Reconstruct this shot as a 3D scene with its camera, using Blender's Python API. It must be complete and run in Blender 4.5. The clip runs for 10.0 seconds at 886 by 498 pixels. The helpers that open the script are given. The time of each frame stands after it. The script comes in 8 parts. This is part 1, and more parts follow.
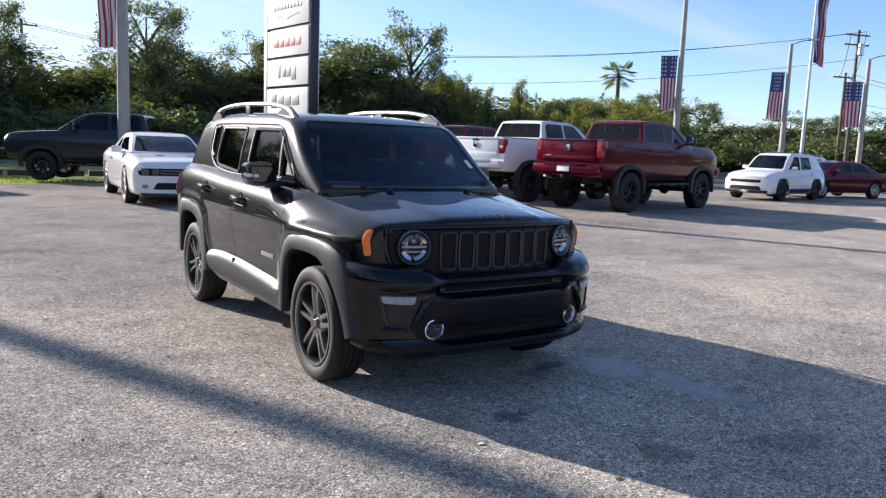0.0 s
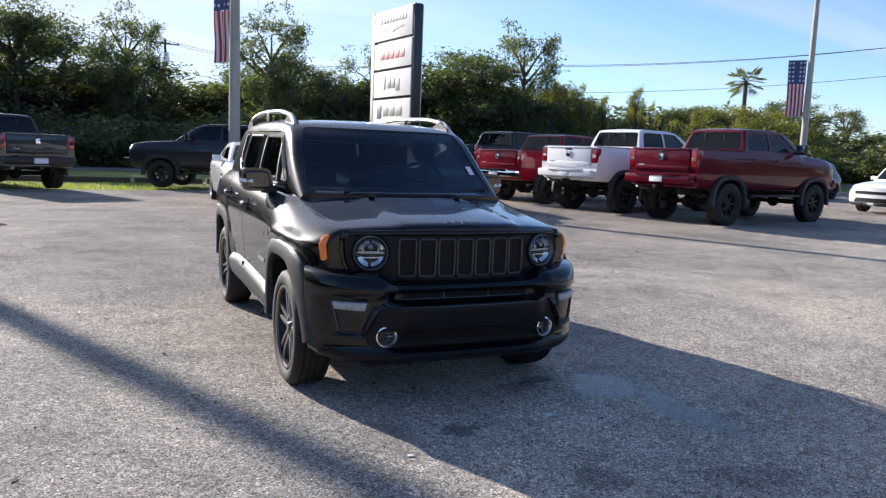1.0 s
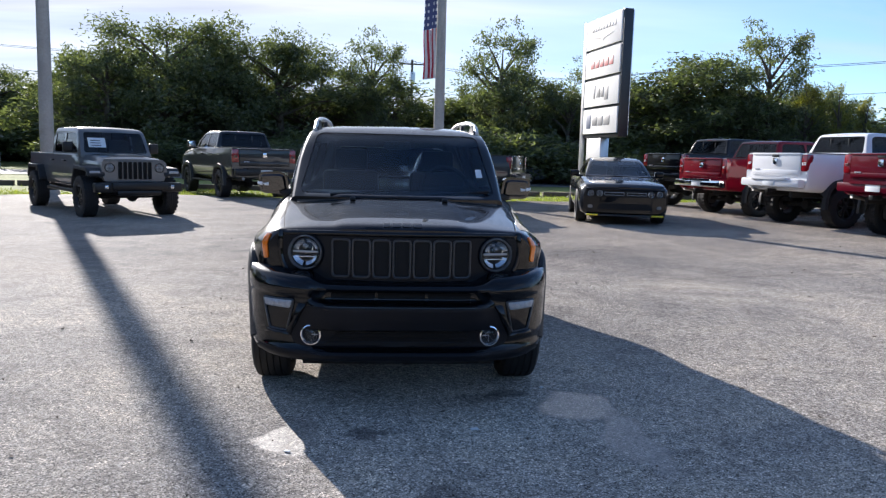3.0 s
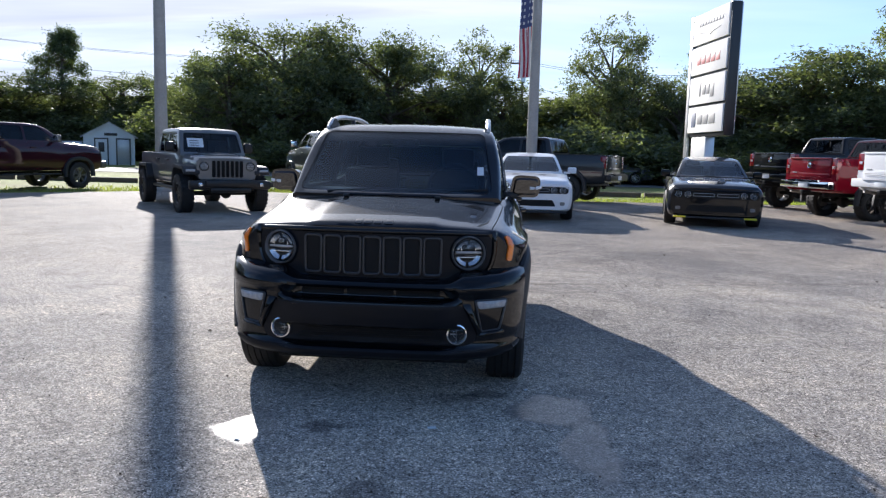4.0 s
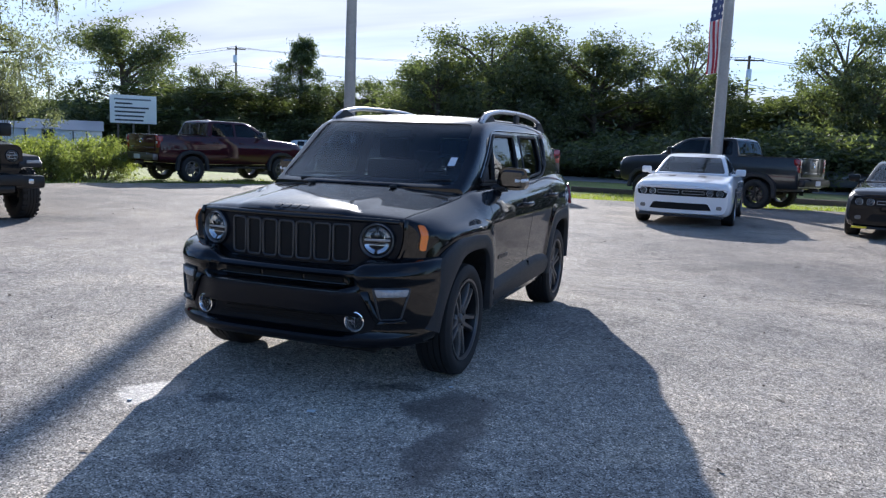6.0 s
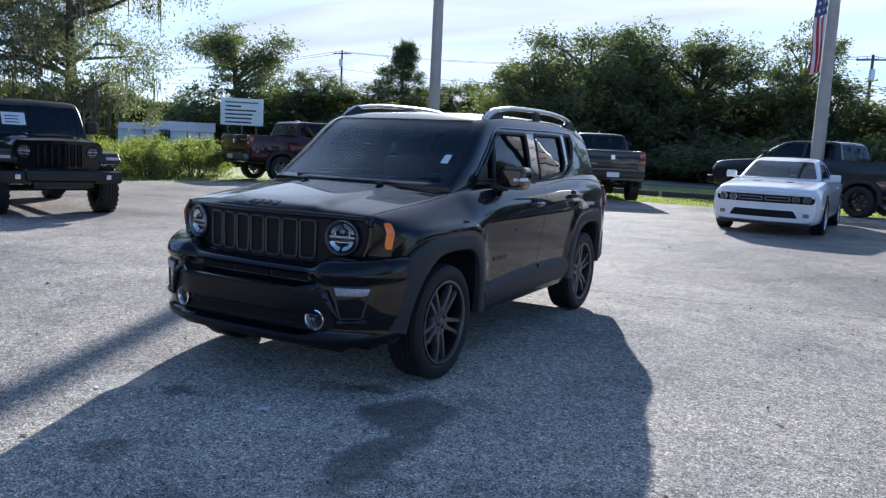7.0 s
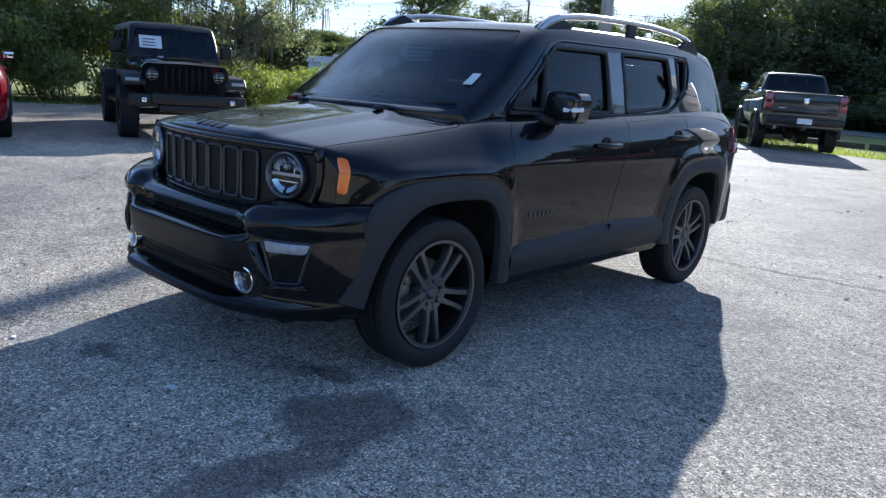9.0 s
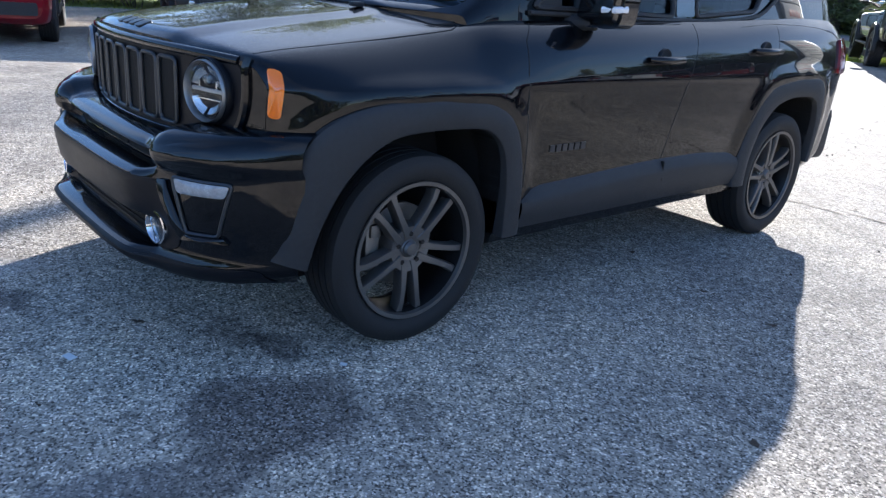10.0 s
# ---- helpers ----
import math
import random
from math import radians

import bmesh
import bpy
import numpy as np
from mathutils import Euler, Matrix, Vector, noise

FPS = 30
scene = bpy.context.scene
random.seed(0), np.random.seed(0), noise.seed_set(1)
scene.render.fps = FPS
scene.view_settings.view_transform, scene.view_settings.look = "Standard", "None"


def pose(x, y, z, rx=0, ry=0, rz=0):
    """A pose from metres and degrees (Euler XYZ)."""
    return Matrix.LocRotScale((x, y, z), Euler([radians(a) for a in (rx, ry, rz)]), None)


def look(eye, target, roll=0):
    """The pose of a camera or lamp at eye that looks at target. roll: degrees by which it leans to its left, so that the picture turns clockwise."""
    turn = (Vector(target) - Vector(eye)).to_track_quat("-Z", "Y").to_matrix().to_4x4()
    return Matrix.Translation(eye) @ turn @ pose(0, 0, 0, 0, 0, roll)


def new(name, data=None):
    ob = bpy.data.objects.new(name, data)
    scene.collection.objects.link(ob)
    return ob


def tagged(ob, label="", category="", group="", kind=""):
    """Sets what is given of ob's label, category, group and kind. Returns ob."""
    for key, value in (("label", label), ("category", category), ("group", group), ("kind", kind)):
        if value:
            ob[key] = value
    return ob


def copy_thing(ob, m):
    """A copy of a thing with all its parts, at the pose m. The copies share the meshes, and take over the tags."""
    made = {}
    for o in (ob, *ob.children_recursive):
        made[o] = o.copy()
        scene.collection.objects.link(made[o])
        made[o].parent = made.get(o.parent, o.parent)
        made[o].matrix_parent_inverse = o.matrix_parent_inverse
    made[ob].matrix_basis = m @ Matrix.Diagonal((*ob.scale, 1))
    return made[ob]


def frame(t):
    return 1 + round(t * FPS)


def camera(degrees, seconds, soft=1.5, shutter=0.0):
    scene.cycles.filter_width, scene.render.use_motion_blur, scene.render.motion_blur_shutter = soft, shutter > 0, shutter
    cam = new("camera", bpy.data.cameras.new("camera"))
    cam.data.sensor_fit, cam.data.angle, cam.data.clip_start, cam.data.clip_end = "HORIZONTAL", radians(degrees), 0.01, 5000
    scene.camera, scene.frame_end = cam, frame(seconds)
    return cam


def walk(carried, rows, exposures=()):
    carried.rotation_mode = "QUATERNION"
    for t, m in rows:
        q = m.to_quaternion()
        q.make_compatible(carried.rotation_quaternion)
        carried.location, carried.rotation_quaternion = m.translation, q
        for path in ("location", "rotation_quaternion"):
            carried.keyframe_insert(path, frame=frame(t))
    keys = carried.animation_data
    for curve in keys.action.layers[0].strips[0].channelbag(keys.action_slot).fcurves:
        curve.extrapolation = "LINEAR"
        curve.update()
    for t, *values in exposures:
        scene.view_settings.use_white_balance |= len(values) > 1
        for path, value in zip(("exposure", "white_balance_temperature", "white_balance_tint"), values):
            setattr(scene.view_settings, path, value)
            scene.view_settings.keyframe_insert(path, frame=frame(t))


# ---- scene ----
cam = camera(61.0, 10.0, soft=1.3)
EXPOSURES = [(0, 1.14, 6200, 16), (2.5, 1.12, 6080, 15), (5.5, 1.14, 5850, 14), (8, 1.2, 5600, 11), (9, 1.32, 5600, 10), (10, 1.85, 5850, 12)]
PATH = [
    (0, (-2.665, -5.382, 1.421), (-1.568, -3.732, 1.153), 2.2),
    (0.5, (-2.265, -5.553, 1.428), (-1.302, -3.82, 1.167), 2.4),
    (1, (-1.835, -5.742, 1.424), (-1.022, -3.932, 1.171), 2.2),
    (1.5, (-1.412, -5.864, 1.421), (-0.755, -3.991, 1.176), 1.9),
    (2, (-1.0, -6.009, 1.42), (-0.505, -4.086, 1.178), 1.7),
    (2.5, (-0.571, -6.074, 1.414), (-0.236, -4.117, 1.174), 1.6),
    (2.7, (-0.396, -6.086, 1.413), (-0.124, -4.119, 1.174), 1.6),
    (4, (0.66, -6.067, 1.415), (0.532, -4.086, 1.165), 1.6),
    (4.5, (1.104, -6.016, 1.415), (0.821, -4.053, 1.155), 1.8),
    (5, (1.508, -5.869, 1.409), (1.078, -3.934, 1.145), 1.9),
    (5.5, (1.931, -5.762, 1.397), (1.365, -3.862, 1.132), 2.1),
    (7, (2.937, -5.172, 1.38), (1.992, -3.43, 1.112), 2.7),
    (7.5, (3.122, -4.856, 1.373), (2.066, -3.181, 1.093), 3.0),
    (8, (3.215, -4.485, 1.36), (2.061, -2.882, 1.05), 3.3),
    (8.5, (3.165, -4.107, 1.338), (1.928, -2.579, 0.973), 3.7),
    (9, (3.068, -3.709, 1.309), (1.761, -2.263, 0.861), 4.1),
    (9.5, (2.94, -3.279, 1.281), (1.577, -1.925, 0.724), 4.3),
    (10, (2.776, -2.871, 1.251), (1.373, -1.616, 0.575), 4.6),
]
walk(cam, [(t, look(eye, target, roll)) for t, eye, target, roll in PATH], EXPOSURES)

# ---- world, sun ----
SUN_AZ, SUN_EL = 114.2, 20.5          # degrees: from +x towards +y, and above the horizon
SUN_DIR = Vector((math.cos(radians(SUN_AZ)) * math.cos(radians(SUN_EL)), math.sin(radians(SUN_AZ)) * math.cos(radians(SUN_EL)), math.sin(radians(SUN_EL))))

world = bpy.data.worlds.new("sky")
scene.world = world
world.use_nodes = True
wn, wl = world.node_tree.nodes, world.node_tree.links
wn.clear()
w_out, w_bg, w_sky = wn.new("ShaderNodeOutputWorld"), wn.new("ShaderNodeBackground"), wn.new("ShaderNodeTexSky")
w_sky.sky_type, w_sky.sun_disc = "NISHITA", False
w_sky.sun_elevation, w_sky.sun_rotation = radians(SUN_EL), radians(90 - SUN_AZ)
w_sky.air_density, w_sky.dust_density, w_sky.ozone_density = 0.85, 0.15, 3.5
w_tc, w_map = wn.new("ShaderNodeTexCoord"), wn.new("ShaderNodeMapping")
w_map.inputs["Rotation"].default_value = (0.0, 0.0, radians(-35))
w_map.inputs["Scale"].default_value = (0.35, 1.1, 1.0)
w_n1, w_n2 = wn.new("ShaderNodeTexNoise"), wn.new("ShaderNodeTexNoise")
w_n1.inputs["Scale"].default_value, w_n1.inputs["Detail"].default_value, w_n1.inputs["Distortion"].default_value = 1.1, 9.0, 0.7
w_n2.inputs["Scale"].default_value, w_n2.inputs["Detail"].default_value, w_n2.inputs["Distortion"].default_value = 1.7, 6.0, 0.5
w_r1 = wn.new("ShaderNodeValToRGB")
w_r1.color_ramp.elements[0].position, w_r1.color_ramp.elements[1].position = 0.50, 0.80
w_dot = wn.new("ShaderNodeVectorMath")
w_dot.operation = "DOT_PRODUCT"
w_dot.inputs[1].default_value = SUN_DIR
w_veil = wn.new("ShaderNodeMapRange")          # thin veil of cloud on the sun's side of the sky
w_veil.inputs["From Min"].default_value, w_veil.inputs["From Max"].default_value = 0.55, 1.0
w_veil.inputs["To Min"].default_value, w_veil.inputs["To Max"].default_value = 0.0, 0.93
w_add = wn.new("ShaderNodeMath")
w_add.operation, w_add.use_clamp = "ADD", True
w_mul = wn.new("ShaderNodeMath")
w_mul.operation = "MULTIPLY"
w_mul.inputs[1].default_value = 0.65
w_mix = wn.new("ShaderNodeMix")
w_mix.data_type = "RGBA"
w_grey = wn.new("ShaderNodeValToRGB")          # thin and thick parts of the cloud layer
w_grey.color_ramp.elements[0].position, w_grey.color_ramp.elements[0].color = 0.36, (3.0, 3.3, 3.8, 1)
w_grey.color_ramp.elements[1].position, w_grey.color_ramp.elements[1].color = 0.66, (4.7, 4.9, 5.1, 1)
w_bg.inputs["Strength"].default_value = 0.096
w_sep, w_comb = wn.new("ShaderNodeSeparateXYZ"), wn.new("ShaderNodeCombineXYZ")
w_lift = wn.new("ShaderNodeMath")
w_lift.operation = "ADD"
w_lift.inputs[1].default_value = 0.14
wl.new(w_tc.outputs["Generated"], w_sep.inputs[0])
wl.new(w_sep.outputs["Z"], w_lift.inputs[0])
for axis in ("X", "Y"):          # the cloud layer lies flat overhead and runs to the horizon
    w_div = wn.new("ShaderNodeMath")
    w_div.operation = "DIVIDE"
    wl.new(w_sep.outputs[axis], w_div.inputs[0])
    wl.new(w_lift.outputs[0], w_div.inputs[1])
    wl.new(w_div.outputs[0], w_comb.inputs[axis])
wl.new(w_comb.outputs[0], w_map.inputs["Vector"])
wl.new(w_map.outputs["Vector"], w_n1.inputs["Vector"])
wl.new(w_n1.outputs["Fac"], w_r1.inputs["Fac"])
wl.new(w_map.outputs["Vector"], w_n2.inputs["Vector"])
wl.new(w_n2.outputs["Fac"], w_grey.inputs["Fac"])
wl.new(w_grey.outputs["Color"], w_mix.inputs["B"])
wl.new(w_tc.outputs["Generated"], w_dot.inputs[0])
wl.new(w_dot.outputs["Value"], w_veil.inputs["Value"])
wl.new(w_r1.outputs["Color"], w_mul.inputs[0])
wl.new(w_mul.outputs[0], w_add.inputs[0])
wl.new(w_veil.outputs["Result"], w_add.inputs[1])
wl.new(w_add.outputs[0], w_mix.inputs["Factor"])
wl.new(w_sky.outputs["Color"], w_mix.inputs["A"])
wl.new(w_mix.outputs["Result"], w_bg.inputs["Color"])
wl.new(w_bg.outputs["Background"], w_out.inputs["Surface"])

sun = new("sun", bpy.data.lights.new("sun", "SUN"))
sun.data.energy, sun.data.angle, sun.data.color = 5.0, radians(0.6), (1.0, 0.93, 0.82)
sun.matrix_world = look(SUN_DIR * 80, (0, 0, 0))

# ---- materials ----
from mathutils.bvhtree import BVHTree


def node_mat(name):
    m = bpy.data.materials.new(name)
    m.use_nodes = True
    nt = m.node_tree
    bsdf = nt.nodes["Principled BSDF"]
    return m, nt, bsdf


def noise_node(nt, coord, scale, detail=4.0, rough=0.55, distort=0.0):
    n = nt.nodes.new("ShaderNodeTexNoise")
    n.inputs["Scale"].default_value, n.inputs["Detail"].default_value = scale, detail
    n.inputs["Roughness"].default_value, n.inputs["Distortion"].default_value = rough, distort
    nt.links.new(coord, n.inputs["Vector"])
    return n


def ramp_node(nt, fac, stops):
    r = nt.nodes.new("ShaderNodeValToRGB")
    els = r.color_ramp.elements
    while len(els) < len(stops):
        els.new(0.5)
    for e, (p, c) in zip(els, stops):
        e.position, e.color = p, (*c, 1) if len(c) == 3 else c
    nt.links.new(fac, r.inputs["Fac"])
    return r


def math_node(nt, op, a, b, clamp=False):
    n = nt.nodes.new("ShaderNodeMath")
    n.operation, n.use_clamp = op, clamp
    for k, v in enumerate((a, b)):
        if isinstance(v, (int, float)):
            n.inputs[k].default_value = v
        else:
            nt.links.new(v, n.inputs[k])
    return n.outputs[0]


def mix_node(nt, fac, a, b, blend="MIX"):
    n = nt.nodes.new("ShaderNodeMix")
    n.data_type, n.blend_type = "RGBA", blend
    for key, v in (("Factor", fac), ("A", a), ("B", b)):
        if isinstance(v, (int, float)):
            n.inputs[key].default_value = v
        elif isinstance(v, tuple):
            n.inputs[key].default_value = (*v, 1)
        else:
            nt.links.new(v, n.inputs[key])
    return n.outputs["Result"]


def bump_node(nt, bsdf, height, strength, dist=0.01):
    b = nt.nodes.new("ShaderNodeBump")
    b.inputs["Strength"].default_value, b.inputs["Distance"].default_value = strength, dist
    nt.links.new(height, b.inputs["Height"])
    nt.links.new(b.outputs["Normal"], bsdf.inputs["Normal"])


def mat(name, color, rough=0.5, metal=0.0, var=0.12, scale=3.0, bump=0.0, bscale=80.0, coat=0.0, rvar=0.1):
    """A plain surface with variation at two scales in colour and gloss."""
    m, nt, bsdf = node_mat(name)
    tc = nt.nodes.new("ShaderNodeTexCoord")
    big, fine = noise_node(nt, tc.outputs["Object"], scale), noise_node(nt, tc.outputs["Object"], scale * 14)
    fac = math_node(nt, "ADD", math_node(nt, "MULTIPLY", big.outputs["Fac"], 0.6), math_node(nt, "MULTIPLY", fine.outputs["Fac"], 0.4))
    lo, hi = tuple(c * (1 - var) for c in color), tuple(min(1, c * (1 + var)) for c in color)
    r = ramp_node(nt, fac, [(0.3, lo), (0.7, hi)])
    nt.links.new(r.outputs["Color"], bsdf.inputs["Base Color"])
    rr = nt.nodes.new("ShaderNodeMapRange")
    rr.inputs["To Min"].default_value, rr.inputs["To Max"].default_value = max(0.0, rough - rvar), min(1, rough + rvar)
    nt.links.new(fac, rr.inputs["Value"])
    nt.links.new(rr.outputs["Result"], bsdf.inputs["Roughness"])
    bsdf.inputs["Metallic"].default_value = metal
    bsdf.inputs["Coat Weight"].default_value, bsdf.inputs["Coat Roughness"].default_value = coat, 0.03
    if bump:
        bump_node(nt, bsdf, noise_node(nt, tc.outputs["Object"], bscale).outputs["Fac"], bump, 0.004)
    return m


def paint(name, color, flake=0.0, dust=0.06, dew=0.0, coat=1.46):
    """Car paint: a coloured base under clear coat with a thin film of dust and dried drops."""
    m, nt, bsdf = node_mat(name)
    tc = nt.nodes.new("ShaderNodeTexCoord")
    stretch = nt.nodes.new("ShaderNodeMapping")
    stretch.inputs["Scale"].default_value = (1.0, 1.0, 0.25)
    nt.links.new(tc.outputs["Object"], stretch.inputs["Vector"])
    streak = noise_node(nt, stretch.outputs["Vector"], 26.0, 5.0)
    blot = noise_node(nt, tc.outputs["Object"], 2.2, 5.0)
    dirt = math_node(nt, "MULTIPLY", math_node(nt, "MULTIPLY", streak.outputs["Fac"], blot.outputs["Fac"]), dust * 2.4, True)
    nt.links.new(mix_node(nt, dirt, color, (0.32, 0.31, 0.29)), bsdf.inputs["Base Color"])
    nt.links.new(math_node(nt, "ADD", math_node(nt, "MULTIPLY", dirt, 0.9), 0.30), bsdf.inputs["Roughness"])
    bsdf.inputs["Metallic"].default_value = flake
    bsdf.inputs["Coat Weight"].default_value = 1.0
    bsdf.inputs["Specular IOR Level"].default_value = 0.05
    bsdf.inputs["Coat IOR"].default_value = coat
    nt.links.new(math_node(nt, "ADD", math_node(nt, "MULTIPLY", dirt, 0.5), 0.015), bsdf.inputs["Coat Roughness"])
    if dew:
        # fine dew beads, only where a face looks upwards
        geo = nt.nodes.new("ShaderNodeNewGeometry")
        sep = nt.nodes.new("ShaderNodeSeparateXYZ")
        nt.links.new(geo.outputs["Normal"], sep.inputs[0])
        up = nt.nodes.new("ShaderNodeMapRange")
        up.inputs["From Min"].default_value, up.inputs["From Max"].default_value = 0.75, 0.95
        nt.links.new(sep.outputs["Z"], up.inputs["Value"])
        beads = nt.nodes.new("ShaderNodeTexVoronoi")
        beads.inputs["Scale"].default_value = 120.0
        nt.links.new(tc.outputs["Object"], beads.inputs["Vector"])
        bead = ramp_node(nt, beads.outputs["Distance"], [(0.10, (1, 1, 1)), (0.24, (0, 0, 0))])
        patchy = ramp_node(nt, noise_node(nt, tc.outputs["Object"], 3.2, 4.0).outputs["Fac"], [(0.50, (0, 0, 0)), (0.62, (1, 1, 1))])
        hgt = math_node(nt, "MULTIPLY", math_node(nt, "MULTIPLY", bead.outputs["Color"], patchy.outputs["Color"]), up.outputs["Result"])
        b = nt.nodes.new("ShaderNodeBump")
        b.inputs["Strength"].default_value, b.inputs["Distance"].default_value = dew, 0.003
        nt.links.new(hgt, b.inputs["Height"])
        nt.links.new(b.outputs["Normal"], bsdf.inputs["Coat Normal"])
    return m


def glass(name, tint, rough=0.0):
    """A tinted pane: clear through, glossy by its Fresnel."""
    m, nt, bsdf = node_mat(name)
    nt.nodes.remove(bsdf)
    tr, gl, fr = nt.nodes.new("ShaderNodeBsdfTransparent"), nt.nodes.new("ShaderNodeBsdfGlossy"), nt.nodes.new("ShaderNodeLayerWeight")
    tr.inputs["Color"].default_value, gl.inputs["Roughness"].default_value = (*tint, 1), rough
    fr.inputs["Blend"].default_value = 0.5
    gloss = math_node(nt, "ADD", math_node(nt, "MULTIPLY", math_node(nt, "POWER", fr.outputs["Facing"], 5.0), 0.9), 0.035)
    mx = nt.nodes.new("ShaderNodeMixShader")
    nt.links.new(gloss, mx.inputs[0])
    nt.links.new(tr.outputs[0], mx.inputs[1])
    nt.links.new(gl.outputs[0], mx.inputs[2])
    nt.links.new(mx.outputs[0], nt.nodes["Material Output"].inputs["Surface"])
    return m


def moved_in(nt, co):
    """The place, shaken a little, so that cells get ragged edges."""
    n = noise_node(nt, co, 60.0, 2.0)
    v = nt.nodes.new("ShaderNodeVectorMath")
    v.operation = "MULTIPLY_ADD"
    v.inputs[1].default_value = (0.02, 0.02, 0.02)
    nt.links.new(n.outputs["Color"], v.inputs[0])
    nt.links.new(co, v.inputs[2])
    return v.outputs[0]


def asphalt_mat():
    """Old weathered asphalt: pale stones in worn grey binder, with oil stains, pale dust and fine cracks."""
    m, nt, bsdf = node_mat("worn_asphalt")
    tc = nt.nodes.new("ShaderNodeTexCoord")
    co = tc.outputs["Object"]
    vor = nt.nodes.new("ShaderNodeTexVoronoi")
    vor.inputs["Scale"].default_value = 150.0
    nt.links.new(co, vor.inputs["Vector"])
    sep = nt.nodes.new("ShaderNodeSeparateColor")
    nt.links.new(vor.outputs["Color"], sep.inputs["Color"])
    stone = ramp_node(nt, sep.outputs[0], [(0.0, (0.07, 0.065, 0.06)), (0.2, (0.22, 0.203, 0.182)), (0.4, (0.345, 0.316, 0.28)), (0.82, (0.50, 0.458, 0.41)), (1.0, (0.9, 0.85, 0.79))])
    patches = noise_node(nt, co, 0.32, 6.0, 0.6, 0.4)
    tone = ramp_node(nt, patches.outputs["Fac"], [(0.32, (0.62, 0.63, 0.65)), (0.52, (1.0, 0.98, 0.94)), (0.7, (1.3, 1.24, 1.13))])
    col = mix_node(nt, 1.0, stone.outputs["Color"], tone.outputs["Color"], "MULTIPLY")
    blot = noise_node(nt, co, 1.9, 7.0, 0.62, 0.8)
    worn = ramp_node(nt, blot.outputs["Fac"], [(0.34, (0.72, 0.72, 0.73)), (0.5, (1, 1, 1)), (0.7, (1.12, 1.1, 1.05))])
    col = mix_node(nt, 0.8, col, worn.outputs["Color"], "MULTIPLY")
    lump = nt.nodes.new("ShaderNodeTexVoronoi")
    lump.inputs["Scale"].default_value = 42.0
    nt.links.new(moved_in(nt, co), lump.inputs["Vector"])
    lsep = nt.nodes.new("ShaderNodeSeparateColor")
    nt.links.new(lump.outputs["Color"], lsep.inputs["Color"])
    coarse = ramp_node(nt, lsep.outputs[0], [(0.0, (0.68, 0.68, 0.69)), (0.5, (1, 1, 1)), (1.0, (1.32, 1.3, 1.26))])
    col = mix_node(nt, 0.8, col, coarse.outputs["Color"], "MULTIPLY")
    mott = noise_node(nt, co, 9.0, 6.0, 0.7, 0.5)
    mottle = ramp_node(nt, mott.outputs["Fac"], [(0.3, (0.72, 0.72, 0.73)), (0.48, (1, 1, 1)), (0.72, (1.18, 1.16, 1.12))])
    col = mix_node(nt, 0.45, col, mottle.outputs["Color"], "MULTIPLY")
    grit = nt.nodes.new("ShaderNodeTexVoronoi")
    grit.inputs["Scale"].default_value = 17.0
    nt.links.new(co, grit.inputs["Vector"])
    fleck = ramp_node(nt, grit.outputs["Distance"], [(0.06, (0.35, 0.33, 0.31)), (0.13, (1, 1, 1))])
    some = nt.nodes.new("ShaderNodeSeparateColor")
    nt.links.new(grit.outputs["Color"], some.inputs["Color"])
    col = mix_node(nt, math_node(nt, "GREATER_THAN", some.outputs[0], 0.82), col, mix_node(nt, 1.0, col, fleck.outputs["Color"], "MULTIPLY"))
    # past a ragged line across the lot the asphalt colour is multiplied darker
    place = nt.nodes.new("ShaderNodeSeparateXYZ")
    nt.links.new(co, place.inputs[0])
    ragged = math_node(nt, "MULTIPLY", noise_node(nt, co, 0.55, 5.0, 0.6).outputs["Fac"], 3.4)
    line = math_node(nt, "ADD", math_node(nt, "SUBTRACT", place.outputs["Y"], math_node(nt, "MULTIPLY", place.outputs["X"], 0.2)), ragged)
    far_dark = nt.nodes.new("ShaderNodeMapRange")
    far_dark.interpolation_type = "SMOOTHSTEP"
    far_dark.inputs["From Min"].default_value, far_dark.inputs["From Max"].default_value = 2.4, 6.5
    far_dark.inputs["To Min"].default_value, far_dark.inputs["To Max"].default_value = 0.0, 1.0
    nt.links.new(line, far_dark.inputs["Value"])
    col = mix_node(nt, far_dark.outputs["Result"], col, mix_node(nt, 1.0, col, (0.82, 0.80, 0.79), "MULTIPLY"))
    # oil and wet stains, each an uneven blot at its own place
    wob = noise_node(nt, co, 2.6, 5.0, 0.6)
    warp = nt.nodes.new("ShaderNodeVectorMath")
    warp.operation = "SCALE"
    warp.inputs["Scale"].default_value = 0.4
    nt.links.new(wob.outputs["Color"], warp.inputs[0])
    moved = nt.nodes.new("ShaderNodeVectorMath")
    nt.links.new(co, moved.inputs[0])
    nt.links.new(warp.outputs[0], moved.inputs[1])
    wet_all = 0.0
    for (x, y, rx, ry, deep, tint, wet) in STAINS:
        mp = nt.nodes.new("ShaderNodeMapping")
        mp.inputs["Location"].default_value = (-(x + 0.2) / rx, -(y + 0.2) / ry, 0)
        mp.inputs["Scale"].default_value = (1 / rx, 1 / ry, 0.0)
        nt.links.new(moved.outputs[0], mp.inputs["Vector"])
        ln = nt.nodes.new("ShaderNodeVectorMath")
        ln.operation = "LENGTH"
        nt.links.new(mp.outputs["Vector"], ln.inputs[0])
        mr = nt.nodes.new("ShaderNodeMapRange")
        mr.interpolation_type = "SMOOTHSTEP"
        mr.inputs["From Min"].default_value, mr.inputs["From Max"].default_value = 1.15, 0.75
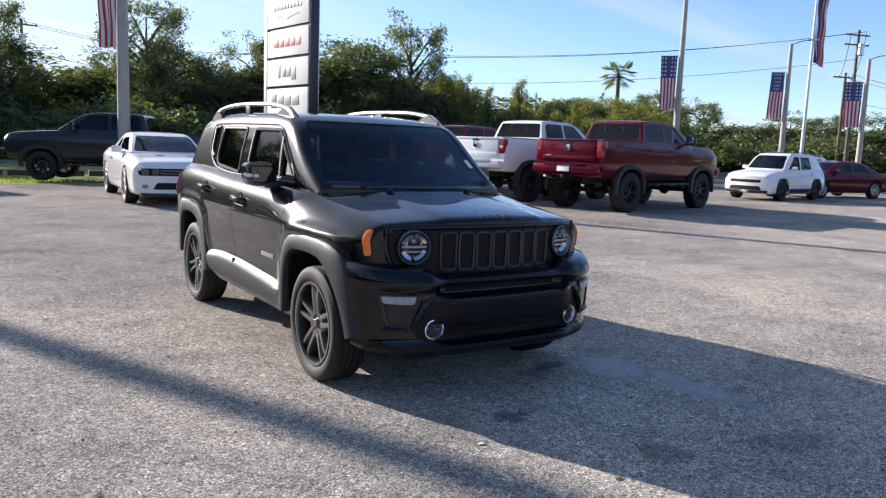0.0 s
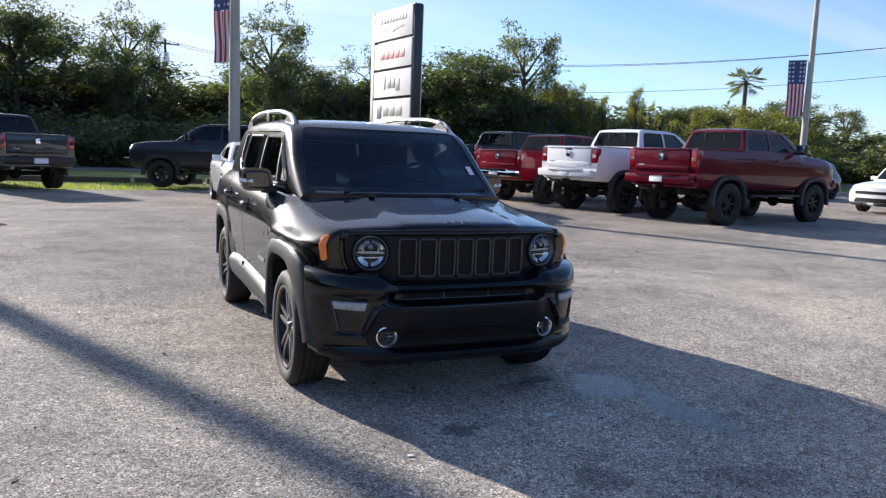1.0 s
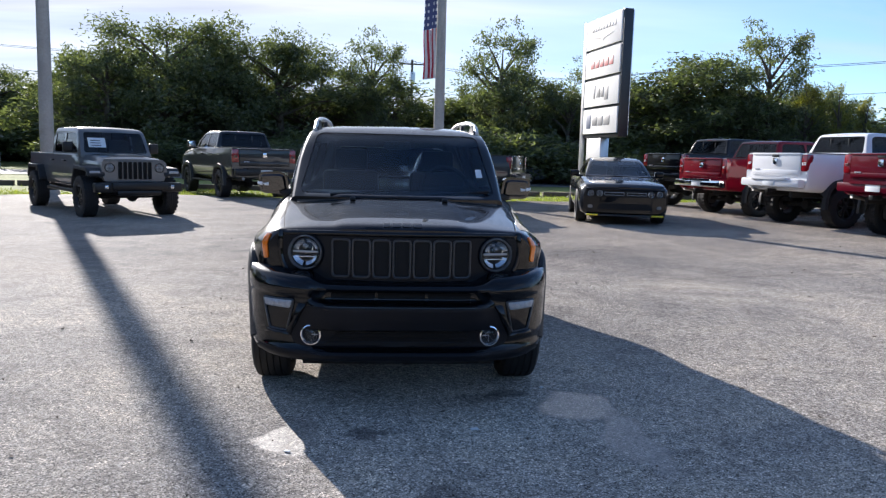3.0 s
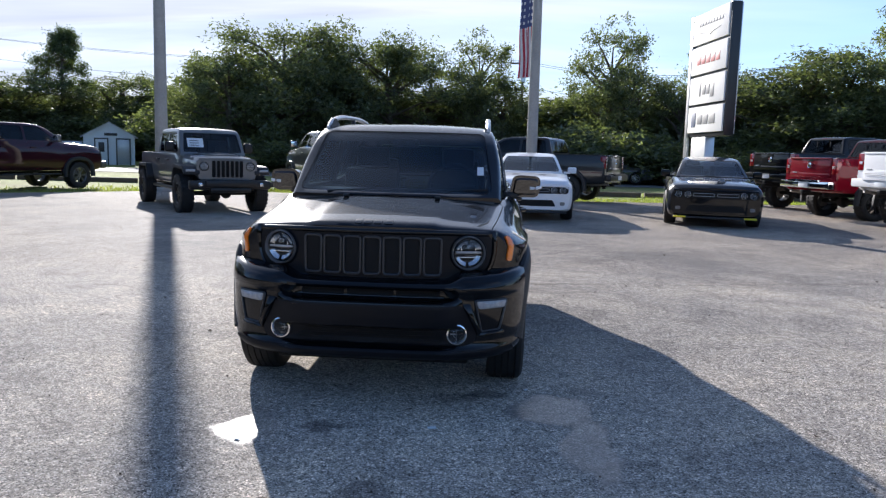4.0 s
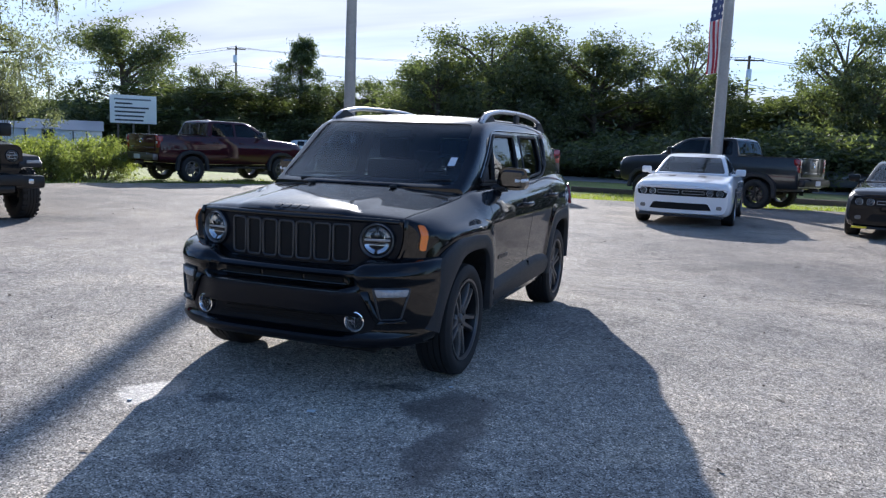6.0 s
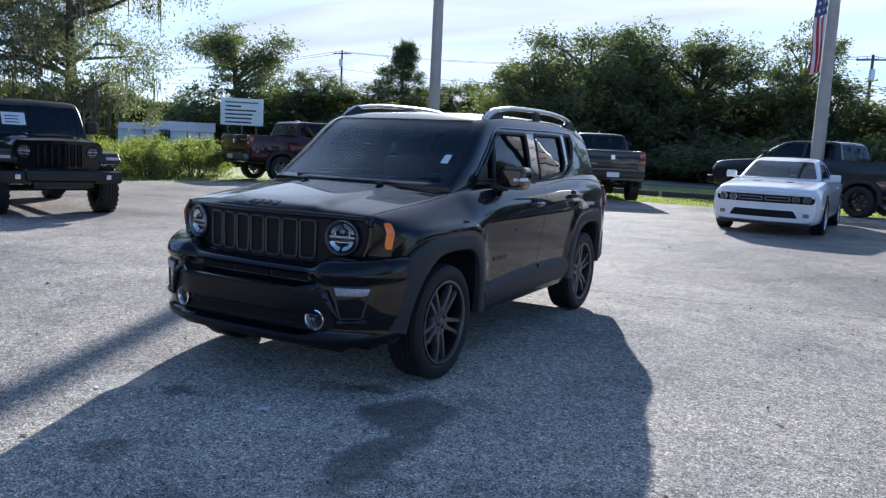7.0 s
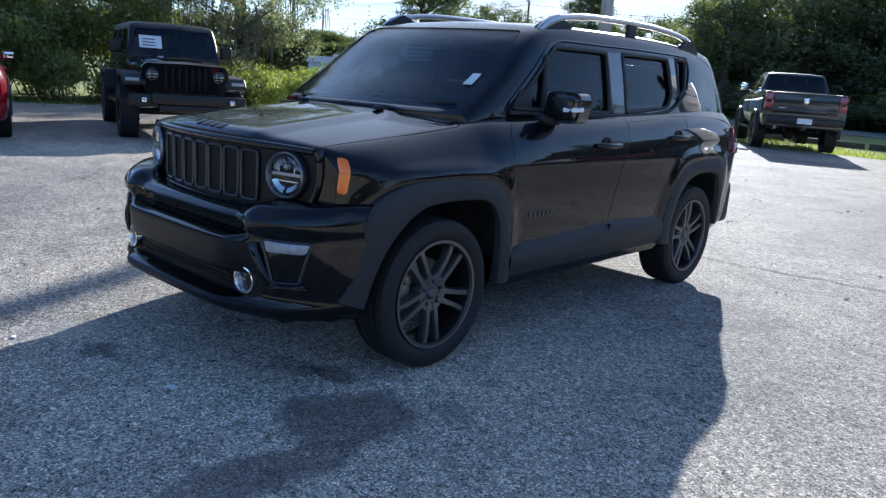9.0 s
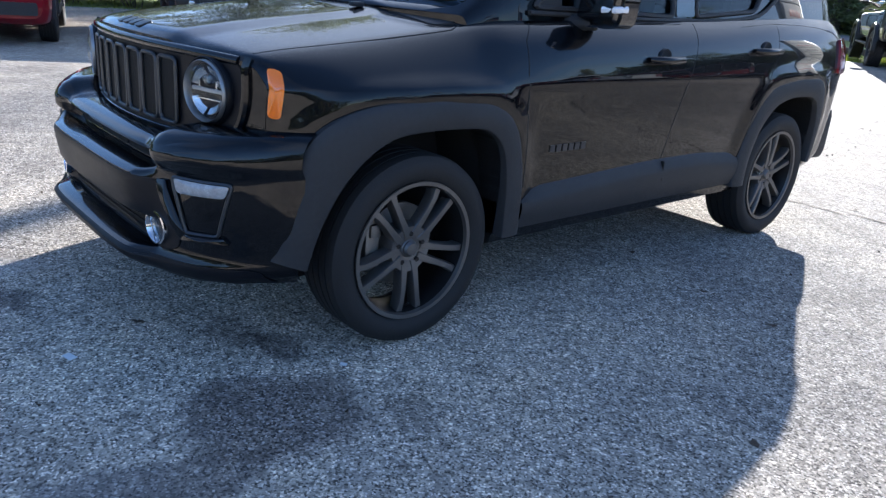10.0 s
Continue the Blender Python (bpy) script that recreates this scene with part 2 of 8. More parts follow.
        mr.inputs["To Min"].default_value, mr.inputs["To Max"].default_value = 0.0, deep
        nt.links.new(ln.outputs["Value"], mr.inputs["Value"])
        col = mix_node(nt, mr.outputs["Result"], col, mix_node(nt, 1.0, col, tint, "MULTIPLY"))
        if wet:
            wet_all = math_node(nt, "MAXIMUM", wet_all, math_node(nt, "MULTIPLY", mr.outputs["Result"], wet))
    nt.links.new(col, bsdf.inputs["Base Color"])
    nt.links.new(math_node(nt, "SUBTRACT", 0.8, math_node(nt, "MULTIPLY", wet_all, 0.68)), bsdf.inputs["Roughness"])
    nt.links.new(math_node(nt, "ADD", 0.04, math_node(nt, "MULTIPLY", wet_all, 0.75)), bsdf.inputs["Specular IOR Level"])
    h = math_node(nt, "ADD", math_node(nt, "MULTIPLY", sep.outputs[1], 0.7), noise_node(nt, co, 240.0, 2.0).outputs["Fac"])
    bump_node(nt, bsdf, math_node(nt, "MULTIPLY", h, math_node(nt, "SUBTRACT", 1.0, math_node(nt, "MULTIPLY", wet_all, 1.05))), 0.6, 0.004)
    bsdf.inputs["Diffuse Roughness"].default_value = 0.3
    return m


def leaf_mat(name, lo, hi):
    m, nt, bsdf = node_mat(name)
    geo = nt.nodes.new("ShaderNodeNewGeometry")
    tc = nt.nodes.new("ShaderNodeTexCoord")
    clump = noise_node(nt, tc.outputs["Object"], 0.5, 3.0)
    fac = math_node(nt, "ADD", math_node(nt, "MULTIPLY", geo.outputs["Random Per Island"], 0.5), math_node(nt, "MULTIPLY", clump.outputs["Fac"], 0.5))
    r = ramp_node(nt, fac, [(0.25, lo), (0.75, hi)])
    nt.nodes.remove(bsdf)
    df, tl, gl = nt.nodes.new("ShaderNodeBsdfDiffuse"), nt.nodes.new("ShaderNodeBsdfTranslucent"), nt.nodes.new("ShaderNodeBsdfGlossy")
    gl.inputs["Roughness"].default_value = 0.45
    gl.inputs["Color"].default_value = (0.6, 0.6, 0.6, 1)
    nt.links.new(r.outputs["Color"], df.inputs["Color"])
    nt.links.new(mix_node(nt, 1.0, r.outputs["Color"], (1.25, 1.35, 0.6), "MULTIPLY"), tl.inputs["Color"])
    m1, m2 = nt.nodes.new("ShaderNodeMixShader"), nt.nodes.new("ShaderNodeMixShader")
    m1.inputs[0].default_value, m2.inputs[0].default_value = 0.48, 0.06
    nt.links.new(df.outputs[0], m1.inputs[1])
    nt.links.new(tl.outputs[0], m1.inputs[2])
    nt.links.new(m1.outputs[0], m2.inputs[1])
    nt.links.new(gl.outputs[0], m2.inputs[2])
    nt.links.new(m2.outputs[0], nt.nodes["Material Output"].inputs["Surface"])
    return m


def grass_ground_mat():
    m, nt, bsdf = node_mat("rough_grass_ground")
    tc = nt.nodes.new("ShaderNodeTexCoord")
    co = tc.outputs["Object"]
    a, b = noise_node(nt, co, 0.22, 6.0, 0.6, 0.5), noise_node(nt, co, 14.0, 4.0)
    fac = math_node(nt, "ADD", math_node(nt, "MULTIPLY", a.outputs["Fac"], 0.65), math_node(nt, "MULTIPLY", b.outputs["Fac"], 0.35))
    r = ramp_node(nt, fac, [(0.3, (0.19, 0.15, 0.08)), (0.45, (0.18, 0.2, 0.05)), (0.6, (0.24, 0.28, 0.06)), (0.75, (0.3, 0.29, 0.1))])
    nt.links.new(r.outputs["Color"], bsdf.inputs["Base Color"])
    bsdf.inputs["Roughness"].default_value = 0.95
    bump_node(nt, bsdf, b.outputs["Fac"], 0.8, 0.05)
    return m


# stains on the asphalt: x, y, radii, depth, tint
STAINS = [
    (1.03, -1.93, 0.24, 0.30, 0.95, (0.42, 0.42, 0.44), 0.72),
    (1.2, -2.5, 0.15, 0.46, 0.9, (0.44, 0.44, 0.46), 0.72),
    (1.25, -1.56, 0.11, 0.10, 0.7, (0.55, 0.55, 0.56), 0.4),
    (-0.55, -2.42, 0.13, 0.22, 0.7, (0.7, 0.7, 0.7), 0.72),
    (-0.16, -2.39, 0.12, 0.06, 0.9, (0.38, 0.38, 0.4), 0.2),
    (0.63, -1.73, 0.12, 0.07, 0.9, (0.38, 0.38, 0.4), 0.2),
    (0.18, -3.1, 0.14, 0.13, 0.8, (0.45, 0.45, 0.47), 0.2),
    (0.48, -1.8, 0.16, 0.08, 0.7, (0.5, 0.5, 0.52), 0.2),
    (0.85, -3.3, 0.2, 0.14, 0.6, (0.55, 0.55, 0.56), 0.2),
    (-1.0, -0.2, 0.5, 0.3, 0.5, (1.25, 1.2, 1.12), 0.0),
    (2.7, -2.8, 0.35, 0.2, 0.5, (0.7, 0.7, 0.71), 0.1),
]
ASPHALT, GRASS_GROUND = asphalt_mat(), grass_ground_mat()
BLACK_PAINT = paint("gloss_black_paint", (0.0018, 0.0024, 0.0038), 0.0, 0.003, 0.35, 1.42)
WHITE_PAINT, MAROON = paint("white_paint", (0.78, 0.78, 0.78), 0, 0.03), paint("deep_cherry_red_paint", (0.085, 0.0015, 0.01), 0.0, 0.002, 0.0, 1.33)
RED_PAINT, GREY_PAINT = paint("flame_red_paint", (0.17, 0.003, 0.012), 0.0, 0.004, 0.0, 1.33), paint("granite_grey_paint", (0.028, 0.031, 0.034), 0.3, 0.008, 0.0, 1.4)
SILVER_GREY, CHARCOAL = paint("sting_grey_paint", (0.14, 0.147, 0.15), 0.2, 0.03), paint("charcoal_paint", (0.003, 0.004, 0.006), 0.0, 0.003, 0.0, 1.36)
PLUM_PAINT = paint("plum_red_paint", (0.032, 0.003, 0.008), 0.1, 0.012)
RUBBER, CLADDING = mat("tyre_rubber", (0.012, 0.012, 0.0125), 0.75, 0, 0.25, 6, 0.3, 120), mat("black_plastic", (0.034, 0.036, 0.039), 0.5, 0, 0.2, 4, 0.25, 400)
LINER, INTERIOR = mat("wheel_well_liner", (0.01, 0.01, 0.01), 0.9), mat("dark_cabin_trim", (0.012, 0.012, 0.013), 0.85)
RIM_DARK, RIM_BRIGHT = mat("dark_graphite_alloy", (0.16, 0.155, 0.15), 0.42, 0.8, 0.1, 8), mat("machined_alloy", (0.6, 0.6, 0.6), 0.28, 1.0, 0.08, 6)
RIM_BLACK, STEEL = mat("black_alloy", (0.02, 0.02, 0.021), 0.35, 0.5, 0.1), mat("bare_brake_steel", (0.24, 0.23, 0.22), 0.55, 1.0, 0.2, 20)
CHROME = mat("chrome_trim", (0.75, 0.75, 0.76), 0.08, 1.0, 0.04, 5, rvar=0.04)
SATIN_SILVER = mat("satin_silver_rail", (0.55, 0.55, 0.55), 0.3, 0.9, 0.06)
TINT, CLEAR = glass("tinted_glass", (0.36, 0.39, 0.41)), glass("windscreen_glass", (0.7, 0.8, 0.88))
LENS = glass("clear_lens", (0.97, 0.98, 0.98))
AMBER, RED_LENS = mat("amber_lens", (1.0, 0.2, 0.006), 0.15, 0, 0.1, coat=1), mat("red_tail_lens", (0.24, 0.006, 0.012), 0.15, 0, 0.15, coat=1)
LED_WHITE, MESH_BLACK = mat("white_lamp_optic", (0.84, 0.86, 0.88), 0.2, 0, 0.1, 30), mat("black_grille_mesh", (0.008, 0.008, 0.008), 0.6, 0, 0.2, 60, 0.5, 300)
REFLECTOR = mat("silver_lamp_reflector", (0.6, 0.61, 0.62), 0.22, 0.85, 0.25, 40)
BUMPER_SATIN, LAMP_GREY = mat("satin_black_bumper", (0.006, 0.007, 0.01), 0.42, 0, 0.2, 4), mat("unlit_lamp_optic", (0.36, 0.37, 0.38), 0.2, 0.2, 0.2, 60)
for soft in (BUMPER_SATIN, CLADDING, MESH_BLACK):
    soft.node_tree.nodes["Principled BSDF"].inputs["Specular IOR Level"].default_value = 0.22
LAMP_BOWL, LAMP_MIRROR = mat("dark_lamp_bowl", (0.22, 0.225, 0.23), 0.25, 0.7, 0.3, 30), mat("bright_lamp_reflector", (0.62, 0.64, 0.66), 0.16, 1.0, 0.15, 40)
LAMP_RING, LAMP_STRIP = mat("satin_lamp_ring", (0.3, 0.305, 0.31), 0.34, 0.7, 0.1, 20), mat("unlit_light_strip", (0.36, 0.37, 0.38), 0.25, 0.1, 0.3, 50)
PIANO_BLACK = mat("piano_black_trim", (0.006, 0.006, 0.007), 0.08, 0, 0.2, 6, coat=1, rvar=0.03)
GRILLE_GREY = mat("grey_grille_surround", (0.06, 0.064, 0.07), 0.35, 0.6, 0.1)
PAPER, BARS = mat("paper_sheet", (0.72, 0.75, 0.76), 0.8, 0, 0.05), mat("dark_print", (0.06, 0.06, 0.065), 0.8)
CONCRETE = mat("weathered_concrete", (0.36, 0.34, 0.31), 0.9, 0, 0.22, 1.4, 0.4, 40)
WHITE_PANEL, SIGN_DARK = mat("white_sign_panel", (0.86, 0.83, 0.78), 0.85, 0, 0.05, 0.8), mat("dark_sign_edge", (0.014, 0.015, 0.018), 0.35, 0, 0.2)
ALUMINIUM = mat("brushed_aluminium", (0.55, 0.56, 0.57), 0.38, 0.9, 0.08, 2)
LOGO_GREY, LOGO_RED, LOGO_BLUE = mat("grey_lettering", (0.2, 0.2, 0.2), 0.5), mat("red_lettering", (0.42, 0.06, 0.06), 0.5), mat("dark_blue_mark", (0.06, 0.09, 0.16), 0.5)
FLAG_RED, FLAG_WHITE, FLAG_BLUE = mat("red_flag_cloth", (0.42, 0.03, 0.05), 0.85, 0, 0.12), mat("white_flag_cloth", (0.68, 0.66, 0.66), 0.85), mat("blue_flag_cloth", (0.06, 0.075, 0.19), 0.85, 0, 0.12)
TIMBER, BARK = mat("weathered_timber", (0.13, 0.1, 0.075), 0.9, 0, 0.3, 2, 0.5, 30), mat("grey_brown_bark", (0.1, 0.08, 0.06), 0.95, 0, 0.35, 2.5, 0.8, 14)
# LEAF_SUN: yellow-green foliage with sunlit brightness put into its colour
LEAF_OAK, LEAF_SUN = leaf_mat("oak_leaves", (0.052, 0.068, 0.036), (0.17, 0.19, 0.095)), leaf_mat("sunlit_yellow_green_leaves", (0.1, 0.115, 0.02), (0.3, 0.28, 0.06))
LEAF_SHRUB, LEAF_PINE = leaf_mat("shrub_leaves", (0.10, 0.13, 0.04), (0.29, 0.31, 0.11)), leaf_mat("pine_needles", (0.035, 0.052, 0.02), (0.09, 0.115, 0.042))
LEAF_LIVE = leaf_mat("live_oak_leaves", (0.08, 0.09, 0.068), (0.24, 0.25, 0.19))
MOSS = leaf_mat("hanging_moss", (0.13, 0.13, 0.105), (0.24, 0.235, 0.19))
BLADE = leaf_mat("grass_blades", (0.14, 0.18, 0.035), (0.33, 0.36, 0.08))
DRY_LEAF = mat("dry_leaf", (0.07, 0.05, 0.035), 0.9, 0, 0.4, 30)
ROAD_GREY = mat("distant_road_asphalt", (0.2, 0.195, 0.185), 0.85, 0, 0.15, 0.5)
METAL_WHITE, ROOF_GREY = mat("white_metal_siding", (0.66, 0.67, 0.68), 0.5, 0, 0.06, 0.6), mat("grey_metal_roof", (0.4, 0.41, 0.42), 0.45, 0.3, 0.1, 0.6)
WIRE = mat("black_cable", (0.012, 0.012, 0.012), 0.6)
ROOF_BROWN = mat("brown_shingle_roof", (0.12, 0.085, 0.06), 0.9, 0, 0.25, 1.5)
YELLOW = mat("yellow_splitter_guard", (0.75, 0.62, 0.03), 0.5)

# ---- mesh tools ----
def finish(me, angle=38):
    me.polygons.foreach_set("use_smooth", [True] * len(me.polygons))
    me.set_sharp_from_angle(angle=radians(angle))
    return me


def to_mesh(name, bm, materials, angle=38, merge=True):
    if merge:
        bmesh.ops.remove_doubles(bm, verts=bm.verts, dist=1e-5)
    bmesh.ops.recalc_face_normals(bm, faces=bm.faces)
    me = bpy.data.meshes.new(name)
    bm.to_mesh(me)
    bm.free()
    for m in materials if isinstance(materials, (list, tuple)) else [materials]:
        me.materials.append(m)
    return finish(me, angle)


def part(name, bm, material, parent=None, label="", angle=38, merge=True):
    """Links a bmesh, or a finished mesh, as one object under its parent."""
    me = bm if isinstance(bm, bpy.types.Mesh) else to_mesh(name, bm, material, angle, merge)
    ob = new(name, me)
    ob.parent = parent
    return tagged(ob, label) if label else ob


def thing(name, label, category, group="", kind=""):
    return tagged(new(name), label, category, group, kind)


def box(bm, c, s, bevel=0.0, m=None, seg=2):
    made = bmesh.ops.create_cube(bm, size=1.0)["verts"]
    bmesh.ops.scale(bm, vec=s, verts=made)
    if bevel:
        edges = {e for v in made for e in v.link_edges}
        out = bmesh.ops.bevel(bm, geom=list(edges), offset=bevel, segments=seg, affect="EDGES", profile=0.6)
        made = list({v for f in out["faces"] for v in f.verts} | {v for v in made if v.is_valid})
    if m is not None:
        bmesh.ops.transform(bm, matrix=m, verts=made)
    bmesh.ops.translate(bm, vec=c, verts=made)
    return made


def boxes(items, bevel=0.01):
    bm = bmesh.new()
    for c, s in items:
        box(bm, c, s, bevel)
    return bm


def tube(bm, pts, r, n=8, close=True):
    """A round bar along points; r: one radius or one for each point."""
    pts = [Vector(p) for p in pts]
    rad = r if isinstance(r, (list, tuple)) else [r] * len(pts)
    rings = []
    side = None
    for i, p in enumerate(pts):
        d = (pts[min(i + 1, len(pts) - 1)] - pts[max(i - 1, 0)]).normalized()
        if side is None or abs(side.dot(d)) > 0.95:
            side = d.orthogonal().normalized()
        side = (side - d * side.dot(d)).normalized()
        up = d.cross(side)
        rings.append([bm.verts.new(p + (side * math.cos(a) + up * math.sin(a)) * rad[i]) for a in (2 * math.pi * k / n for k in range(n))])
    for a, b in zip(rings, rings[1:]):
        for k in range(n):
            bm.faces.new((a[k], a[(k + 1) % n], b[(k + 1) % n], b[k]))
    if close:
        bm.faces.new(rings[0][::-1])
        bm.faces.new(rings[-1])
    return bm


def lathe(bm, profile, n=32, axis="x", centre=(0, 0, 0), closed=False):
    """Spins (radius, along) pairs about an axis."""
    rings = []
    for r, a in profile:
        ring = []
        for k in range(n):
            c, s = math.cos(2 * math.pi * k / n), math.sin(2 * math.pi * k / n)
            p = (a, r * c, r * s) if axis == "x" else (r * c, a, r * s) if axis == "y" else (r * c, r * s, a)
            ring.append(bm.verts.new(Vector(p) + Vector(centre)))
        rings.append(ring)
    pairs = list(zip(rings, rings[1:])) + ([(rings[-1], rings[0])] if closed else [])
    for a, b in pairs:
        for k in range(n):
            bm.faces.new((a[k], a[(k + 1) % n], b[(k + 1) % n], b[k]))
    return bm


def pchip(xs, ys, q):
    """Smooth values at q through (xs, ys) with no overshoot."""
    xs, ys = np.asarray(xs, float), np.asarray(ys, float)
    h, d = np.diff(xs), np.diff(ys, axis=0) / np.diff(xs)[:, None]
    m = np.zeros_like(ys)
    same = (d[:-1] * d[1:]) > 0
    w1, w2 = (2 * h[1:] + h[:-1])[:, None], (h[1:] + 2 * h[:-1])[:, None]
    with np.errstate(all="ignore"):
        inner = (w1 + w2) / (w1 / d[:-1] + w2 / d[1:])
    m[1:-1] = np.where(same, inner, 0)
    m[0], m[-1] = d[0], d[-1]
    i = np.clip(np.searchsorted(xs, q) - 1, 0, len(h) - 1)
    t = ((q - xs[i]) / h[i])[:, None]
    hh = h[i][:, None]
    return (2 * t**3 - 3 * t**2 + 1) * ys[i] + (t**3 - 2 * t**2 + t) * hh * m[i] + (3 * t**2 - 2 * t**3) * ys[i + 1] + (t**3 - t**2) * hh * m[i + 1]


def shell(rows, profile, sub=4, across=3):
    """A closed body from stations along y. profile(row) gives its half outline (x, z) from the bottom's middle to the top's; the
    row's last value is how far its middle bows forward."""
    ys = [r[0] for r in rows]
    raw = np.array([[*np.array(profile(r)).ravel(), r[-1]] for r in rows])
    q = np.concatenate([np.linspace(a, b, sub, endpoint=False) for a, b in zip(ys, ys[1:])] + [[ys[-1]]])
    vals = pchip(ys, raw, q)
    bm = bmesh.new()
    rings = []
    for y, v in zip(q, vals):
        half, bow = v[:-1].reshape(-1, 2), v[-1]
        n = len(half)
        qq = np.linspace(0, n - 1, (n - 1) * across + 1)
        half = pchip(np.arange(n), half, qq)
        wide = half[:, 0].max()
        right = [(x, y - bow * (1 - (x / wide) ** 2), z) for x, z in half]
        left = [(-x, yy, z) for x, yy, z in right[1:-1]][::-1]
        rings.append(([bm.verts.new(p) for p in right + left], half, y, bow, wide))
    for (a, *_), (b, *_) in zip(rings, rings[1:]):
        for k in range(len(a)):
            bm.faces.new((a[k], a[(k + 1) % len(a)], b[(k + 1) % len(b)], b[k]))
    cols = np.linspace(-1, 1, 9)
    for ring, half, y, bow, wide in (rings[0], rings[-1]):
        rows_v = [[bm.verts.new((c * x, y - bow * (1 - (c * x / wide) ** 2), z)) for c in cols] for x, z in half]
        for a, b in zip(rows_v, rows_v[1:]):
            for k in range(len(cols) - 1):
                bm.faces.new((a[k], a[k + 1], b[k + 1], b[k]))
    bmesh.ops.remove_doubles(bm, verts=bm.verts, dist=1e-4)
    bmesh.ops.dissolve_degenerate(bm, edges=bm.edges, dist=1e-4)
    bmesh.ops.recalc_face_normals(bm, faces=bm.faces)
    return bm


def body_outline(r, lean=0.986):
    y, w, zb, zm, zs, zt, wt, crown, bow = r
    return [(0, zb), (0.8 * w, zb), (0.955 * w, zb + 0.06), (w, zm), (lean * w, zs), (0.3 * w + 0.7 * wt, zt - 0.25 * (zt - zs)), (wt, zt), (0.6 * wt, zt + 0.72 * crown), (0, zt + crown)]


def cabin_outline(r):
    y, wb, zb, wr, zr, zt, bow = r
    return [(0, zb), (wb, zb), (0.5 * (wb + wr) + 0.012, 0.5 * (zb + zr)), (wr, zr), (wr - 0.35 * (zt - zr) - 0.02, zt - 0.3 * (zt - zr)), (wr * 0.6, zt), (0, zt + 0.008)]


def scaled(bm, c, s):
    out = bm.copy()
    for v in out.verts:
        v.co = Vector(c) + Vector(((v.co[k] - c[k]) * s[k] for k in range(3)))
    return out


def prism(poly, axis, lo, hi):
    """A closed block from a 2D outline: (y, z) drawn out along x, (x, z) along y, or (x, y) along z."""
    bm = bmesh.new()

    def at(p, d):
        return (d, *p) if axis == "x" else (p[0], d, p[1]) if axis == "y" else (*p, d)

    a, b = [bm.verts.new(at(p, lo)) for p in poly], [bm.verts.new(at(p, hi)) for p in poly]
    bm.faces.new(a[::-1])
    bm.faces.new(b)
    for k in range(len(a)):
        j = (k + 1) % len(a)
        bm.faces.new((a[k], a[j], b[j], b[k]))
    bmesh.ops.recalc_face_normals(bm, faces=bm.faces)
    return bm


def rounded(poly, r, n=4):
    """The outline with its corners rounded."""
    out, count = [], len(poly)
    for k in range(count):
        p, a, b = Vector(poly[k]), Vector(poly[k - 1]), Vector(poly[(k + 1) % count])
        da, db = a - p, b - p
        ra, rb = min(r, da.length * 0.45), min(r, db.length * 0.45)
        pa, pb = p + da.normalized() * ra, p + db.normalized() * rb
        for i in range(n + 1):
            t = i / n
            out.append(tuple(pa * (1 - t) ** 2 + p * 2 * t * (1 - t) + pb * t**2))
    return out


def carve(bm, cutters):
    """The closed mesh less the cutters, as a new mesh."""
    base = bpy.data.meshes.new("carved")
    bm.to_mesh(base)
    ob = new("carved", base)
    held = []
    for c in cutters:
        me = bpy.data.meshes.new("cutter")
        c.to_mesh(me)
        c.free()
        cut = new("cutter", me)
        held.append(cut)
        md = ob.modifiers.new("cut", "BOOLEAN")
        md.operation, md.object, md.solver = "DIFFERENCE", cut, "EXACT"
    bpy.context.view_layer.update()
    me = bpy.data.meshes.new_from_object(ob.evaluated_get(bpy.context.evaluated_depsgraph_get()))
    for o in (ob, *held):
        d = o.data
        bpy.data.objects.remove(o)
        bpy.data.meshes.remove(d)
    me.materials.clear()
    return me


def cylinder_x(y, z, r, lo, hi, n=40):
    return prism([(y + r * math.cos(2 * math.pi * k / n), z + r * math.sin(2 * math.pi * k / n)) for k in range(n)], "x", lo, hi)


def dense(poly, step=0.05):
    """The outline with long edges divided."""
    out = []
    for a, b in zip(poly, list(poly[1:]) + [poly[0]]):
        n = max(1, int(math.dist(a, b) / step))
        out += [(a[0] + (b[0] - a[0]) * k / n, a[1] + (b[1] - a[1]) * k / n) for k in range(n)]
    return out


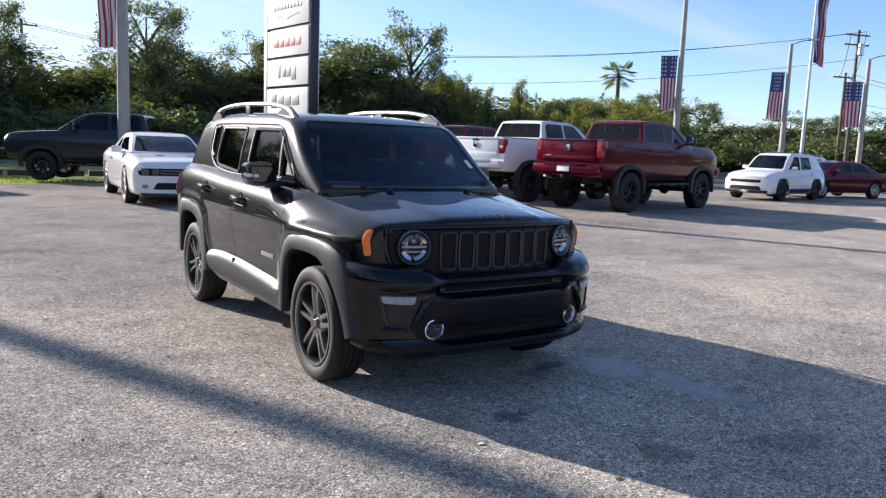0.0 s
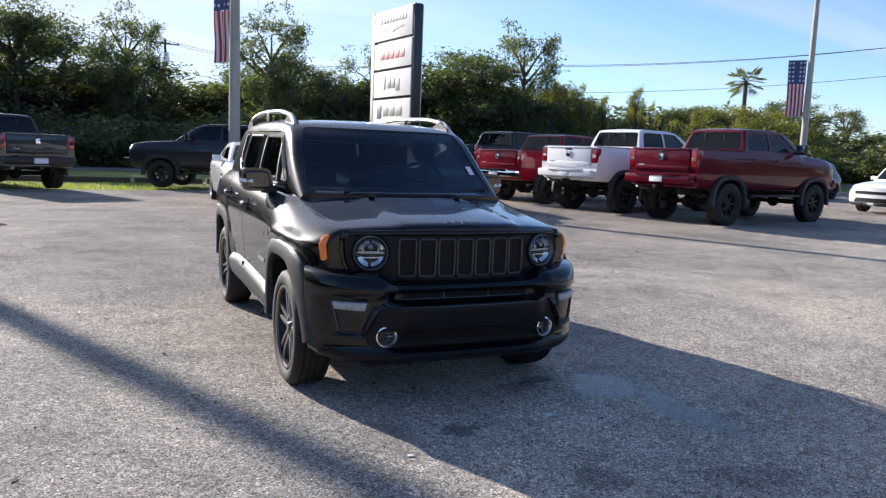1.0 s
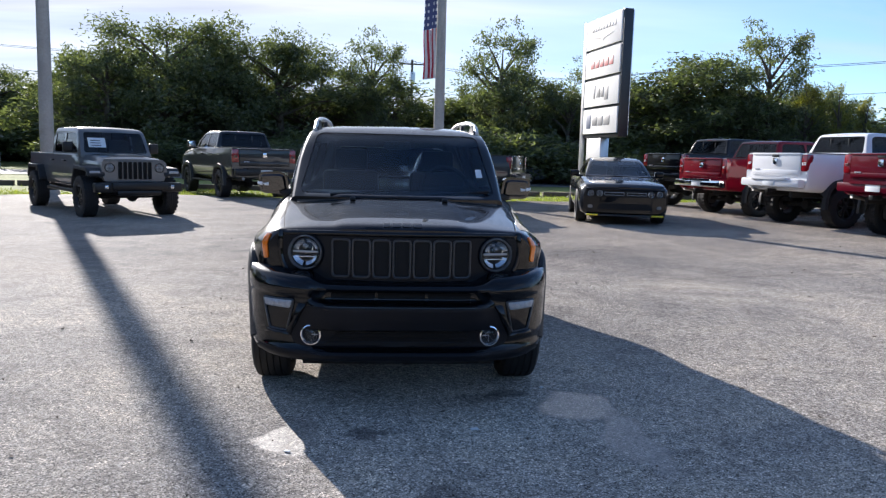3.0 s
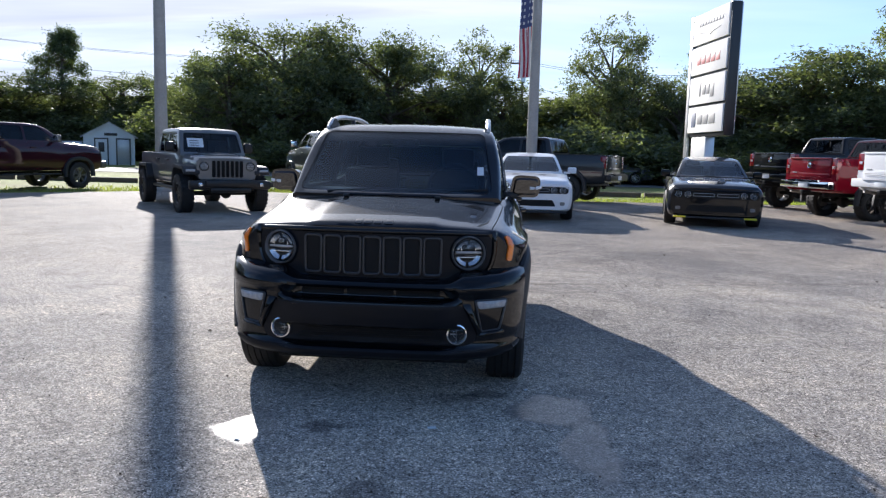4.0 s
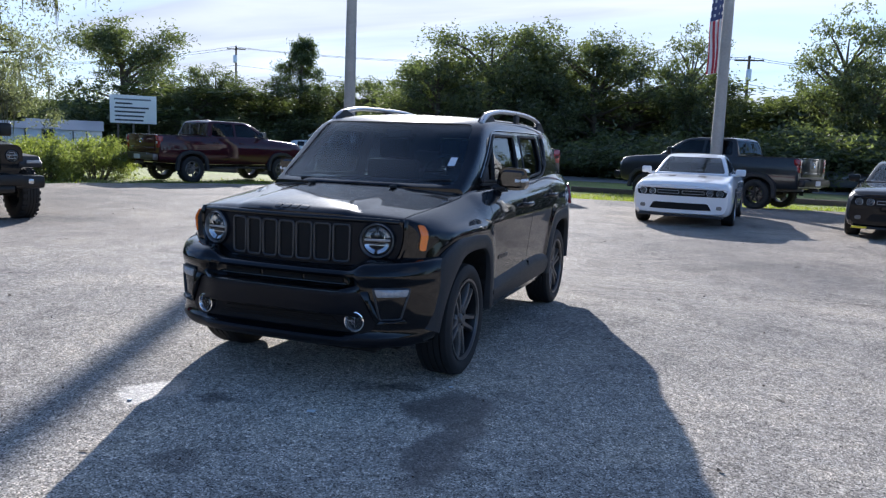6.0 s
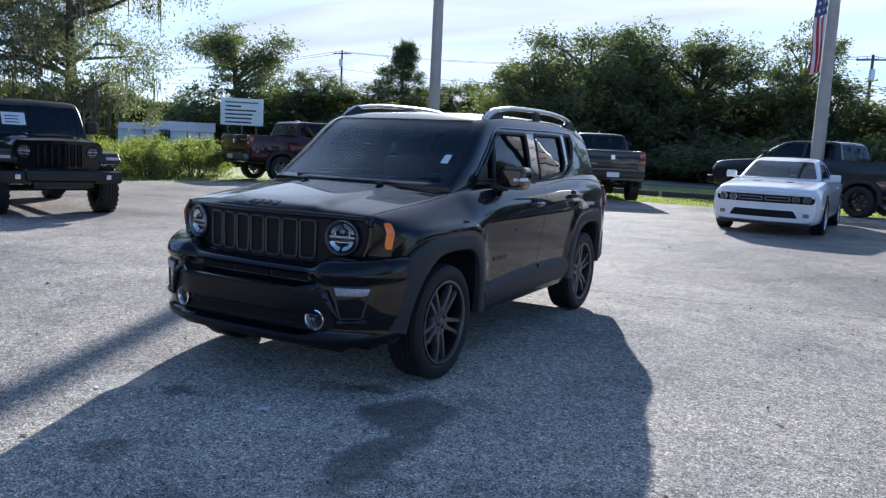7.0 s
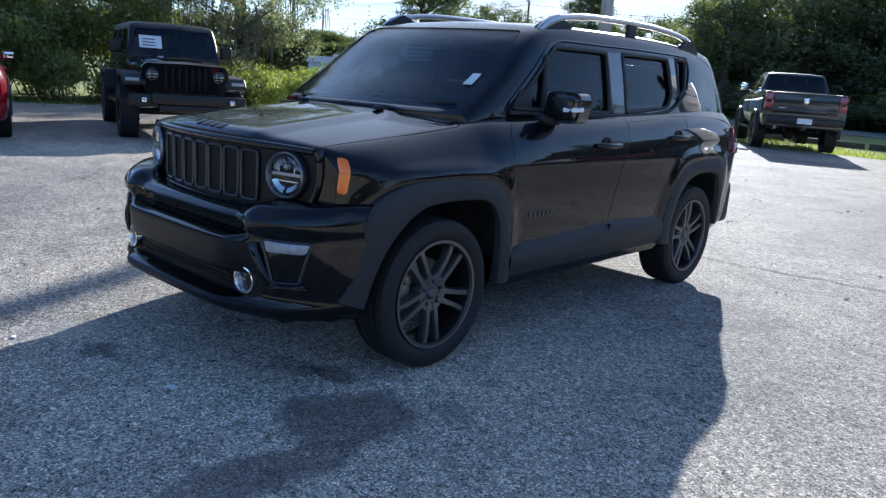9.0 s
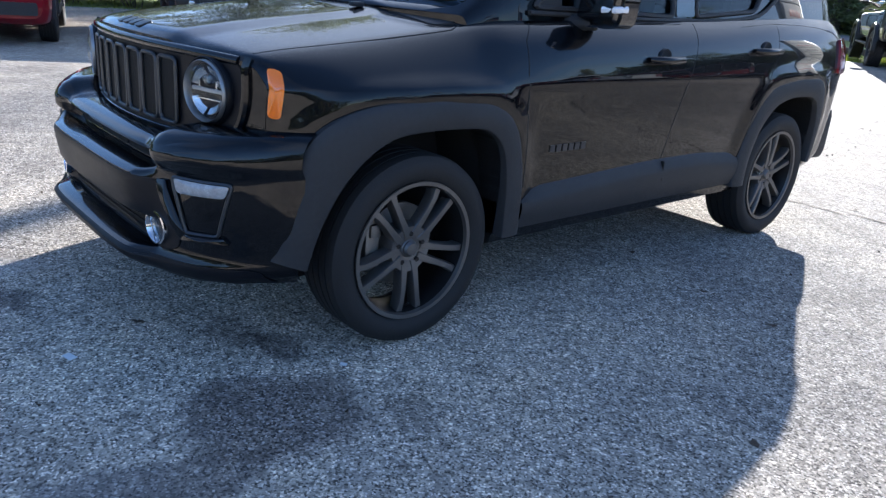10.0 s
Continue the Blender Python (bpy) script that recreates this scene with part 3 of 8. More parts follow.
def patch(tree, poly, axis, side, out=0.004, deep=0.012, rings=4, swell=0.0, fine=True):
    """A panel that follows a body's surface: its outline, seen along an axis from a side (-1, 1), laid on the surface."""
    size = max(math.dist(a, b) for a in poly for b in poly)
    poly = dense(poly, min(0.05, max(0.014, size / 14)) if fine else 0.08)
    rings = max(rings, min(12, int(size / 0.022))) if fine else rings
    c = sum((Vector(p) for p in poly), Vector((0, 0))) / len(poly)
    bm = bmesh.new()
    fronts, backs = [], []
    for k in range(rings + 1):
        s = 1 - k / rings
        fr, bk = [], []
        for p in poly if s else [c]:
            q = c + (Vector(p) - c) * s
            org = Vector((side * 6, q[0], q[1])) if axis == "x" else Vector((q[0], side * 6, q[1])) if axis == "y" else Vector((q[0], q[1], side * 6))
            way = Vector((-side, 0, 0)) if axis == "x" else Vector((0, -side, 0)) if axis == "y" else Vector((0, 0, -side))
            hit, nor, *_ = tree.ray_cast(org, way)
            if hit is None:
                hit, nor, *_ = tree.find_nearest(org + way * 5.2)
            if nor.dot(way) > 0:
                nor = -nor
            fr.append(bm.verts.new(hit + nor * (out + swell * (1 - s * s))))
            bk.append(bm.verts.new(hit - nor * deep))
        fronts.append(fr)
        backs.append(bk)
    n = len(poly)
    for layer in (fronts, backs):
        for a, b in zip(layer, layer[1:]):
            for k in range(n):
                j = (k + 1) % n
                if len(b) == 1:
                    bm.faces.new((a[k], a[j], b[0]))
                else:
                    bm.faces.new((a[k], a[j], b[j], b[k]))
    for k in range(n):
        j = (k + 1) % n
        bm.faces.new((fronts[0][k], fronts[0][j], backs[0][j], backs[0][k]))
    return bm


def seam(tree, pts, axis, side, width=0.006):
    """A dark shut line laid on a surface along a polyline."""
    bm = bmesh.new()
    line = []
    for a, b in zip(pts, pts[1:]):
        for k in range(6):
            line.append(Vector(a).lerp(Vector(b), k / 6))
    line.append(Vector(pts[-1]))
    co = []
    for q in line:
        org = Vector((side * 6, q[0], q[1])) if axis == "x" else Vector((q[0], q[1], side * 6))
        way = Vector((-side, 0, 0)) if axis == "x" else Vector((0, 0, -side))
        hit, nor, *_ = tree.ray_cast(org, way)
        if hit is not None:
            co.append(hit - nor * (width * 0.35) if nor.dot(way) < 0 else hit + nor * (width * 0.35))
    if len(co) > 1:
        tube(bm, co, width * 0.5, 5)
    return bm


def copied(ob, old_new):
    """Swaps paints on a copy, object by object."""
    for o in (ob, *ob.children_recursive):
        for slot in o.material_slots:
            if slot.material in old_new:
                new_mat = old_new[slot.material]
                slot.link = "OBJECT"
                slot.material = new_mat
    return ob

# ---- ground ----
def sheet(name, outline, z, material, label, category, cell=None):
    bm = bmesh.new()
    bm.faces.new([bm.verts.new((x, y, z)) for x, y in outline])
    bmesh.ops.triangulate(bm, faces=bm.faces)
    ob = new(name, to_mesh(name, bm, material))
    return tagged(ob, label, category, kind="structure")


LOT_EDGE = [(75, 26), (46, 27), (24, 24.5), (9, 20.2), (3, 18.8), (-2, 18.0), (-7, 18.6), (-10.3, 17.0), (-13.4, 13.9), (-15.2, 10.8), (-15.9, 6.0), (-16.8, 0.5), (-19, -8), (-30, -18), (-75, -25)]
sheet("ground", [(-1500, -1500), (1500, -1500), (1500, 1500), (-1500, 1500)], -0.06, GRASS_GROUND, "rough green and straw-coloured grass ground", "ground")
rag = []
for (x0, y0), (x1, y1) in zip(LOT_EDGE, LOT_EDGE[1:]):
    steps = max(2, int(math.hypot(x1 - x0, y1 - y0) / 0.5))
    for k in range(steps):
        t = k / steps
        x, y = x0 + (x1 - x0) * t, y0 + (y1 - y0) * t
        rag.append((x, y + 0.16 * noise.noise((x * 0.9, y * 0.9, 0)) + 0.06 * noise.noise((x * 5, y * 5, 3))))
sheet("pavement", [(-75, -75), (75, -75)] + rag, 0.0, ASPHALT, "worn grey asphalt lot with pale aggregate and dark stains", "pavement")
sheet("road", [(-300, 30.5), (300, 38.5), (300, 46), (-300, 38)], -0.03, ROAD_GREY, "pale grey two-lane road behind the grass verge", "road")


def kerb(x0, y0, x1, y1):
    n = int(math.hypot(x1 - x0, y1 - y0) / 2.4)
    root = thing("kerb", "low weathered timber edging along the grass verge", "edging", kind="structure")
    ang = math.degrees(math.atan2(y1 - y0, x1 - x0))
    bm = boxes([((0, 0, 0), (2.36, 0.16, 0.2))], 0.02)
    me = to_mesh("kerb_block", bm, TIMBER)
    for k in range(n):
        t = (k + 0.5) / n
        ob = new("kerb_block", me)
        ob.parent = root
        ob.matrix_basis = pose(x0 + (x1 - x0) * t, y0 + (y1 - y0) * t, 0.03, 0, random.uniform(-0.6, 0.6), ang + random.uniform(-0.7, 0.7))


kerb(-26, 22.8, 24, 24.6)


def grass_stuff():
    """Blades and tufts on the verge, as one mesh."""
    rng = np.random.default_rng(5)
    verts, faces = [], []

    def edge_y(x):
        for (x0, y0), (x1, y1) in zip(LOT_EDGE, LOT_EDGE[1:]):
            if x1 <= x <= x0:
                return y0 + (y1 - y0) * (x - x0) / (x1 - x0)
        return 18

    for _ in range(22000):
        x = rng.uniform(-19, 22)
        if x > -15.2:
            y = edge_y(x) + 0.08 + abs(rng.normal(0, 1)) * 2.6
        else:
            y = rng.uniform(1, 16)
        h, w, a, lean = rng.uniform(0.03, 0.12), rng.uniform(0.008, 0.022), rng.uniform(0, 6.28), rng.normal(0, 0.04, 2)
        if noise.noise((x * 0.5, y * 0.5, 7)) < -0.12:
            h *= 0.4
        c, s = math.cos(a) * w, math.sin(a) * w
        k = len(verts)
        verts += [(x - c, y - s, -0.06), (x + c, y + s, -0.06), (x + lean[0], y + lean[1], -0.06 + h)]
        faces.append((k, k + 1, k + 2))
    me = bpy.data.meshes.new("verge_grass")
    me.from_pydata(verts, [], faces)
    me.materials.append(BLADE)
    tagged(new("verge_grass", me), "short patchy green and dry grass on the verge", "grass", kind="stuff")


grass_stuff()

# ---- wheels ----
def tyre_bm(R, w, rim, turns=34):
    bm = bmesh.new()
    h = w / 2
    prof = [(rim - 0.012, -h * 0.72), (rim + 0.006, -h * 0.86), (rim + 0.3 * (R - rim), -h * 0.98), (rim + 0.62 * (R - rim), -h), (R - 0.022, -h * 0.94), (R - 0.006, -h * 0.84)]
    for g in (-0.52, -0.17, 0.17, 0.52):
        prof += [(R, (g - 0.13) * h), (R, (g - 0.04) * h), (R - 0.009, (g - 0.03) * h), (R - 0.009, (g + 0.03) * h), (R, (g + 0.04) * h), (R, (g + 0.13) * h)]
    prof += [(r, -a) for r, a in prof[:6][::-1]]
    return lathe(bm, prof, turns, closed=True)


def lug_bm(bm, R, w, n=26):
    """Raised shoulder lugs of an off-road tyre."""
    for k in range(n):
        a = 2 * math.pi * k / n
        for sx in (-1, 1):
            m = Matrix.Rotation(a + sx * 0.06, 4, "X") @ Matrix.Translation((sx * w * 0.36, 0, R))
            box(bm, (0, 0, 0), (w * 0.24, R * 0.11, 0.016), 0, m)
    return bm


def many_spoke_rim(rim, w, count=10, thick=0.03):
    bm = bmesh.new()
    h = w / 2
    lathe(bm, [(rim, -h * 0.9), (rim - 0.02, -h * 0.4), (rim - 0.03, h * 0.4), (rim - 0.014, h * 0.82), (rim + 0.004, h * 0.86), (rim - 0.01, h * 0.92), (rim - 0.03, h * 0.7)], 40)
    for k in range(count):
        m = Matrix.Rotation(2 * math.pi * k / count, 4, "X")
        box(bm, (0, 0, 0), (0.03, thick, rim - 0.05), 0.006, m @ Matrix.Translation((h * 0.62, 0, rim / 2 + 0.015)), 1)
    lathe(bm, [(0.0, h * 0.72), (0.06, h * 0.72), (0.075, h * 0.6), (0.075, 0)], 24)
    return bm


WHEEL_MESHES = {}


def wheel(parent, x, y, R, w, rim, style, rim_mat):
    """One wheel with tyre, rim, hub cap and brake; x > 0 is the left of the car."""
    key = (R, w, rim, style, rim_mat.name)
    if key not in WHEEL_MESHES:
        rb = many_spoke_rim(rim, w, 7 if style == "truck" else 10, 0.05 if style == "truck" else 0.03)
        cap, disc, cal = bmesh.new(), bmesh.new(), bmesh.new()
        hx = w / 2 * 0.74
        lathe(cap, [(0.0, hx + 0.012), (0.022, hx + 0.01), (0.029, hx)], 20)
        lathe(disc, [(0.05, 0.0), (rim * 0.62, 0.0), (rim * 0.62, -0.02), (0.05, -0.02)], 36, closed=True)
        box(cal, (-0.0, rim * 0.52, 0.02), (0.07, 0.07, 0.15), 0.012)
        tb = tyre_bm(R, w, rim)
        if style == "truck":
            lug_bm(tb, R, w)
        meshes = [("tyre", to_mesh("tyre", tb, RUBBER)), ("rim", to_mesh("rim", rb, rim_mat)), ("hub_cap", to_mesh("hub_cap", cap, rim_mat)),
                  ("brake_disc", to_mesh("brake_disc", disc, STEEL)), ("brake_caliper", to_mesh("brake_caliper", cal, STEEL))]
        WHEEL_MESHES[key] = meshes
    root = new("wheel")
    root.parent = parent
    root.matrix_basis = pose(x, y, R, random.uniform(0, 70), 0, 0 if x > 0 else 180)
    for n, me in WHEEL_MESHES[key]:
        o = new(n, me)
        o.parent = root
    return root

# ---- vehicles: shared builder ----
def classify(me, test, mats):
    for m in mats:
        me.materials.append(m)
    for p in me.polygons:
        p.material_index = 1 if test(p) else 0
    return finish(me)


def car_cabin(root, cab_rows, side_windows, screen, backlight, paint_mat, cab_mid, glass_mat, screen_mat):
    """A hollow cabin with real openings and panes. Returns its surface."""
    cab = shell(cab_rows, cabin_outline)
    tree_c = BVHTree.FromBMesh(cab)
    mid = (0, cab_mid, 0.5 * (cab_rows[2][2] + cab_rows[2][5]))
    inner = scaled(cab, mid, (0.92, 0.955, 0.88))
    cuts = [inner]
    for poly in side_windows:
        for s in (1, -1):
            cuts.append(prism(poly, "x", min(s * 0.2, s * 2), max(s * 0.2, s * 2)))
    if screen:
        cuts.append(prism(screen, "y", -4, cab_mid - 0.1))
    if backlight:
        cuts.append(prism(backlight, "y", cab_mid + 0.3, 4))
    me = carve(cab, cuts)
    cab.free()
    centre = Vector(mid)
    cabin = part("cabin", classify(me, lambda p: p.normal.dot(p.center - centre) < 0, [paint_mat, INTERIOR]), None, root)
    for poly in side_windows:
        for s in (1, -1):
            grown = [tuple(Vector(p) + (Vector(p) - Vector((sum(q[0] for q in poly) / len(poly), sum(q[1] for q in poly) / len(poly)))).normalized() * 0.006) for p in poly]
            part("side_window", patch(tree_c, grown, "x", s, -0.012, 0.016, 4, 0.0, False), glass_mat, root)
    if screen:
        part("windscreen", patch(tree_c, screen, "y", -1, -0.004, 0.010, 6, 0.0, False), screen_mat, root)
    if backlight:
        part("rear_window", patch(tree_c, backlight, "y", 1, -0.008, 0.014, 5, 0.0, False), glass_mat, root)
    return tree_c


def car_shell(root, body_rows, cab_rows, arches, side_windows, screen, backlight, paint_mat, cab_mat=None, well=None, cab_mid=0.2, glass_mat=None, screen_mat=None, extra_cut=(), lean=0.986):
    """Body with real wheel arches and a hollow cabin with real openings and panes. Returns the surfaces to lay details on."""
    glass_mat, screen_mat = glass_mat or TINT, screen_mat or CLEAR
    lower = shell(body_rows, lambda r: body_outline(r, lean))
    tree_b = BVHTree.FromBMesh(lower)
    cuts = [cylinder_x(y, z, r, s * 0.5, s * 1.4) if s > 0 else cylinder_x(y, z, r, -1.4, -0.5) for y, z, r in arches for s in (1, -1)]
    if well:
        cuts.append(well)
    cuts += list(extra_cut)
    me = carve(lower, cuts)
    lower.free()

    def lined(p):
        return any(math.hypot(p.center[1] - y, p.center[2] - z) < r * 1.015 and abs(p.center[0]) > 0.45 and abs(p.normal[0]) < 0.9 or (math.hypot(p.center[1] - y, p.center[2] - z) < r * 1.01 and abs(abs(p.center[0]) - 0.5) < 0.01) for y, z, r in arches)

    body = part("body", classify(me, lined, [paint_mat, LINER]), None, root)
    tree_c = car_cabin(root, cab_rows, side_windows, screen, backlight, cab_mat or paint_mat, cab_mid, glass_mat, screen_mat)
    return tree_b, tree_c


def seats(root, rows, z):
    """Seat backs with headrests, and a steering wheel."""
    for y, xs in rows:
        for x in xs:
            bm = boxes([((x, y, z - 0.02), (0.46, 0.13, 0.42))], 0.05)
            box(bm, (x, y + 0.03, z + 0.28), (0.27, 0.10, 0.17), 0.04)
            part("seat_back", bm, INTERIOR, root)


def steering(root, x, y, z):
    bm = bmesh.new()
    ring = [Vector((x + 0.185 * math.cos(a), y + 0.07 * math.sin(a), z + 0.17 * math.sin(a))) for a in (2 * math.pi * k / 22 for k in range(23))]
    tube(bm, ring, 0.014, 6)
    box(bm, (x, y - 0.01, z), (0.32, 0.03, 0.05), 0.01)
    part("steering_wheel", bm, INTERIOR, root)


def mirrors(root, x, y, z, size, shell_mat, lamp=None, low=False):
    for s in (1, -1):
        bm = bmesh.new()
        box(bm, (s * (x + size[0] / 2), y, z), size, min(size) * 0.32, None, 3)
        box(bm, (s * (x - 0.01), y + 0.01, z - size[2] * 0.42), (0.16, 0.07, 0.05), 0.018)
        house = part("mirror", bm, shell_mat, root)
        face = boxes([((s * (x + size[0] / 2), y + size[1] * 0.5, z), (size[0] * 0.82, 0.01, size[2] * 0.75))], 0.003)
        part("mirror_glass", face, CHROME, house)
        if lamp:
            part("side_repeater", boxes([((s * (x + size[0] * 0.72), y - size[1] * 0.5, z - 0.01), (size[0] * 0.4, 0.016, size[2] * 0.15))], 0.004), lamp, house)


def handles(root, tree, spots, z, material):
    for s in (1, -1):
        for y in spots:
            hit = tree.ray_cast(Vector((s * 6, y, z)), Vector((-s, 0, 0)))[0]
            if hit is None:
                continue
            bm = boxes([((hit.x + s * 0.032, y, z), (0.028, 0.2, 0.032))], 0.01)
            for k in (-0.075, 0.075):
                box(bm, (hit.x + s * 0.012, y + k, z), (0.05, 0.035, 0.03), 0.006)
            part("door_handle", bm, material, root)


def flare(root, tree, y0, z0, inner, outer, x, material, a0=-12, a1=192, taper=0.0, name="wheel_arch_trim"):
    """Moulded trim round a wheel arch, standing proud of the body."""
    full = x
    for s in (1, -1):
        bm = bmesh.new()
        rows = []
        n = 30
        for k in range(n + 1):
            a = radians(a0 + (a1 - a0) * k / n)
            ca, sa = math.cos(a), math.sin(a)
            sq = 1 / max(abs(ca), abs(sa), 1e-3)
            f = 1 + (min(sq, 1.2) - 1) * 0.42
            pi, po = (y0 + inner * ca * f, z0 + inner * sa * f), (y0 + outer * ca * f, z0 + outer * sa * f)
            x = full - abs(taper) * max(0.0, ca * (1 if taper > 0 else -1)) ** 2
            hit = tree.ray_cast(Vector((s * 6, po[0], po[1])), Vector((-s, 0, 0)))[0]
            bx = abs(hit.x) if hit is not None else x - 0.05
            bx = max(min(bx, x), x - 0.2)
            rows.append([bm.verts.new((s * (x - 0.12), *pi)), bm.verts.new((s * (x - 0.012), *pi)), bm.verts.new((s * x, pi[0] + (po[0] - pi[0]) * 0.12, pi[1] + (po[1] - pi[1]) * 0.12)),
                         bm.verts.new((s * (x - 0.006), pi[0] + (po[0] - pi[0]) * 0.86, pi[1] + (po[1] - pi[1]) * 0.86)), bm.verts.new((s * max(bx - 0.004, x - 0.06), *po)), bm.verts.new((s * (bx - 0.04), *po))])
        for p, q in zip(rows, rows[1:]):
            for i in range(5):
                bm.faces.new((p[i], p[i + 1], q[i + 1], q[i]))
        part(name, bm, material, root, "", 50)


def lamp_round(root, x, y, z, r, tilt=0, ring_mat=None, name="headlight", bowl_mat=None):
    """A round lamp: bowl, optic, ring and lens."""
    m = Matrix.Translation((x, y, z)) @ Matrix.Rotation(radians(tilt), 4, "Z")
    wide = 0.945
    bowl, ring, optic, lens = bmesh.new(), bmesh.new(), bmesh.new(), bmesh.new()
    lathe(bowl, [(0.0, 0.03), (r * 0.5, 0.026), (r * 0.9, 0.0), (r * 0.92, -0.012)], 32, "y")
    lathe(ring, [(r * wide, -0.012), (r * (wide + 0.03), -0.02), (r, -0.014), (r * 1.02, 0.02), (r * 0.91, 0.02)], 36, "y", closed=True)
    eyes = []
    for dz, ln in ((0.5, 0.95), (0.12, 1.55), (-0.42, 1.25)):
        box(optic, (0, 0.004, dz * r), (ln * r, 0.016, r * 0.1), 0.003, Matrix.Rotation(radians(20), 4, "X"))
    for dx in (-0.4, 0.4):
        box(optic, (dx * r, 0.006, 0), (r * 0.08, 0.014, r * 1.1), 0.003)
    for dz, rr in ((0, r * 0.17),):
        dark = lathe(bmesh.new(), [(0, -0.008), (rr * 0.6, -0.004), (rr * 0.86, 0.008), (rr * 0.86, 0.03)], 16, "y", (0, 0, dz))
        bmesh.ops.transform(dark, matrix=m, verts=dark.verts)
        eyes.append(dark)
        lathe(optic, [(rr * 0.86, 0.006), (rr * 0.95, -0.006), (rr * 1.08, 0.004), (rr * 1.08, 0.03)], 20, "y", (0, 0, dz))
    box(optic, (0, 0.002, 0), (r * 1.6, 0.014, r * 0.09), 0.003)
    lathe(optic, [(r * 0.8, 0.012), (r * 0.80, -0.006), (r * 0.87, 0.0), (r * 0.87, 0.02)], 30, "y")
    lathe(lens, [(0.0, -0.034), (r * 0.45, -0.031), (r * 0.8, -0.022), (r * 0.88, -0.014)], 28, "y")
    for b in (bowl, ring, optic, lens):
        bmesh.ops.transform(b, matrix=m, verts=b.verts)
    head = part(name, bowl, bowl_mat or REFLECTOR, root)
    part("bezel", ring, ring_mat or REFLECTOR, head)
    part("optic", optic, LAMP_GREY, head)
    for dark in eyes:
        part("projector", dark, RIM_BLACK, head)
    part("lens", lens, LENS, head)
    return head

# ---- the black compact SUV in the middle of the lot ----
def eased(pts, n=44):
    """An open polyline made smooth and evenly divided."""
    p = np.array(pts, float)
    s = np.concatenate([[0], np.cumsum(np.hypot(*np.diff(p, axis=0).T))])
    fine = pchip(s, p, np.linspace(0, s[-1], 400))
    t = np.concatenate([[0], np.cumsum(np.hypot(*np.diff(fine, axis=0).T))])
    q = np.linspace(0, t[-1], n)
    return [(float(np.interp(v, t, fine[:, 0])), float(np.interp(v, t, fine[:, 1]))) for v in q]


ARCH_FRONT = (eased([(-0.80, 0.34), (-0.80, 0.50), (-0.835, 0.70), (-0.89, 0.80), (-1.0, 0.858), (-1.2, 0.877), (-1.42, 0.872), (-1.56, 0.85), (-1.68, 0.79), (-1.755, 0.68), (-1.795, 0.55), (-1.83, 0.39)]),
              eased([(-0.90, 0.34), (-0.90, 0.50), (-0.925, 0.66), (-0.98, 0.735), (-1.06, 0.766), (-1.25, 0.772), (-1.40, 0.762), (-1.50, 0.722), (-1.60, 0.63), (-1.66, 0.53), (-1.695, 0.44), (-1.72, 0.35)]))
ARCH_REAR = (eased([(0.79, 0.34), (0.79, 0.42), (0.84, 0.62), (0.92, 0.78), (1.02, 0.865), (1.27, 0.898), (1.52, 0.89), (1.63, 0.86), (1.70, 0.78), (1.735, 0.62), (1.71, 0.5), (1.66, 0.4)]),
             eased([(0.90, 0.34), (0.90, 0.42), (0.94, 0.58), (1.03, 0.70), (1.12, 0.755), (1.30, 0.785), (1.46, 0.78), (1.54, 0.755), (1.59, 0.69), (1.615, 0.58), (1.61, 0.48), (1.59, 0.4)]))


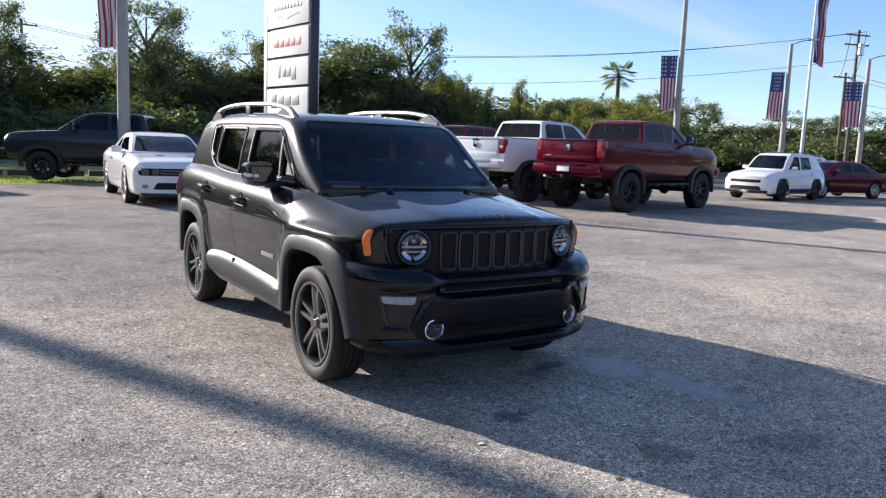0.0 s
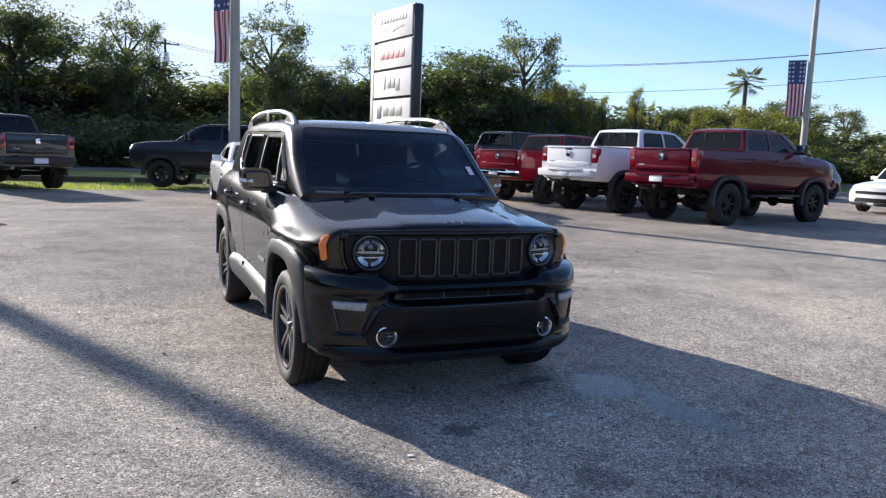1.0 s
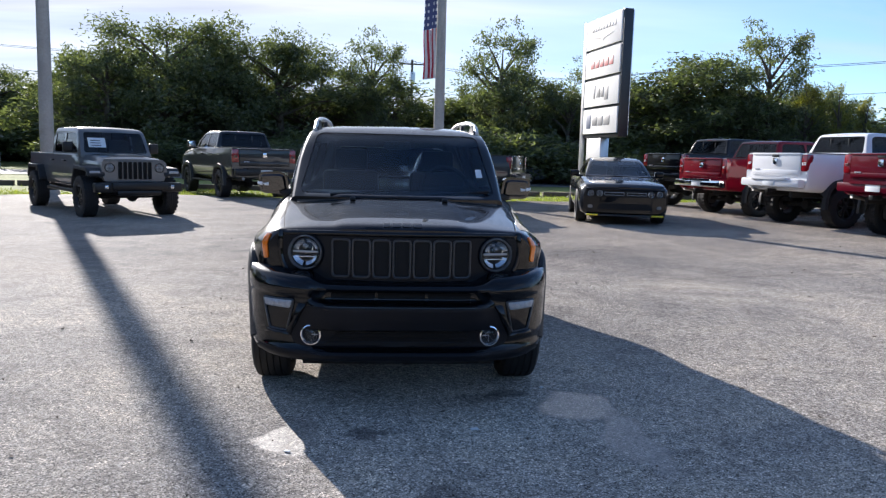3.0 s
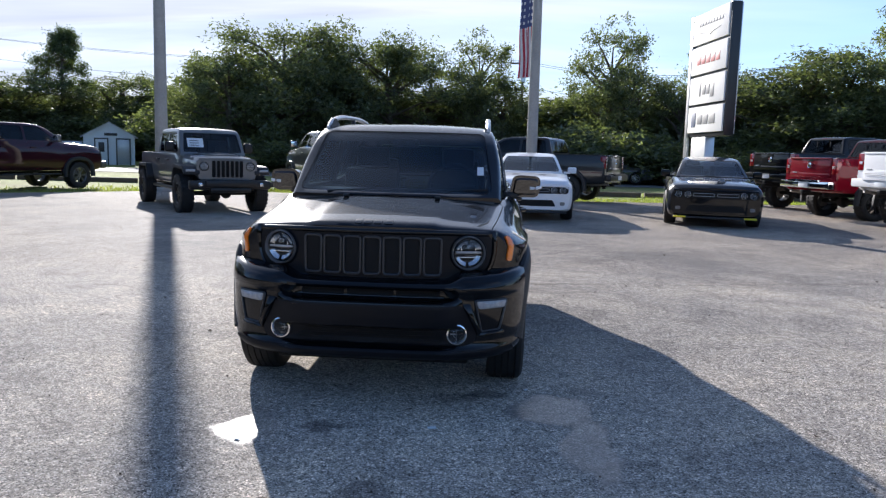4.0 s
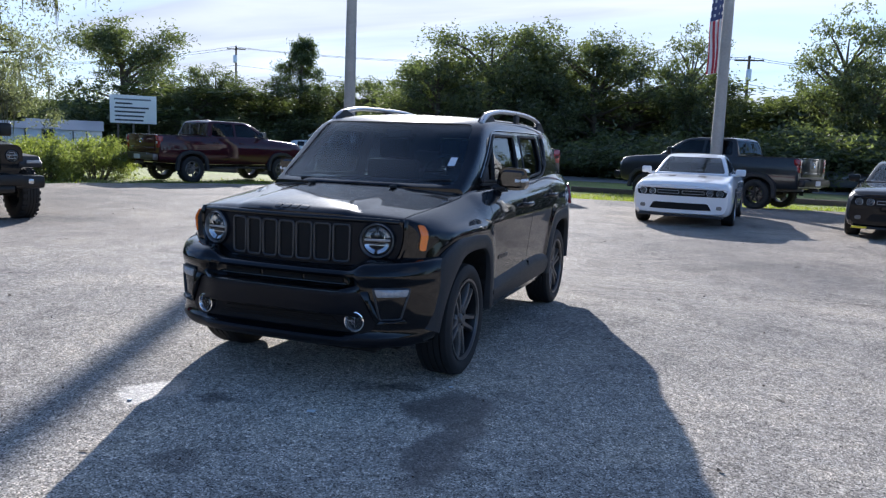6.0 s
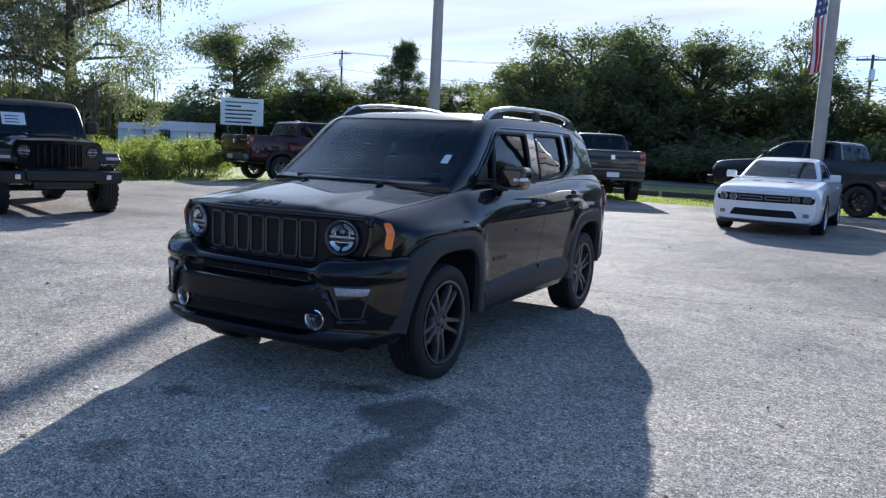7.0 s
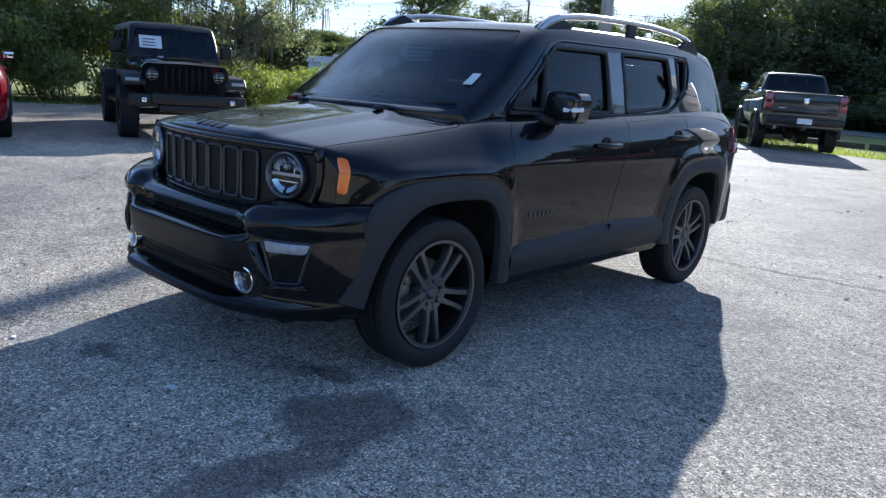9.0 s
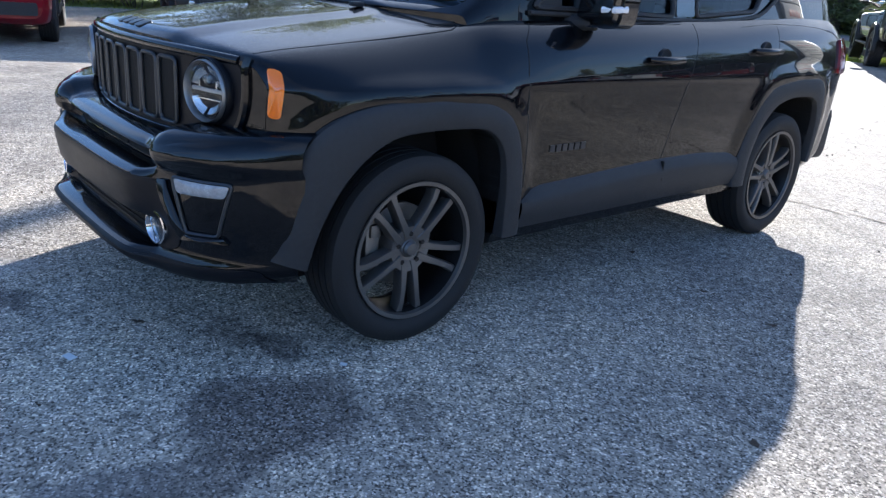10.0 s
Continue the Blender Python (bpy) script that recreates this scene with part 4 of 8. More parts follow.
def suv_body():
    """The lower body: crowned hood, shouldered sides and raised brows over the wheel arches."""
    keys = np.array([  # y, half width, underside, top edge height, top half width, crown, forward bow
        (-1.80, 0.745, 0.46, 0.975, 0.66, 0.022, 0.155), (-1.775, 0.77, 0.42, 0.99, 0.675, 0.028, 0.15), (-1.72, 0.805, 0.38, 1.0, 0.682, 0.034, 0.14), (-1.55, 0.853, 0.30, 1.022, 0.695, 0.042, 0.115), (-1.30, 0.873, 0.27, 1.052, 0.708, 0.046, 0.09),
        (-1.05, 0.879, 0.27, 1.088, 0.725, 0.040, 0.06), (-0.85, 0.88, 0.27, 1.118, 0.75, 0.02, 0.03), (-0.5, 0.881, 0.27, 1.132, 0.775, 0.0, 0.0), (0.4, 0.883, 0.27, 1.15, 0.785, 0.0, 0.0),
        (1.0, 0.883, 0.27, 1.175, 0.785, 0.0, 0.0), (1.5, 0.875, 0.28, 1.19, 0.765, 0.0, -0.02), (1.78, 0.858, 0.31, 1.185, 0.745, 0.0, -0.05), (1.93, 0.835, 0.36, 1.16, 0.715, 0.0, -0.07), (2.0, 0.80, 0.45, 1.08, 0.69, 0.0, -0.08)])
    q = np.concatenate([np.linspace(-1.80, -1.70, 6, endpoint=False), np.linspace(-1.70, 1.9, 106, endpoint=False), np.linspace(1.9, 2.0, 6)])
    vals = pchip(keys[:, 0], keys[:, 1:], q)
    brows = [np.array(a[0]) for a in (ARCH_FRONT, ARCH_REAR)]
    bm = bmesh.new()
    rings = []
    for y, (w, zb, zt, wt, crown, bow) in zip(q, vals):
        half = [(w * f, zb) for f in (0, 0.35, 0.7, 0.88)] + [(w - 0.05, zb + 0.03)]
        lo, zc = max(zb + 0.07, 0.36), 0.905
        for k in range(17):
            z = lo + (zc - lo) * k / 16
            half.append((w - 0.03 * ((zc - z) / (zc - 0.36)) ** 1.6 + 0.004 * math.exp(-((z - zc) / 0.03) ** 2), z))
        for k in range(1, 13):
            f = k / 12
            half.append((w + 0.004 * math.exp(-(f * (zt - zc) / 0.03) ** 2) - (w - wt - 0.03) * f ** (1.35 if y < -1.0 else min(2.2, 1.35 + (y + 1.0) * 2.0)) - 0.03 * f ** 7, zc + (zt - zc) * f))
        for k in range(1, 17):
            x = wt * (1 - k / 16)
            rise = min(1.0, max(0.0, (0.40 - x) / 0.07))
            half.append((x, zt + crown * (1 - (x / wt) ** 2.4) + (0.010 * rise * rise * (3 - 2 * rise) if crown else 0.0)))
        right = []
        for x, z in half:
            if 0.4 < z < 1.02 and x > 0.7:
                d = min(float(np.min(np.hypot(b[:, 0] - y, b[:, 1] - z))) for b in brows)
                x += 0.020 * max(0.0, 1 - d / 0.075) ** 0.7
            right.append((x, y - bow * (1 - min(1.0, x / w) ** 2), z))
        left = [(-x, yy, z) for x, yy, z in right[1:-1]][::-1]
        rings.append(([bm.verts.new(p) for p in right + left], right))
    for (a, _), (b, _) in zip(rings, rings[1:]):
        for k in range(len(a)):
            bm.faces.new((a[k], a[(k + 1) % len(a)], b[(k + 1) % len(b)], b[k]))
    for (ring, right), bow in ((rings[0], vals[0][-1]), (rings[-1], vals[-1][-1])):
        wide = max(p[0] for p in right)
        y0 = right[0][1] + bow
        cols = np.linspace(-1, 1, 17)
        grid = [[bm.verts.new((c * x, y0 - bow * (1 - min(1.0, abs(c * x) / wide) ** 2), z)) for c in cols] for x, _, z in right]
        for a, b in zip(grid, grid[1:]):
            for k in range(len(cols) - 1):
                bm.faces.new((a[k], a[k + 1], b[k + 1], b[k]))
    bmesh.ops.remove_doubles(bm, verts=bm.verts, dist=1e-4)
    bmesh.ops.dissolve_degenerate(bm, edges=bm.edges, dist=1e-4)
    bmesh.ops.recalc_face_normals(bm, faces=bm.faces)
    return bm


def arch_trim(root, arch, x, nose):
    """Broad moulded trim along a wheel arch; towards the nose it follows the body's corner inward."""
    outer, inner = arch
    for s in (1, -1):
        bm = bmesh.new()
        rows = []
        for (yo, zo), (yi, zi) in zip(outer, inner):
            row = []
            for f, dx in ((0.0, -0.16), (0.0, -0.014), (0.03, -0.004), (0.10, 0.0), (0.45, 0.003), (0.80, -0.004), (0.93, -0.010), (1.0, -0.020), (1.0, -0.07)):
                y, z = yi + (yo - yi) * f, zi + (zo - zi) * f
                cut = max(0.0, -y - 1.50) ** 2 * 0.75 if nose else max(0.0, y - 1.50) ** 2 * 0.5
                row.append(bm.verts.new((s * (x + dx - cut), y, z)))
            rows.append(row)
        for a, b in zip(rows, rows[1:]):
            for i in range(len(a) - 1):
                bm.faces.new((a[i], a[i + 1], b[i + 1], b[i]))
        part("wheel_arch_trim", bm, CLADDING, root, "", 40)


def led_headlight(root, x, y, z, r, tilt):
    """A round lamp: silver ring, dark bowl, split reflectors and a bar across, under a clear lens."""
    m = Matrix.Translation((x, y, z)) @ Matrix.Rotation(radians(tilt), 4, "Z")

    def piece(name, bm, material, host):
        bmesh.ops.transform(bm, matrix=m, verts=bm.verts)
        return part(name, bm, material, host)

    head = piece("headlight", lathe(bmesh.new(), [(0.0, 0.045), (r * 0.5, 0.04), (r * 0.86, 0.015), (r * 0.93, -0.006)], 32, "y"), LAMP_BOWL, root)
    piece("bezel", lathe(bmesh.new(), [(r * 0.90, -0.004), (r * 0.915, -0.016), (r * 0.955, -0.022), (r * 0.99, -0.016), (r * 1.0, 0.02), (r * 0.90, 0.02)], 40, "y", closed=True), LAMP_RING, head)
    piece("lamp_gasket", lathe(bmesh.new(), [(r * 1.0, -0.004), (r * 1.05, -0.012), (r * 1.10, -0.004), (r * 1.11, 0.02), (r * 1.0, 0.02)], 40, "y", closed=True), BUMPER_SATIN, head)

    def sector(a0, a1, r0, r1, depth):
        bm = bmesh.new()
        rows = []
        for k in range(13):
            a = radians(a0 + (a1 - a0) * k / 12)
            rows.append([bm.verts.new((rr * math.cos(a), yy, rr * math.sin(a))) for rr, yy in ((r0, depth), (r0 + 0.25 * (r1 - r0), depth - 0.002), (r1 * 0.97, depth - 0.03), (r1, depth - 0.026), (r1, depth))])
        for a, b in zip(rows, rows[1:]):
            for i in range(4):
                bm.faces.new((a[i], a[i + 1], b[i + 1], b[i]))
        return bm

    for a0, a1, r0, r1 in ((18, 84, 0.2, 0.8), (96, 164, 0.14, 0.74), (200, 258, 0.16, 0.8), (272, 344, 0.2, 0.76)):
        piece("reflector", sector(a0, a1, r * r0, r * r1, 0.022), REFLECTOR, head)
    piece("lamp_bar", boxes([((0, 0.0, r * 0.03), (r * 1.5, 0.012, r * 0.13))], 0.004), LAMP_GREY, head)
    piece("lamp_bar", boxes([((0, 0.004, -r * 0.26), (r * 1.1, 0.012, r * 0.06)), ((-r * 0.42, 0.004, r * 0.2), (r * 0.06, 0.012, r * 0.3)), ((r * 0.42, 0.004, r * 0.2), (r * 0.06, 0.012, r * 0.3))], 0.002), LAMP_MIRROR, head)
    piece("projector", lathe(bmesh.new(), [(0.0, -0.012), (r * 0.12, -0.008), (r * 0.17, 0.004), (r * 0.17, 0.03)], 18, "y", (0, 0, r * 0.34)), LAMP_BOWL, head)
    piece("lens", lathe(bmesh.new(), [(0.0, -0.036), (r * 0.45, -0.032), (r * 0.78, -0.022), (r * 0.91, -0.010)], 30, "y"), LENS, head)
    return head


def fog_lamp(root, x, y, z, r, tilt):
    m = Matrix.Translation((x, y, z)) @ Matrix.Rotation(radians(tilt), 4, "Z")

    def piece(name, bm, material, host):
        bmesh.ops.transform(bm, matrix=m, verts=bm.verts)
        return part(name, bm, material, host)

    fog = piece("fog_light", lathe(bmesh.new(), [(0.0, 0.03), (r * 0.5, 0.025), (r * 0.72, 0.004)], 24, "y"), REFLECTOR, root)
    piece("bezel", lathe(bmesh.new(), [(r * 0.70, 0.01), (r * 0.74, -0.004), (r * 0.86, -0.014), (r * 0.97, -0.012), (r * 1.02, 0.004), (r * 1.02, 0.03)], 32, "y"), CHROME, fog)
    cell = boxes([((0, 0.006, 0.0), (r * 1.2, 0.01, r * 0.07)), ((0, 0.006, 0), (r * 0.07, 0.01, r * 1.2))], 0.001)
    lathe(cell, [(r * 0.3, 0.012), (r * 0.34, 0.0), (r * 0.38, 0.012)], 20, "y")
    piece("optic", cell, LAMP_GREY, fog)
    piece("lens", lathe(bmesh.new(), [(0.0, -0.014), (r * 0.4, -0.012), (r * 0.72, -0.002)], 24, "y"), LENS, fog)


def split_spoke_rim(rim, w):
    """An alloy wheel of five spoke pairs: each pair runs side by side from a broad hub and splays at the rim."""
    bm = bmesh.new()
    h = w / 2
    lathe(bm, [(rim - 0.016, h * 0.80), (rim - 0.003, h * 0.83), (rim + 0.003, h * 0.88), (rim + 0.002, h * 0.93), (rim - 0.012, h * 0.92), (rim - 0.018, h * 0.72)], 56)
    x = h * 0.70
    sect = ((-1, -0.045), (-1, -0.008), (-0.72, 0.0), (0.72, 0.0), (1, -0.008), (1, -0.045))
    for k in range(5):
        a0 = 2 * math.pi * k / 5
        for s in (-1, 1):
            def arm(reach, off):
                return (reach * math.sin(a0) + s * off * math.cos(a0), reach * math.cos(a0) - s * off * math.sin(a0))

            line = [(0.045, 0.020, x * 0.90, 0.036), (0.095, 0.025, x * 1.0, 0.030), (0.15, 0.030, x * 1.07, 0.026), (0.195, 0.036, x * 1.09, 0.026), (rim - 0.010, 0.046, x * 1.05, 0.034)]
            pts = [(Vector((xx, *arm(reach, off))), t) for reach, off, xx, t in line]
            rings = []
            for i, (p, t) in enumerate(pts):
                d = (pts[min(i + 1, len(pts) - 1)][0] - pts[max(i - 1, 0)][0]).normalized()
                side = d.cross(Vector((1, 0, 0))).normalized()
                rings.append([bm.verts.new(p + side * (u * t / 2) + Vector((e, 0, 0))) for u, e in sect])
            for a, b in zip(rings, rings[1:]):
                for i in range(5):
                    bm.faces.new((a[i], a[i + 1], b[i + 1], b[i]))
    lathe(bm, [(0.0, x * 0.86), (0.03, x * 0.86), (0.034, x * 0.80), (0.048, x * 0.82), (0.07, x * 0.90), (0.084, x * 0.92), (0.092, x * 0.7), (0.09, 0.0)], 30)
    return bm


def suv_wheel(root, x, y, R, w, rim, spin):
    """A wheel with a ribbed tyre, split-spoke rim, hub cap, nuts and disc brake."""
    hub = new("wheel")
    hub.parent = root
    hub.matrix_basis = pose(x, y, R, spin, 0, 0 if x > 0 else 180)
    if "suv" not in WHEEL_MESHES:
        hx = w / 2 * 0.68
        made = [("tyre", to_mesh("tyre", tyre_bm(R, w, rim, 64), RUBBER)), ("rim", to_mesh("rim", split_spoke_rim(rim, w), RIM_DARK, 30)),
                ("rim_barrel", to_mesh("rim_barrel", lathe(bmesh.new(), [(rim - 0.004, -w * 0.45), (rim - 0.014, -w * 0.25), (rim - 0.03, w * 0.1), (rim - 0.022, w * 0.31), (rim - 0.017, w * 0.40)], 48), RIM_BLACK)),
                ("hub_cap", to_mesh("hub_cap", lathe(bmesh.new(), [(0.0, hx + 0.008), (0.022, hx + 0.006), (0.029, hx - 0.004)], 20), RIM_DARK)),
                ("brake_disc", to_mesh("brake_disc", lathe(bmesh.new(), [(0.05, 0.012), (0.078, 0.012), (0.08, -0.004), (0.150, -0.004), (0.150, -0.026), (0.05, -0.026)], 40, closed=True), STEEL)),
                ("brake_caliper", to_mesh("brake_caliper", boxes([((-0.012, -0.135, 0.02), (0.085, 0.06, 0.19)), ((0.028, -0.13, 0.075), (0.03, 0.045, 0.05)), ((0.028, -0.13, -0.035), (0.03, 0.045, 0.05))], 0.012), STEEL))]
        for k in range(5):
            a = 2 * math.pi * (k + 0.5) / 5
            made.append(("wheel_nut", to_mesh("wheel_nut", lathe(bmesh.new(), [(0.0, hx - 0.004), (0.009, hx - 0.004), (0.012, hx - 0.022)], 8, centre=(0, 0.056 * math.sin(a), 0.056 * math.cos(a))), RIM_BLACK)))
        made.append(("valve", to_mesh("valve", tube(bmesh.new(), [(w * 0.28, 0.0, rim - 0.03), (w * 0.36, 0.0, rim - 0.045)], 0.004, 6), RIM_BLACK)))
        WHEEL_MESHES["suv"] = made
    for n, me in WHEEL_MESHES["suv"]:
        o = new(n, me)
        o.parent = hub
        if n == "brake_caliper":
            o.matrix_basis = Matrix.Rotation(radians(-spin), 4, "X") @ Matrix.Scale(1 if x > 0 else -1, 4, (0, 1, 0))


def compact_suv():
    root = thing("compact_suv", "gloss black boxy compact SUV with dark wheels and amber side lamps", "SUV")
    cab = [(-1.0, 0.71, 1.06, 0.70, 1.125, 1.135, 0.16), (-0.74, 0.745, 1.06, 0.70, 1.29, 1.315, 0.14), (-0.34, 0.765, 1.06, 0.66, 1.545, 1.60, 0.09), (0.0, 0.775, 1.06, 0.65, 1.575, 1.638, 0.02),
           (0.8, 0.775, 1.08, 0.64, 1.58, 1.65, 0), (1.4, 0.765, 1.1, 0.63, 1.565, 1.635, 0), (1.74, 0.75, 1.1, 0.615, 1.535, 1.60, -0.03), (1.86, 0.735, 1.1, 0.64, 1.40, 1.45, -0.05), (1.95, 0.715, 1.1, 0.685, 1.16, 1.17, -0.05)]
    R, yf, yr = 0.345, -1.292, 1.262
    wins = [rounded([(-0.69, 1.175), (0.20, 1.165), (0.22, 1.505), (-0.30, 1.50)], 0.035), rounded([(0.385, 1.17), (0.93, 1.21), (1.0, 1.29), (1.0, 1.515), (0.40, 1.51)], 0.035), rounded([(1.10, 1.27), (1.20, 1.33), (1.27, 1.52), (1.12, 1.525)], 0.025)]
    scr = rounded([(-0.66, 1.155), (0.66, 1.155), (0.58, 1.57), (-0.58, 1.57)], 0.05)
    rear = rounded([(-0.6, 1.2), (0.6, 1.2), (0.54, 1.5), (-0.54, 1.5)], 0.05)
    lower = suv_body()
    tb = BVHTree.FromBMesh(lower)
    cuts = []
    for _, inner in (ARCH_FRONT, ARCH_REAR):
        hole = list(inner) + [(inner[-1][0], 0.05), (inner[0][0], 0.05)]
        cuts += [prism(hole, "x", 0.5, 1.4), prism(hole, "x", -1.4, -0.5)]
    me = carve(lower, cuts)
    lower.free()

    def lined(p):
        yy = p.center[1]
        return (-1.73 < yy < -0.89 or 0.89 < yy < 1.63) and p.center[2] < 0.80 and 0.45 < abs(p.center[0]) and (abs(p.normal[0]) < 0.75 or abs(p.center[0]) < 0.52)

    part("body", classify(me, lined, [BLACK_PAINT, LINER]), None, root)
    tc = car_cabin(root, cab, wins, scr, rear, BLACK_PAINT, 0.4, TINT, CLEAR)

    # bumper: one section carried round the nose
    sec = [(-0.10, 0.722), (-0.02, 0.716), (0.025, 0.706), (0.038, 0.688), (0.030, 0.674), (-0.01, 0.668), (-0.015, 0.645), (-0.01, 0.626), (0.075, 0.617), (0.099, 0.606), (0.103, 0.59), (0.096, 0.53), (0.086, 0.476), (0.03, 0.466), (0.02, 0.40), (0.026, 0.372), (0.105, 0.362), (0.124, 0.348), (0.118, 0.326), (0.085, 0.304), (-0.1, 0.29)]
    plain = [(-0.10, 0.770), (0.0, 0.762), (0.045, 0.742), (0.070, 0.716), (0.082, 0.69), (0.084, 0.672), (0.078, 0.655), (0.062, 0.640), (0.058, 0.628), (0.060, 0.612), (0.062, 0.59), (0.060, 0.53), (0.058, 0.476), (0.056, 0.462), (0.056, 0.40), (0.058, 0.372), (0.072, 0.358), (0.082, 0.34), (0.078, 0.318), (0.05, 0.296), (-0.1, 0.28)]
    bm = bmesh.new()
    rows = []
    for k in range(97):
        x = -0.852 + 1.704 * k / 96
        u = abs(x) / 0.866
        y0 = -1.595 - 0.42 * math.sqrt(max(0, 1 - u**4.0))
        nx = (u**3.2) * (1 if x > 0 else -1)
        t = min(1, max(0, (abs(x) - 0.40) / 0.12))
        t = t * t * (3 - 2 * t)
        row = []
        for (o1, z1), (o2, z2) in zip(sec, plain):
            o, z = o1 + (o2 - o1) * t, z1 + (z2 - z1) * t
            row.append(bm.verts.new((x * (1 - 0.05 * max(0, (0.42 - z) / 0.18)) + 0.12 * o * nx, y0 - o * (1 - 0.5 * u**4), z + (0.018 * u**4 if z > 0.6 else 0.02 * u**6))))
        rows.append(row)
    for a, b in zip(rows, rows[1:]):
        for i in range(len(sec) - 1):
            bm.faces.new((a[i], a[i + 1], b[i + 1], b[i]))
    bm.normal_update()
    tbump = BVHTree.FromBMesh(bm)
    bumper = part("front_bumper", bm, BLACK_PAINT, root, "", 50)
    for a, b in ((-0.385, -0.145), (-0.13, 0.13), (0.145, 0.385)):
        part("upper_intake", patch(tbump, rounded([(a, 0.630), (b, 0.630), (b, 0.664), (a, 0.664)], 0.01), "y", -1, 0.004, 0.02), MESH_BLACK, bumper)
    part("bumper_insert", patch(tbump, rounded([(-0.50, 0.601), (0.50, 0.601), (0.555, 0.575), (0.60, 0.46), (0.585, 0.392), (0.52, 0.372), (-0.52, 0.372), (-0.585, 0.392), (-0.60, 0.46), (-0.555, 0.575)], 0.025), "y", -1, 0.004, 0.02), BUMPER_SATIN, bumper)
    grid = part("lower_intake", patch(tbump, rounded([(-0.34, 0.46), (0.34, 0.46), (0.42, 0.385), (-0.42, 0.385)], 0.02), "y", -1, 0.008, 0.02), MESH_BLACK, bumper)
    for k in range(3):
        z = 0.398 + 0.024 * k
        part("mesh_bar", patch(tbump, [(-0.40 + 0.8 * (z - 0.385), z - 0.003), (0.40 - 0.8 * (z - 0.385), z - 0.003), (0.40 - 0.8 * (z - 0.385), z + 0.003), (-0.40 + 0.8 * (z - 0.385), z + 0.003)], "y", -1, 0.013, 0.0, 1), BUMPER_SATIN, grid)
    part("chin_lip", patch(tbump, rounded([(-0.80, 0.296), (0.80, 0.296), (0.80, 0.355), (-0.80, 0.355)], 0.02), "y", -1, 0.006, 0.03), BUMPER_SATIN, bumper)
    for s in (1, -1):
        y = tbump.ray_cast(Vector((s * 0.487, -6, 0.440)), Vector((0, 1, 0)))[0].y
        fog_lamp(bumper, s * 0.487, y - 0.004, 0.440, 0.058, s * 10)
        pocket = part("lamp_pocket", patch(tbump, rounded([(s * 0.585, 0.622), (s * 0.752, 0.622), (s * 0.715, 0.462), (s * 0.625, 0.458)], 0.014), "y", -1, -0.006, 0.02, 8), BUMPER_SATIN, bumper)
        part("running_light", patch(tbump, rounded([(s * 0.588, 0.622), (s * 0.75, 0.622), (s * 0.738, 0.584), (s * 0.602, 0.580)], 0.010), "y", -1, 0.010, 0.0, 8, 0.006), LAMP_STRIP, pocket)
        line = rounded([(0.582, 0.626), (0.757, 0.626), (0.719, 0.458), (0.621, 0.453)], 0.014)
        pts = []
        for qx, qz in dense(line, 0.02) + [line[0]]:
            hit = tbump.ray_cast(Vector((s * qx, -6, qz)), Vector((0, 1, 0)))[0]
            pts.append(hit + Vector((0, -0.005, 0)))
        part("pocket_frame", tube(bmesh.new(), pts, 0.0065, 6, False), GRILLE_GREY, pocket)
        blade = rounded([(0.512, 0.606), (0.556, 0.610), (0.622, 0.450), (0.60, 0.425)], 0.008)
        part("pocket_blade", patch(tbump, [(s * x, z) for x, z in blade], "y", -1, 0.010, 0.0, 6, 0.020), BLACK_PAINT, bumper)
        part("pocket_sill", patch(tbump, rounded([(s * 0.60, 0.428), (s * 0.745, 0.436), (s * 0.73, 0.458), (s * 0.62, 0.452)], 0.008), "y", -1, 0.012, 0.0, 4, 0.014), BLACK_PAINT, bumper)
        part("cheek_panel", patch(tbump, rounded([(s * 0.40, 0.688), (s * 0.60, 0.748), (s * 0.80, 0.775), (s * 0.832, 0.70), (s * 0.80, 0.662), (s * 0.57, 0.652)], 0.03), "y", -1, -0.006, 0.0, 8, 0.012), BLACK_PAINT, bumper)

    # grille panel with seven slots, set back behind a rounded edge
    face = part("grille_panel", patch(tb, rounded([(-0.655, 0.722), (0.655, 0.722), (0.665, 0.975), (-0.665, 0.975)], 0.06), "y", -1, 0.004, 0.02, 5), BUMPER_SATIN, root)
    edge = []
    for qx, qz in eased([(-0.675, 0.985), (-0.678, 0.90), (-0.66, 0.80), (-0.60, 0.735), (-0.45, 0.712), (0.0, 0.706), (0.45, 0.712), (0.60, 0.735), (0.66, 0.80), (0.678, 0.90), (0.675, 0.985)], 60):
        hit = tb.ray_cast(Vector((qx, -6, qz)), Vector((0, 1, 0)))[0]
        edge.append(hit + Vector((0, -0.002, 0)))
    part("panel_edge", tube(bmesh.new(), edge, 0.016, 8), BLACK_PAINT, face)
    lip = []
    for k in range(41):
        x = -0.64 + 1.28 * k / 40
        hit = tb.ray_cast(Vector((x, -6, 0.966)), Vector((0, 1, 0)))[0]
        lip.append(hit + Vector((0, -0.003 + 0.012 * (abs(x) / 0.64) ** 6, 0.016 - 0.010 * (abs(x) / 0.64) ** 4)))
    part("hood_lip", tube(bmesh.new(), lip, 0.016, 10), BLACK_PAINT, root)
